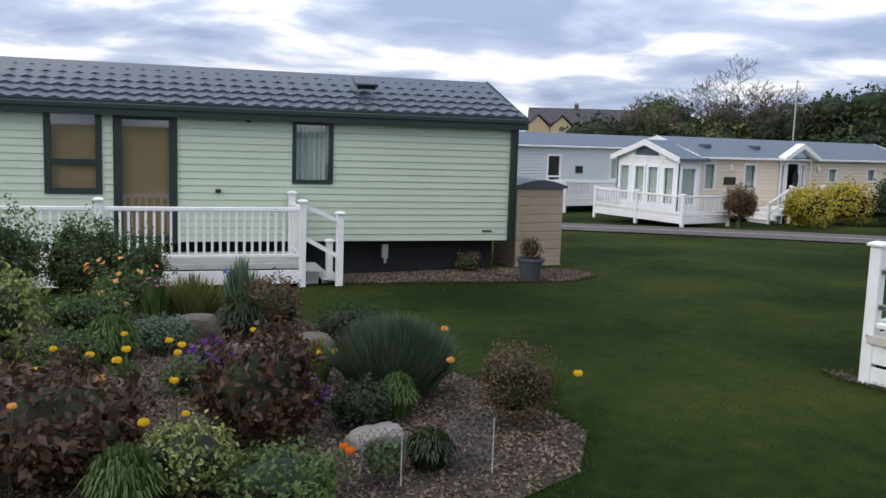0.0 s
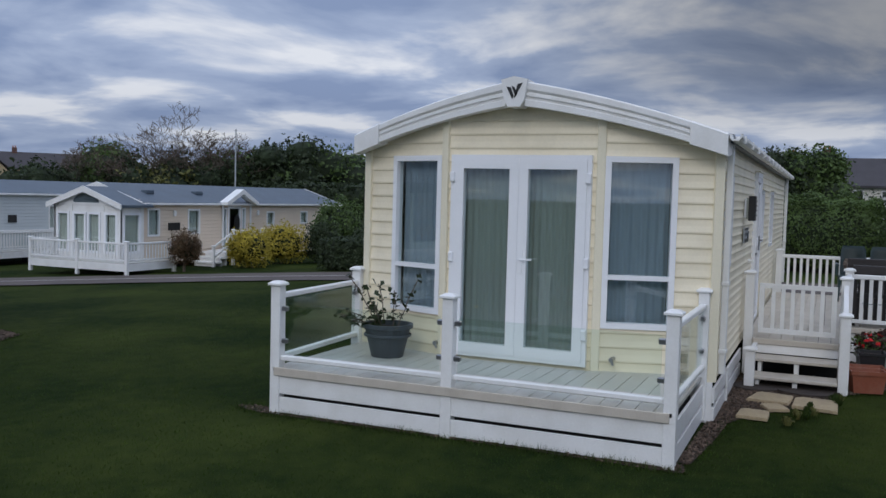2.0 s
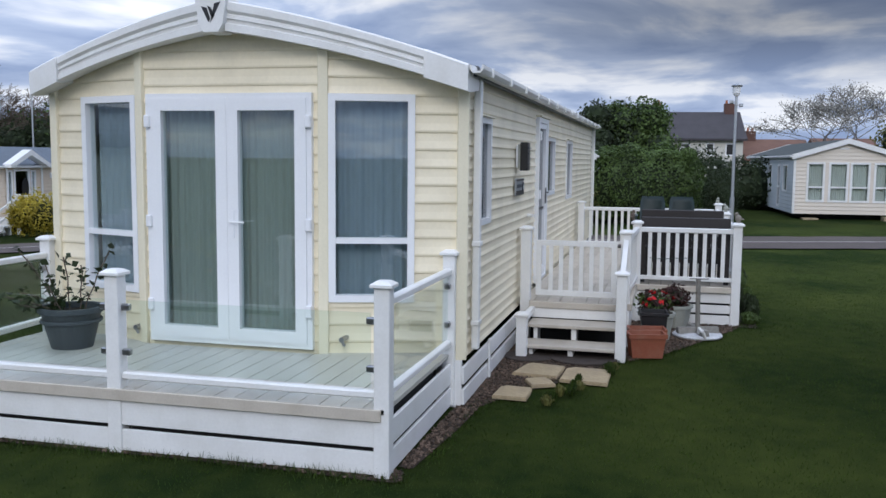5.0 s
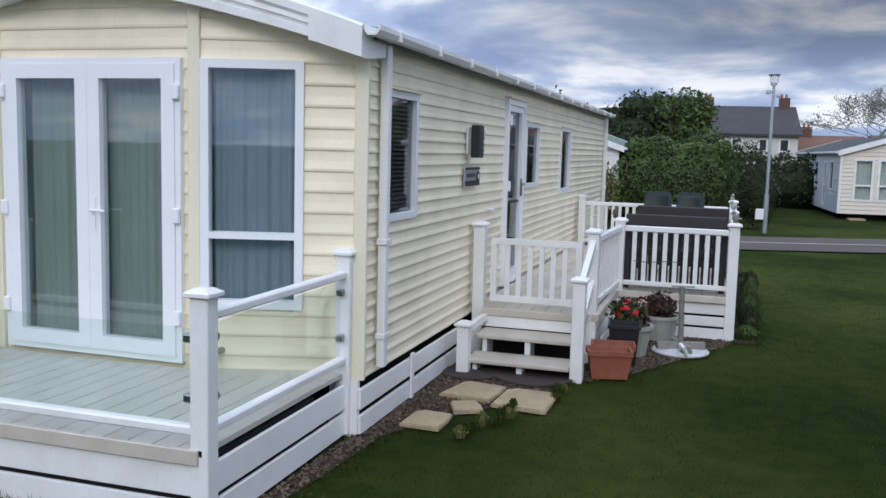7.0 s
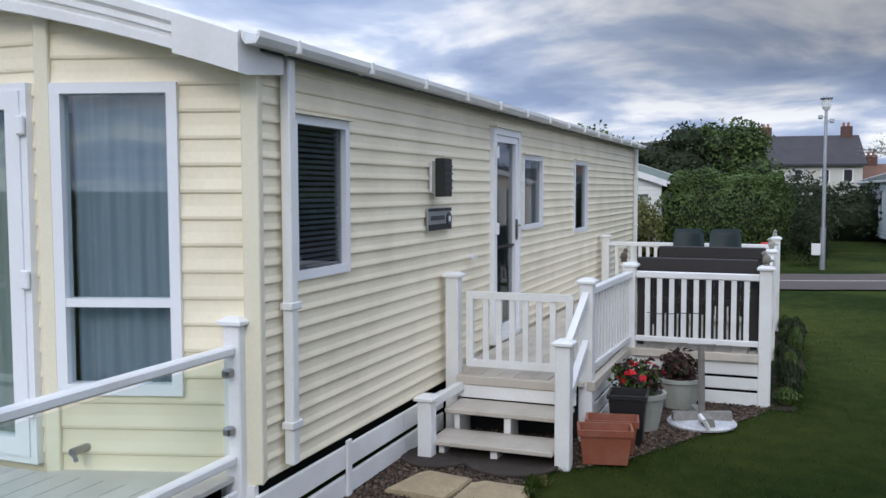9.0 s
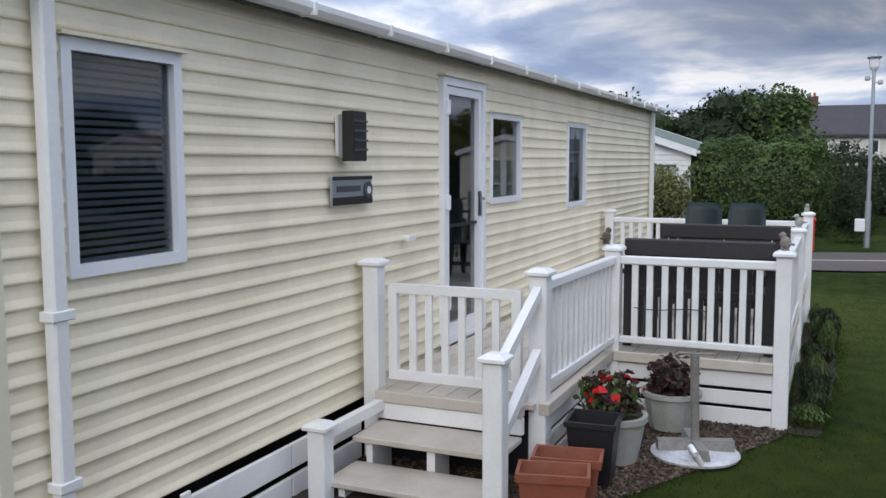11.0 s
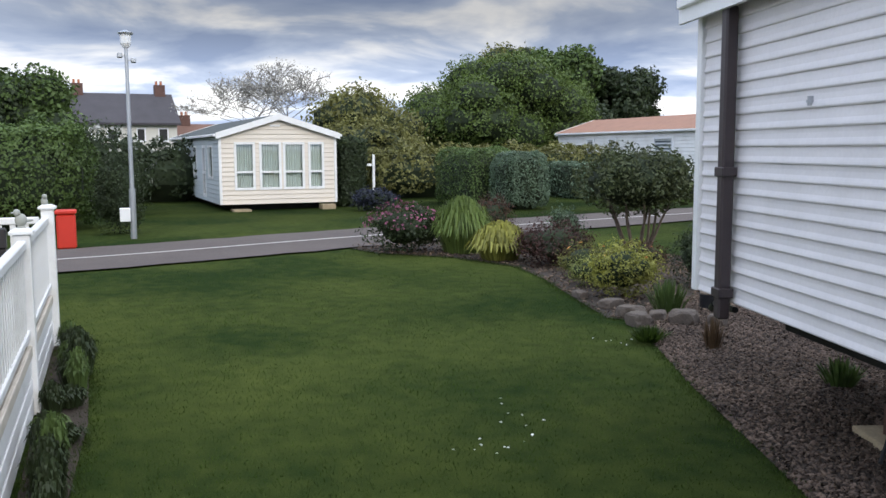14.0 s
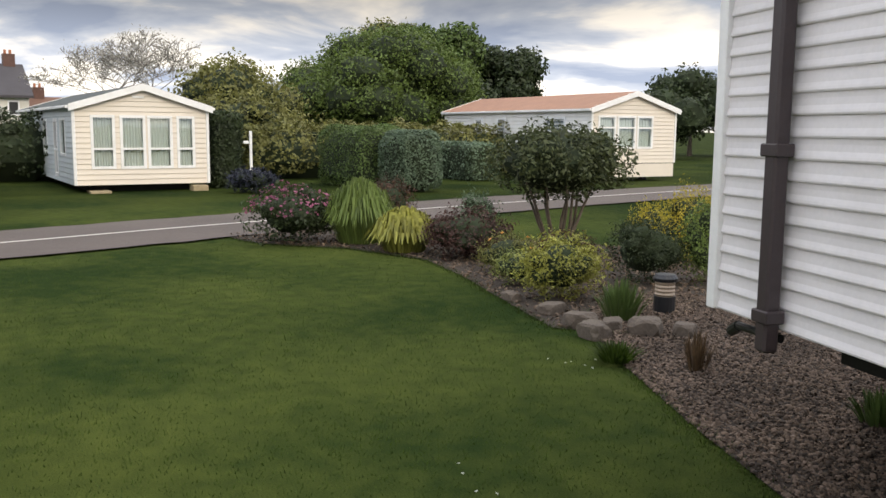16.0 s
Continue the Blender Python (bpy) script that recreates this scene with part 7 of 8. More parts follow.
for k, (x, y, w, h, m_) in enumerate(((1.05, 6.1, 0.5, 0.34, LEAF), (0.3, 6.2, 0.6, 0.4, LEAF_VARIEG), (2.45, 6.55, 0.45, 0.3, LEAF_BRIGHT), (3.05, 5.3, 0.4, 0.3, LEAF), (1.7, 8.0, 0.6, 0.4, LEAF), (3.0, 8.3, 0.55, 0.45, LEAF_DARK), (0.5, 9.6, 0.9, 0.7, LEAF), (2.75, 4.35, 0.4, 0.22, LEAF_DARK), (1.0, 4.5, 0.5, 0.35, LEAF), (3.95, 6.9, 0.4, 0.35, LEAF_SILVER))):
    spiky("loose clump of fine green stems", x, y, w, h, m_, 700, 240 + k, "plant", 0.006, 0.6, core=False, droop=0.25)
rock("rough brown garden rock", 2.62, 8.75, 0.34, 0.22, 0.26, ROCK, 1, 10)
rock("rough brown garden rock", 2.68, 7.35, 0.3, 0.2, 0.2, ROCK, 2, -20)
rock("rough brown garden rock", 3.35, 7.45, 0.28, 0.2, 0.2, ROCK, 3, 15)
rock("rough brown garden rock", 1.15, 6.6, 0.42, 0.25, 0.22, ROCK, 4, 0)
rock("flat pale whitish garden rock", 2.66, 4.88, 0.24, 0.14, 0.09, ROCK_PALE, 5, 10)


def poppy(x, y, colour, h, seed):
    rng = random.Random(seed)
    t = thing("poppy", f"{colour} poppy on a thin green stem", "flower", place(x, y, gz(x, y) + 0.02, rng.uniform(0, 360)), "poppies in the bed")
    bm = bmesh.new()
    tube(bm, (0, 0, 0), (0.015, 0, h * 0.55), 0.004, 0.0035, 5)
    tube(bm, (0.015, 0, h * 0.55), (0.03, 0.01, h), 0.0035, 0.003, 5)
    part("stem", bm, LEAF, t)
    bm = bmesh.new()
    r = 0.027 * rng.uniform(0.75, 1.2)
    for k in range(5):
        a = 6.283 * k / 5
        u, v = Vector((math.cos(a), math.sin(a), 0)), Vector((-math.sin(a), math.cos(a), 0))
        c = Vector((0.03, 0.01, h))
        rows = [(0.15, 0.0, 0.25), (0.75, 0.45, 0.85), (0.95, 1.1, 0.8), (0.85, 1.5, 0.35)]
        prev = None
        for rad, up, wd in rows:
            cur = (bm.verts.new(c + u * r * rad - v * r * wd + Vector((0, 0, r * up))), bm.verts.new(c + u * r * rad + v * r * wd + Vector((0, 0, r * up))))
            if prev:
                bm.faces.new((prev[0], prev[1], cur[1], cur[0]))
            prev = cur
    part("bloom", bm, PETALS[colour], t, smooth=True)


for k, (x, y) in enumerate(((1.27, 6.85), (1.56, 6.86), (1.39, 6.52), (1.89, 6.57), (1.48, 4.98), (1.23, 4.97), (0.87, 6.51), (0.66, 6.11), (2.7, 6.35), (2.86, 6.12), (2.98, 6.12), (3.98, 6.33), (4.11, 4.56), (1.96, 7.05), (1.97, 6.83))):
    poppy(x, y, "yellow", 0.3 if k != 12 else 0.34, k)
for k, (x, y) in enumerate(((1.09, 5.29), (0.52, 4.9), (3.86, 6.43), (4.17, 6.41), (3.56, 5.36), (1.93, 9.25), (2.12, 9.72), (2.08, 9.12))):
    poppy(x, y, "peach", 0.32 if k > 1 else 0.5, 30 + k)
for k, (x, y) in enumerate(((0.95, 6.25), (0.35, 6.6), (0.6, 7.3), (0.2, 7.9), (1.1, 7.4), (1.75, 7.6), (2.4, 6.1), (2.6, 7.0), (3.6, 6.6), (3.75, 6.1), (0.9, 5.7), (1.6, 5.6), (0.45, 8.6), (1.0, 8.9))):
    poppy(x, y, "yellow" if k % 3 else "peach", 0.26 + 0.03 * (k % 4), 70 + k)
for k, (x, y) in enumerate(((2.25, 4.45), (2.22, 4.32))):
    poppy(x, y, "orange", 0.16, 50 + k)


def wire_cage(x, y, r, h, label, seed, plant=False):
    t = thing("wire_cage", label, "plant guard", place(x, y, gz(x, y) + 0.02, 0))
    bm = bmesh.new()
    n, m_ = 16, 9
    def pt(i, j):
        a = 6.283 * (i + 0.5 * (j % 2)) / n
        k = r * (1 + 0.12 * math.sin(a * 2 + seed)) * (0.85 + 0.2 * j / m_)
        return Vector((k * math.cos(a), k * math.sin(a), h * j / m_))
    for j in range(m_):
        for i in range(n):
            tube(bm, pt(i, j), pt(i, j + 1), 0.0018, 0.0018, 3, False)
            tube(bm, pt(i + (1 if j % 2 else -1), j + 1) if j % 2 else pt(i - 1, j + 1), pt(i, j), 0.0018, 0.0018, 3, False)
    part("netting", bm, POT_SLATE, t)
    bm = bmesh.new()
    tube(bm, (r * 0.5, -r * 0.9, 0), (r * 0.5, -r * 0.9, h * 1.02), 0.005, 0.004, 6)
    part("stake", bm, POT_GREY, t)
    if plant:
        leafy_blob(t, (0, 0, h * 0.5), r * 0.8, 400, 0.05, LEAF, seed, name="plant")


wire_cage(2.95, 4.2, 0.135, 0.33, "crumpled galvanised wire netting guard with stake", 1)
wire_cage(2.37, 4.25, 0.12, 0.28, "wire netting guard round a green plant", 2, True)


# ---- the front deck's pot ----
t = thing("potted_plant", "ribbed slate-coloured pot with leggy plant", "plant pot", Matrix.Translation((8.13, 3.66, 0.44)))
pot_body(t, 0.235, 0.33, POT_SLATE, 0.68, 0.02)
part("rim_band", lathe(bmesh.new(), [(0.226, 0.2), (0.238, 0.21), (0.238, 0.225), (0.229, 0.235)], 28), POT_SLATE, t)
rngp = random.Random(4)
leaf_pts = []
for k in range(11):
    bm = bmesh.new()
    a, ln_ = rngp.uniform(0, 6.283), rngp.uniform(0.25, 0.62)
    p = Vector((0.1 * math.cos(a), 0.1 * math.sin(a), 0.27))
    d = Vector((0.35 * math.cos(a), 0.35 * math.sin(a) + 0.12, 1)).normalized()
    if k > 6:
        d = Vector((0.9 * math.cos(a), 0.9 * math.sin(a), 0.45)).normalized()
    for j in range(5):
        q = p + d * ln_ / 5
        tube(bm, p, q, 0.006, 0.005, 5, False)
        p = q
        d = (d + Vector((rngp.uniform(-0.2, 0.2), rngp.uniform(-0.2, 0.2), -0.08))).normalized()
        leaf_pts += [p + Vector([rngp.uniform(-0.04, 0.04) for _ in range(3)]) for _ in range(4)]
    part("stem", bm, BARK, t)
rg = np.random.default_rng(3)
lp = np.array([p[:] for p in leaf_pts])
part("leaves", quad_mesh("leaves", leaf_quads(rg, lp, np.tile([0.0, 0.0, 1.0], (len(lp), 1)), 0.075, 0.05, 0.7), 4, LEAF_DARK), LEAF_DARK, t)


# ---- things on and by the side deck ----
def bench(label, x, y0, y1, face):
    """A slatted bench; the back stands at x, the seat lies towards face (+1 or -1 along x)."""
    z = 0.475
    t = thing("garden_bench", label, "bench", Matrix.Translation((x, (y0 + y1) / 2, z)), "brown benches on the deck")
    w = abs(y1 - y0)
    h = w / 2
    part("back_rail", boxm(-0.025, -h, 0.68, 0.025, h, 0.81, bev=0.01), BROWN_WOOD, t)
    part("lower_rail", boxm(-0.02, -h + 0.06, 0.38, 0.02, h - 0.06, 0.44, bev=0.006), BROWN_WOOD, t)
    n = 12
    for i in range(n):
        y = -h + 0.07 + (w - 0.14) * (i + 0.5) / n
        part("back_slat", boxm(-0.012, y - 0.035, 0.442, 0.012, y + 0.035, 0.678), BROWN_WOOD, t)
    for i in range(5):
        a = face * (0.04 + i * 0.09)
        part("seat_slat", boxm(min(a, a + face * 0.08), -h + 0.02, 0.4, max(a, a + face * 0.08), h - 0.02, 0.425, bev=0.004), BROWN_WOOD, t)
    for y in (-h + 0.03, h - 0.03):
        part("leg", boxm(-0.03, y - 0.03, 0, 0.03, y + 0.03, 0.679), BROWN_WOOD, t)
        a = face * 0.44
        part("leg", boxm(a - 0.03, y - 0.03, 0, a + 0.03, y + 0.03, 0.6), BROWN_WOOD, t)
        part("arm_rest", boxm(min(0.031 * face, a + face * 0.04), y - 0.035, 0.602, max(0.031 * face, a + face * 0.04), y + 0.035, 0.632, bev=0.006), BROWN_WOOD, t)
        part("side_rail", boxm(min(0.031 * face, a - 0.031 * face), y - 0.02, 0.33, max(0.031 * face, a - 0.031 * face), y + 0.02, 0.399), BROWN_WOOD, t)
    # slatted panel under the seat
    for i in range(9):
        y = -h + 0.09 + (w - 0.18) * i / 8
        part("front_slat", boxm(-0.012, y - 0.046, 0.06, 0.012, y + 0.046, 0.379), BROWN_WOOD, t)
    return t


bench("dark brown slatted wooden bench against the railing", 13.28, -1.72, -0.66, 1)
bench("dark brown slatted wooden bench on the deck", 15.0, -1.74, -0.62, -1)


def plastic_chair(x, y):
    t = thing("garden_chair", "dark green moulded plastic garden chair", "chair", Matrix.Translation((x, y, 0.475)), "green chairs on the deck")
    bm = bmesh.new()
    rows = []
    for j in range(7):
        f = j / 6
        z = 0.42 + 0.5 * f
        wd = 0.2 * (1 - 0.15 * max(0, f - 0.8) / 0.2)
        rows.append([bm.verts.new((0.04 + 0.1 * f + 0.03 * math.cos(k / 6 * math.pi - math.pi / 2), -wd + 2 * wd * k / 6, z)) for k in range(7)])
    for a, b in zip(rows, rows[1:]):
        for k in range(6):
            bm.faces.new((a[k], a[k + 1], b[k + 1], b[k]))
    g = bmesh.ops.solidify(bm, geom=bm.faces[:], thickness=0.018)
    part("backrest", bm, GREEN_PLASTIC, t, smooth=True)
    part("seat", boxm(-0.4, -0.22, 0.4, 0.05, 0.22, 0.425, bev=0.01), GREEN_PLASTIC, t)
    for sx in (-0.37, 0.03):
        for sy in (-0.2, 0.2):
            bm = bmesh.new()
            tube(bm, (sx * 1.1, sy * 1.1, 0), (sx, sy, 0.4), 0.018, 0.028, 8)
            part("leg", bm, GREEN_PLASTIC, t)
    for sy in (-0.25, 0.25):
        part("arm", boxm(-0.36, sy - 0.03, 0.6, 0.08, sy + 0.03, 0.625, bev=0.01), GREEN_PLASTIC, t)
        part("arm_post", boxm(-0.36, sy - 0.02, 0.426, -0.31, sy + 0.02, 0.599), GREEN_PLASTIC, t)


plastic_chair(16.85, -0.74)
plastic_chair(16.85, -1.2)


def bird(x, y, z, seed, material):
    bm = bmesh.new()
    for c, r in (((0, 0, 0.05), (0.03, 0.042, 0.045)), ((0.0, -0.025, 0.1), (0.022, 0.024, 0.024)), ((0, 0.05, 0.045), (0.012, 0.035, 0.01)), ((0, -0.052, 0.1), (0.006, 0.014, 0.006))):
        bmesh.ops.create_uvsphere(bm, u_segments=10, v_segments=7, radius=1.0, matrix=Matrix.Translation(c) @ Matrix.Diagonal((*r, 1)))
    lathe(bm, [(0, 0), (0.03, 0), (0.024, 0.012), (0, 0.014)], 10)
    ob = part("bird_ornament", bm, material, smooth=True)
    ob.matrix_basis = place(x, y, z, seed * 70)
    tagged(ob, "small stone bird ornament on a post cap", "ornament", "bird ornaments on the posts")


bird(13.1, -0.56, 1.25, 1, ROCK)
bird(13.1, -1.79, 1.25, 2, ROCK_PALE)
bird(15.4, -1.79, 1.25, 3, POT_GREY)
bird(17.6, -1.79, 1.25, 4, POT_GREY)

# cord tied along the railing
bm = bmesh.new()
pts = [(13.05, -0.78 - 0.085 * i, 0.80 - 0.01 * math.sin(i)) for i in range(7)]
for a, b in zip(pts, pts[1:]):
    tube(bm, a, b, 0.004, 0.004, 5, False)
tagged(part("cord", bm, GREEN_PLASTIC), "thin green cord tied along the railing", "cord")


def wall_lamp():
    t = thing("wall_lamp", "black louvred outdoor wall lamp on cladding", "wall lamp", Matrix.Translation((11.22, Y0 - 0.015, 1.86)))
    part("back_plate", boxm(-0.07, -0.02, 0.03, 0.07, 0.0, 0.26, bev=0.004), SCREEN_WHITE, t)
    part("diffuser", boxm(-0.06, -0.045, 0.02, 0.06, -0.02, 0.27), POT_GREY, t)
    part("housing", boxm(-0.07, -0.125, 0.0, 0.09, -0.046, 0.29, bev=0.006), BLACK, t)
    for z in (0.06, 0.115, 0.17, 0.225):
        part("louvre", boxm(-0.06, -0.135, z, 0.085, -0.126, z + 0.012), POT_SLATE, t)


wall_lamp()
t = thing("name_sign", "grey plastic caravan name sign with emblem", "sign", Matrix.Translation((11.07, Y0 - 0.02, 1.6)))
part("plate", boxm(0, -0.02, 0.0, 0.48, 0.0, 0.175, bev=0.006), STEEL, t)
part("lower_band", boxm(0.004, -0.025, 0.004, 0.476, -0.0205, 0.05), BLACK, t)
part("upper_band", boxm(0.004, -0.025, 0.15, 0.476, -0.0205, 0.171), BLACK, t)
part("lettering_bar", boxm(0.05, -0.024, 0.08, 0.33, -0.0205, 0.115), POT_SLATE, t)
bm = bmesh.new()
tube(bm, (0.42, -0.021, 0.085), (0.42, -0.03, 0.085), 0.05, 0.05, 20)
part("emblem_disc", bm, POT_SLATE, t)
bm = bmesh.new()
tube(bm, (0.42, -0.0305, 0.085), (0.42, -0.033, 0.085), 0.024, 0.024, 12)
part("emblem", bm, SCREEN_WHITE, t)
bm = bmesh.new()
tube(bm, (12.05, Y0, 1.34), (12.05, Y0 - 0.06, 1.34), 0.022, 0.02, 10)
box(bm, 12.0, Y0 - 0.075, 1.325, 12.1, Y0 - 0.06, 1.355)
tagged(part("door_stop", bm, WHITE), "white plastic door catch on the cladding", "door catch")


def trough(x, y, deg, label):
    t = thing("planter_trough", label, "planter", place(x, y, 0.02, deg), "terracotta planters by the steps")
    bm = bmesh.new()
    def rect(w, d, z):
        return [bm.verts.new((sx * w, sy * d, z)) for sx, sy in ((-1, -1), (1, -1), (1, 1), (-1, 1))]
    loops = [rect(0.15, 0.085, 0), rect(0.175, 0.1, 0.2), rect(0.189, 0.114, 0.2), rect(0.191, 0.116, 0.245), rect(0.173, 0.098, 0.245), rect(0.163, 0.09, 0.17)]
    bm.faces.new(loops[0][::-1])
    for a, b in zip(loops, loops[1:]):
        for i in range(4):
            bm.faces.new((a[i], a[(i + 1) % 4], b[(i + 1) % 4], b[i]))
    part("trough", bm, PLANTER_RED, t)
    part("soil", boxm(-0.161, -0.088, 0.12, 0.161, 0.088, 0.172), SOIL, t)


trough(11.0, -0.80, -76, "empty terracotta plastic planter by the steps")
trough(11.27, -0.80, -80, "empty terracotta plastic planter by the steps")
t = thing("black_tub", "black plastic tub beside the flower pot", "tub", place(11.6, -0.86, 0.02, 50))
part("tub", lathe(bmesh.new(), [(0, 0), (0.155, 0), (0.19, 0.33), (0.21, 0.335), (0.21, 0.365), (0.185, 0.365), (0.16, 0.1), (0, 0.1)], 4), BLACK, t)
t = thing("flower_pot", "pale ribbed pot with red begonias", "plant pot", Matrix.Translation((11.99, -0.89, 0.02)))
pot_body(t, 0.19, 0.29, POT_GREY, 0.75, 0.015, 18)
leafy_blob(t, (0, 0.02, 0.36), 0.17, 420, 0.06, LEAF_MAROON, 301, core=0.6)
leafy_blob(t, (-0.03, 0.03, 0.36), 0.16, 320, 0.06, LEAF, 302, core=0.0, name="green_leaves")
blooms(t, (0, 0, 0.38), 0.18, 24, 0.07, PETALS["red"], 6, 0.13)
t = thing("flower_pot", "pale ribbed pot with dark bronze plant", "plant pot", Matrix.Translation((12.81, -1.1, 0.02)))
pot_body(t, 0.19, 0.26, POT_GREY, 0.75, 0.015, 18)
leafy_blob(t, (0, 0, 0.33), 0.15, 520, 0.06, LEAF_MAROON, 303, core=0.6)


PARASOL_WHITE = mat("stained_white_plate", (0.55, 0.56, 0.58), 0.5, 0.3, 8, 60, 0.2, dirt=(0.2, 0.19, 0.17), dirt_amount=0.5)
PARASOL_GREY = mat("dull_grey_metal", (0.22, 0.21, 0.19), 0.45, 0.3, 8, 60, 0.2, dirt=(0.15, 0.13, 0.11), dirt_amount=0.5)


def umbrella_stand():
    t = thing("parasol_base", "white round parasol base with steel pole", "parasol base", place(12.27, -1.34, 0.02, 20))
    part("disc", lathe(bmesh.new(), [(0, 0), (0.27, 0), (0.275, 0.015), (0.26, 0.03), (0, 0.045)], 32), PARASOL_WHITE, t)
    for k in range(4):
        bm = prism(bmesh.new(), [(-0.045, 0.035), (0.045, 0.035), (0.03, 0.1), (-0.03, 0.1)], 0.02, 0.235)
        bmesh.ops.transform(bm, matrix=Matrix.Rotation(math.pi / 2 * k, 4, "Z"), verts=bm.verts)
        part("foot", bm, PARASOL_GREY, t)
    bm = bmesh.new()
    tube(bm, (0, 0, 0.05), (-0.02, 0.02, 0.64), 0.027, 0.027, 14)
    part("pole", bm, PARASOL_GREY, t)
    bm = bmesh.new()
    tube(bm, (-0.02, -0.1, 0.645), (-0.02, 0.12, 0.65), 0.008, 0.008, 6)
    part("top_bar", bm, PARASOL_GREY, t)
    bm = bmesh.new()
    pts = [(-0.27, 0.02, 0.03), (-0.3, 0.06, 0.1), (-0.24, 0.08, 0.13), (-0.18, 0.06, 0.07)]
    for a, b in zip(pts, pts[1:]):
        tube(bm, a, b, 0.018, 0.018, 8, False)
    part("loop_handle", bm, WHITE, t)


umbrella_stand()
for k, (x, y, sx, sy, deg) in enumerate(((9.22, 0.24, 0.17, 0.14, -3), (10.07, 0.13, 0.22, 0.2, -9), (9.98, -0.3, 0.25, 0.21, -4), (9.63, 0.08, 0.13, 0.11, 25))):
    bm = bmesh.new()
    rngs = random.Random(k)
    vs = [bm.verts.new((sx * u * rngs.uniform(0.92, 1.08), sy * v * rngs.uniform(0.92, 1.08), 0)) for u, v in ((-1, -1), (0.2, -1.05), (1, -0.9), (1, 0.7), (0.7, 1), (-1, 1))]
    f = bm.faces.new(vs)
    r = bmesh.ops.extrude_face_region(bm, geom=[f])
    bmesh.ops.translate(bm, verts=[v for v in r["geom"] if isinstance(v, bmesh.types.BMVert)], vec=(0, 0, 0.03))
    bmesh.ops.recalc_face_normals(bm, faces=bm.faces)
    bmesh.ops.bevel(bm, geom=[e for e in bm.edges if all(v.co.z > 0.02 for v in e.verts)], offset=0.008, segments=2, affect="EDGES")
    ob = part("paving_slab", bm, STONE)
    ob.matrix_basis = place(x, y, 0.015, deg)
    tagged(ob, "irregular buff paving slab before the steps", "paving slab", "paving slabs by the steps")
MAT_FIBRE = mat("mat_fibre", (0.04, 0.03, 0.025), 0.95, 0.3, 8, 120, 0.4)
for x, y, r in ((10.66, 0.33, 0.25), (10.75, -0.2, 0.34)):
    t = thing("door_mat", "dark brown round mat half under the steps", "mat", place(x, y, 0.02, 0), "round mats under the steps")
    part("mat", lathe(bmesh.new(), [(0, 0), (r, 0), (r, 0.012), (r - 0.012, 0.018), (r - 0.03, 0.012), (0, 0.014)], 32), MAT_FIBRE, t)
rngw = random.Random(31)
for k in range(16):
    x, y = 9.0 + k * 0.088 + rngw.uniform(-0.04, 0.04), -0.02 - k * 0.036 + rngw.uniform(-0.07, 0.05)
    if not 9.75 < x < 10.2 or y < -0.5:
        spiky("long unmown grass at the slab edge", x, y, rngw.uniform(0.09, 0.2), rngw.uniform(0.06, 0.1), LEAF_OLIVE if k % 3 == 0 else GRASS, 45, 520 + k, "grass_tuft", 0.006, core=False, droop=0.2)

# rough growth along the deck's edge
rngw = random.Random(12)
for k in range(16):
    x, y = 13.25 + k * 0.28 + rngw.uniform(-0.1, 0.1), -1.98 + rngw.uniform(-0.1, 0.06)
    spiky("wild green tuft along the deck edge", x, y, rngw.uniform(0.2, 0.36), rngw.uniform(0.1, 0.36), LEAF_DARK if k % 3 else LEAF, 220, 320 + k, "weed_tuft", 0.008, core=False, droop=0.2)


# ---- the shrub border and the end of the walk ----
t = shrub("dark green shrub topped with pink flowers", 23.3, -6.95, 1.35, 0.85, LEAF_DARK, 3000, 0.07, 401)
blooms(t, (0, 0, 0.5), 0.52, 520, 0.05, PETALS["pink"], 7, 0.34)
spiky("clump of bright strap-leaved lilies", 22.85, -7.85, 1.25, 0.9, LEAF_BRIGHT, 1500, 402, "lily", 0.011, 0.9, droop=0.4)
spiky("variegated lime-yellow hosta clump", 21.75, -8.05, 1.1, 0.58, LEAF_LIME, 900, 403, "hosta", 0.022, 1.0, droop=0.5)
shrub("bronze-purple leafed low shrub in the border", 20.75, -8.5, 1.15, 0.7, LEAF_MAROON, 2600, 0.07, 404)
shrub("grey-green rounded shrub in the border", 21.4, -9.0, 0.7, 0.85, LEAF_GREY, 1600, 0.06, 405)
shrub("reddish brown shrub at the border end", 24.0, -8.9, 0.85, 0.9, LEAF_RED, 1800, 0.07, 406)
t = shrub("olive low shrub with orange flowers", 19.5, -8.3, 0.75, 0.5, LEAF_OLIVE, 1500, 0.05, 407)
blooms(t, (0, 0, 0.26), 0.36, 12, 0.06, PETALS["peach"], 8, 0.22)
shrub("golden-yellow spirea dome in the border", 17.95, -7.95, 0.9, 0.68, LEAF_LIME, 2600, 0.06, 408)
shrub("green and yellow low border shrub", 18.8, -8.0, 0.6, 0.4, LEAF_VARIEG, 1100, 0.05, 409)
shrub("dark green rounded evergreen in the border", 18.3, -9.35, 0.95, 0.75, LEAF_DARK, 3000, 0.05, 410)
shrub("bright golden conifer bush in the border", 19.2, -10.9, 0.95, 1.0, LEAF_YELLOW, 3200, 0.05, 411)
shrub("small golden conifer bush", 20.0, -10.9, 0.6, 0.75, LEAF_YELLOW, 1500, 0.05, 412)
shrub("yellow-green tall evergreen by the caravan", 17.9, -9.9, 0.7, 0.95, LEAF_BRIGHT, 2500, 0.05, 413)
t = shrub("dark red low shrub with orange flowers", 20.0, -9.5, 0.8, 0.42, LEAF_RED, 1500, 0.05, 414)
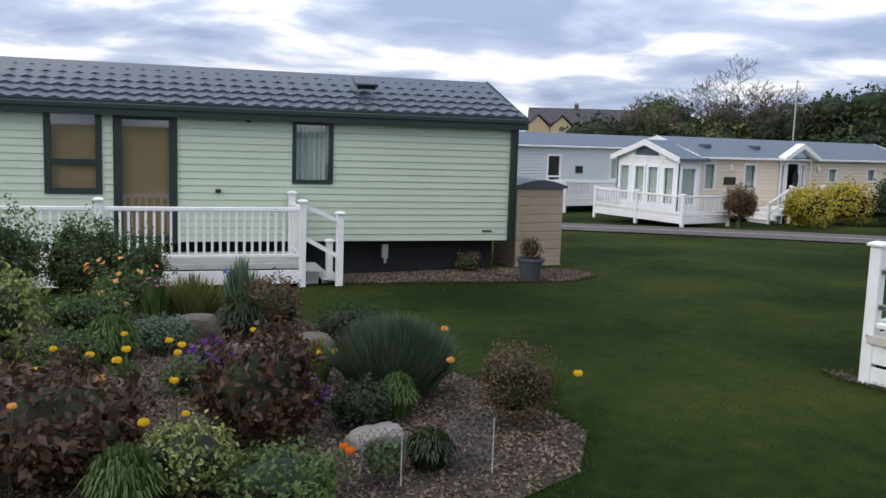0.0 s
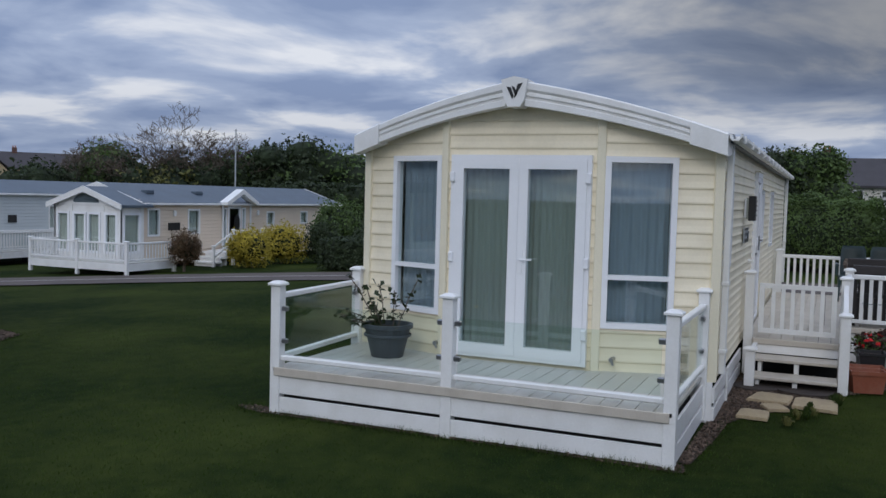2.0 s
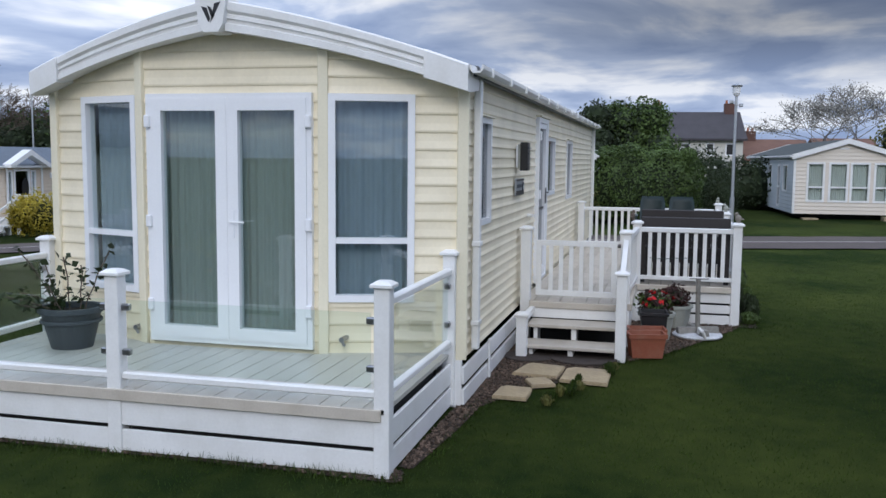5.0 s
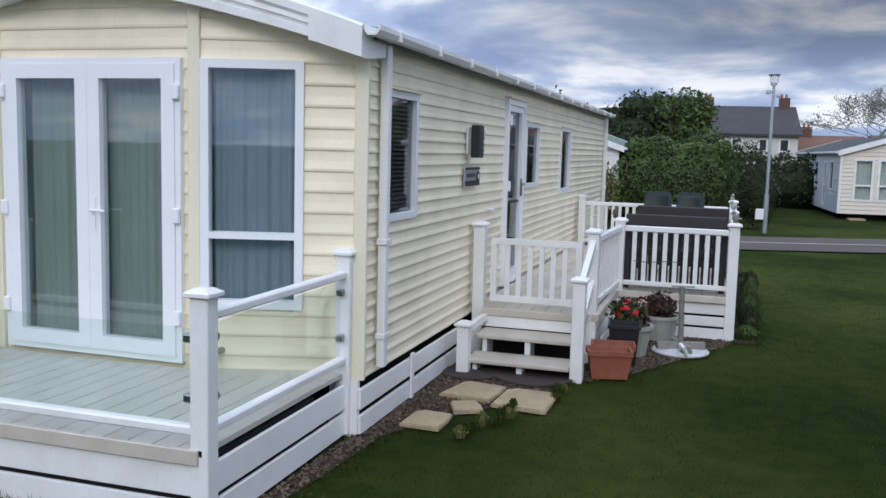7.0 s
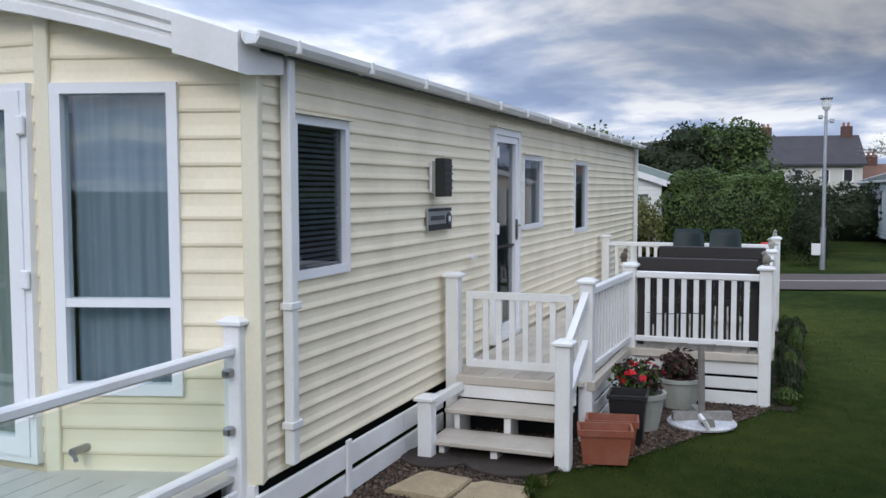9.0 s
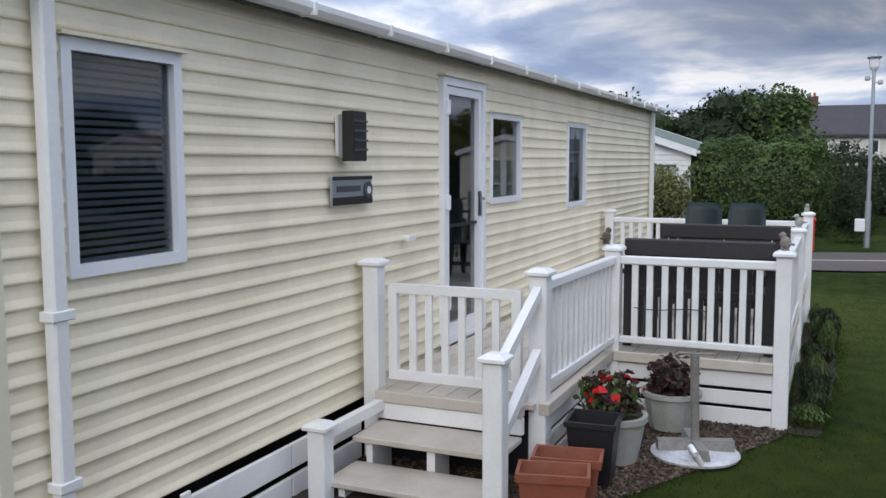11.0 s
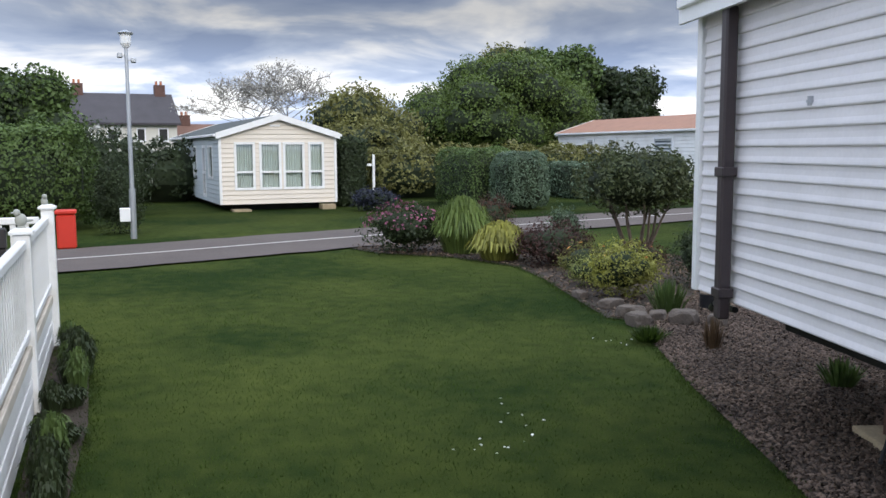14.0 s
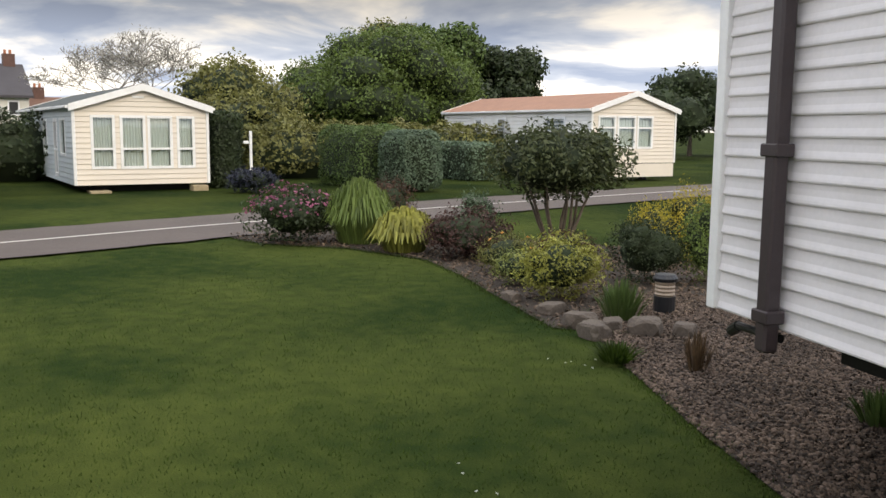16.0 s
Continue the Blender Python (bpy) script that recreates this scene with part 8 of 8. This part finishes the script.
blooms(t, (0, 0, 0.22), 0.36, 10, 0.06, PETALS["orange"], 9, 0.2)
spiky("tuft of dry stems in the gravel", 15.3, -7.2, 0.3, 0.28, LEAF_BROWN, 70, 415, "plant", 0.008, core=False)
spiky("green tuft at the gravel edge", 15.75, -6.85, 0.45, 0.14, GRASS, 240, 416, "plant", 0.008, core=False)
spiky("tuft of grass under the caravan", 13.95, -7.3, 0.4, 0.2, LEAF, 140, 417, "plant", 0.01, core=False)
spiky("leggy green plant behind the rocks", 16.9, -7.85, 0.6, 0.35, LEAF, 160, 418, "plant", 0.01, core=False)
for k, (x, y, a, b, c) in enumerate(((16.45, -7.2, 0.2, 0.15, 0.17), (16.35, -7.65, 0.2, 0.17, 0.2), (16.85, -7.35, 0.22, 0.14, 0.16), (17.4, -7.45, 0.2, 0.13, 0.12), (16.65, -7.55, 0.16, 0.12, 0.1), (18.1, -7.45, 0.17, 0.1, 0.1), (16.15, -7.9, 0.13, 0.12, 0.14))):
    rock("weathered grey-brown edging rock", x, y, a * 0.85, b * 0.85, c * 0.75, ROCK, 20 + k, 35 * k)


def topiary():
    t = thing("mushroom_tree", "dome-clipped small tree on many bare stems", "tree", Matrix.Translation((20.95, -10.05, 0)))
    rngt = random.Random(3)
    for k in range(9):
        a = 6.283 * k / 9 + rngt.uniform(-0.2, 0.2)
        bm = bmesh.new()
        p = Vector((0.1 * math.cos(a), 0.1 * math.sin(a), 0))
        d = Vector((0.45 * math.cos(a), 0.45 * math.sin(a), 1)).normalized()
        for j in range(5):
            q = p + d * 0.23
            tube(bm, p, q, 0.028 - 0.003 * j, 0.025 - 0.003 * j, 7, False)
            p = q
            d = (d + Vector((rngt.uniform(-0.15, 0.15), rngt.uniform(-0.15, 0.15), 0.05))).normalized()
        part("stem", bm, BARK, t)
    blobs = [((0, 0, 1.25), (0.92, 0.92, 0.5))]
    for k in range(16):
        a, r = rngt.uniform(0, 6.283), rngt.uniform(0.3, 0.72)
        blobs.append(((r * math.cos(a), r * math.sin(a), 1.25 + rngt.uniform(-0.05, 0.33) * (1 - r * 0.6)), (0.26, 0.26, 0.2)))
    crown("crown", t, blobs, 9000, 0.075, 0.035, leaf_mat("olive_dark_leaves", (0.06, 0.075, 0.03)), CORE, 420, core=0.85, inner=0.75, outer=1.1, rough=0.1)


topiary()
t = thing("bollard_light", "black bollard light with pale banded lens", "bollard light", Matrix.Translation((16.95, -8.4, 0)))
part("base", lathe(bmesh.new(), [(0, 0), (0.1, 0), (0.1, 0.17), (0, 0.17)], 18), BLACK, t)
part("lens", lathe(bmesh.new(), [(0, 0.171), (0.085, 0.171), (0.095, 0.19), (0.085, 0.205), (0.095, 0.225), (0.085, 0.24), (0.095, 0.26), (0.085, 0.275), (0.095, 0.295), (0.085, 0.31), (0, 0.31)], 18), SHED_TAN, t)
part("cap", lathe(bmesh.new(), [(0, 0.311), (0.11, 0.311), (0.115, 0.34), (0.09, 0.375), (0, 0.38)], 18), BLACK, t)


# ---- grass blades and daisies on the lawn near the walk ----
def lawn_blades():
    rng = np.random.default_rng(77)
    n = 420000
    x, y = rng.uniform(0.5, 24, n), rng.uniform(-8.5, 11, n)
    dens = np.clip(1.25 - (np.minimum(np.hypot(x - 2.5, y + 0.5), np.hypot(x - 11, y + 2.5))) / 14, 0.12, 1)
    ok = rng.random(n) < dens
    for poly in (BED, GRAVEL_W, BED_E, GRAVEL_S):
        ok &= ~inside(poly, x, y)
    ok &= ~((x > 7.1) & (x < 20.9) & (y > 0.55) & (y < 4.45))
    ok &= ~((x > 13.0) & (x < 17.7) & (y > -1.82) & (y < 0.6))
    ok &= ~((x > 21.0) & (x > 22.2 - 0.28 * y))
    x, y = x[ok], y[ok]
    extra = [np.ones(len(x))]
    # longer, ragged grass along the edges of beds, gravel and decks
    for poly in (BED, GRAVEL_W, BED_E, GRAVEL_S, GRAVEL_F, GRAVEL_D, GRAVEL_G):
        for (xa, ya), (xb, yb) in zip(poly, poly[1:] + poly[:1]):
            m_ = int(math.hypot(xb - xa, yb - ya) * 420)
            f = rng.random(m_)
            ex, ey = xa + (xb - xa) * f + rng.normal(0, 0.045, m_), ya + (yb - ya) * f + rng.normal(0, 0.045, m_)
            keep = ~((ex > 7.12) & (ex < 20.9) & (ey > 0.52) & (ey < 4.45)) & ~((ex > 12.5) & (ex < 17.7) & (ey > -1.75) & (ey < 0.6)) & ~((ey < -7.9) & (ex < 18)) & (ex < 24.4)
            x, y = np.concatenate([x, ex[keep]]), np.concatenate([y, ey[keep]])
            extra.append(np.full(keep.sum(), 3.2 if poly is GRAVEL_F else 1.7))
    k = len(x)
    tuft = 0.5 + 0.5 * np.sin(x * 3.1 + np.sin(y * 2.3) * 2) * np.sin(y * 3.7 + x)
    h = rng.uniform(0.008, 0.022, k) * (0.8 + 0.5 * tuft) * np.concatenate(extra)
    a = rng.uniform(0, 6.283, k)
    w = 0.0035
    lean = rng.normal(0, 0.5, (k, 2)) * h[:, None]
    z = gz_arr(y)
    b0 = np.stack([x - np.cos(a) * w, y - np.sin(a) * w, z - 0.004], 1)
    b1 = np.stack([x + np.cos(a) * w, y + np.sin(a) * w, z - 0.004], 1)
    tp = np.stack([x + lean[:, 0], y + lean[:, 1], z + h], 1)
    me = quad_mesh("grass_blades", np.stack([b0, b1, tp], 1).reshape(-1, 3), 3, GRASS)
    tagged(part("grass_blades", me, GRASS), "short mown grass blades of the lawn", "grass", kind="stuff")
    pts = []
    for cx, cy, m_ in ((13.6, -4.4, 8), (14.1, -4.75, 8), (15.7, -6.55, 6), (12.6, -3.6, 4)):
        pts += [(cx + rng.normal(0, 0.14), cy + rng.normal(0, 0.1)) for _ in range(m_)]
    p = np.array([(a_, b_, 0.035) for a_, b_ in pts])
    v = np.concatenate([leaf_quads(rng, p, np.tile([0.0, 0.0, 1.0], (len(p), 1)), 0.02, 0.017, 0.2) for _ in range(2)])
    tagged(part("daisies", quad_mesh("daisies", v, 4, PETALS["white"]), PETALS["white"]), "tiny white daisies scattered in the lawn", "daisies", kind="stuff")


lawn_blades()
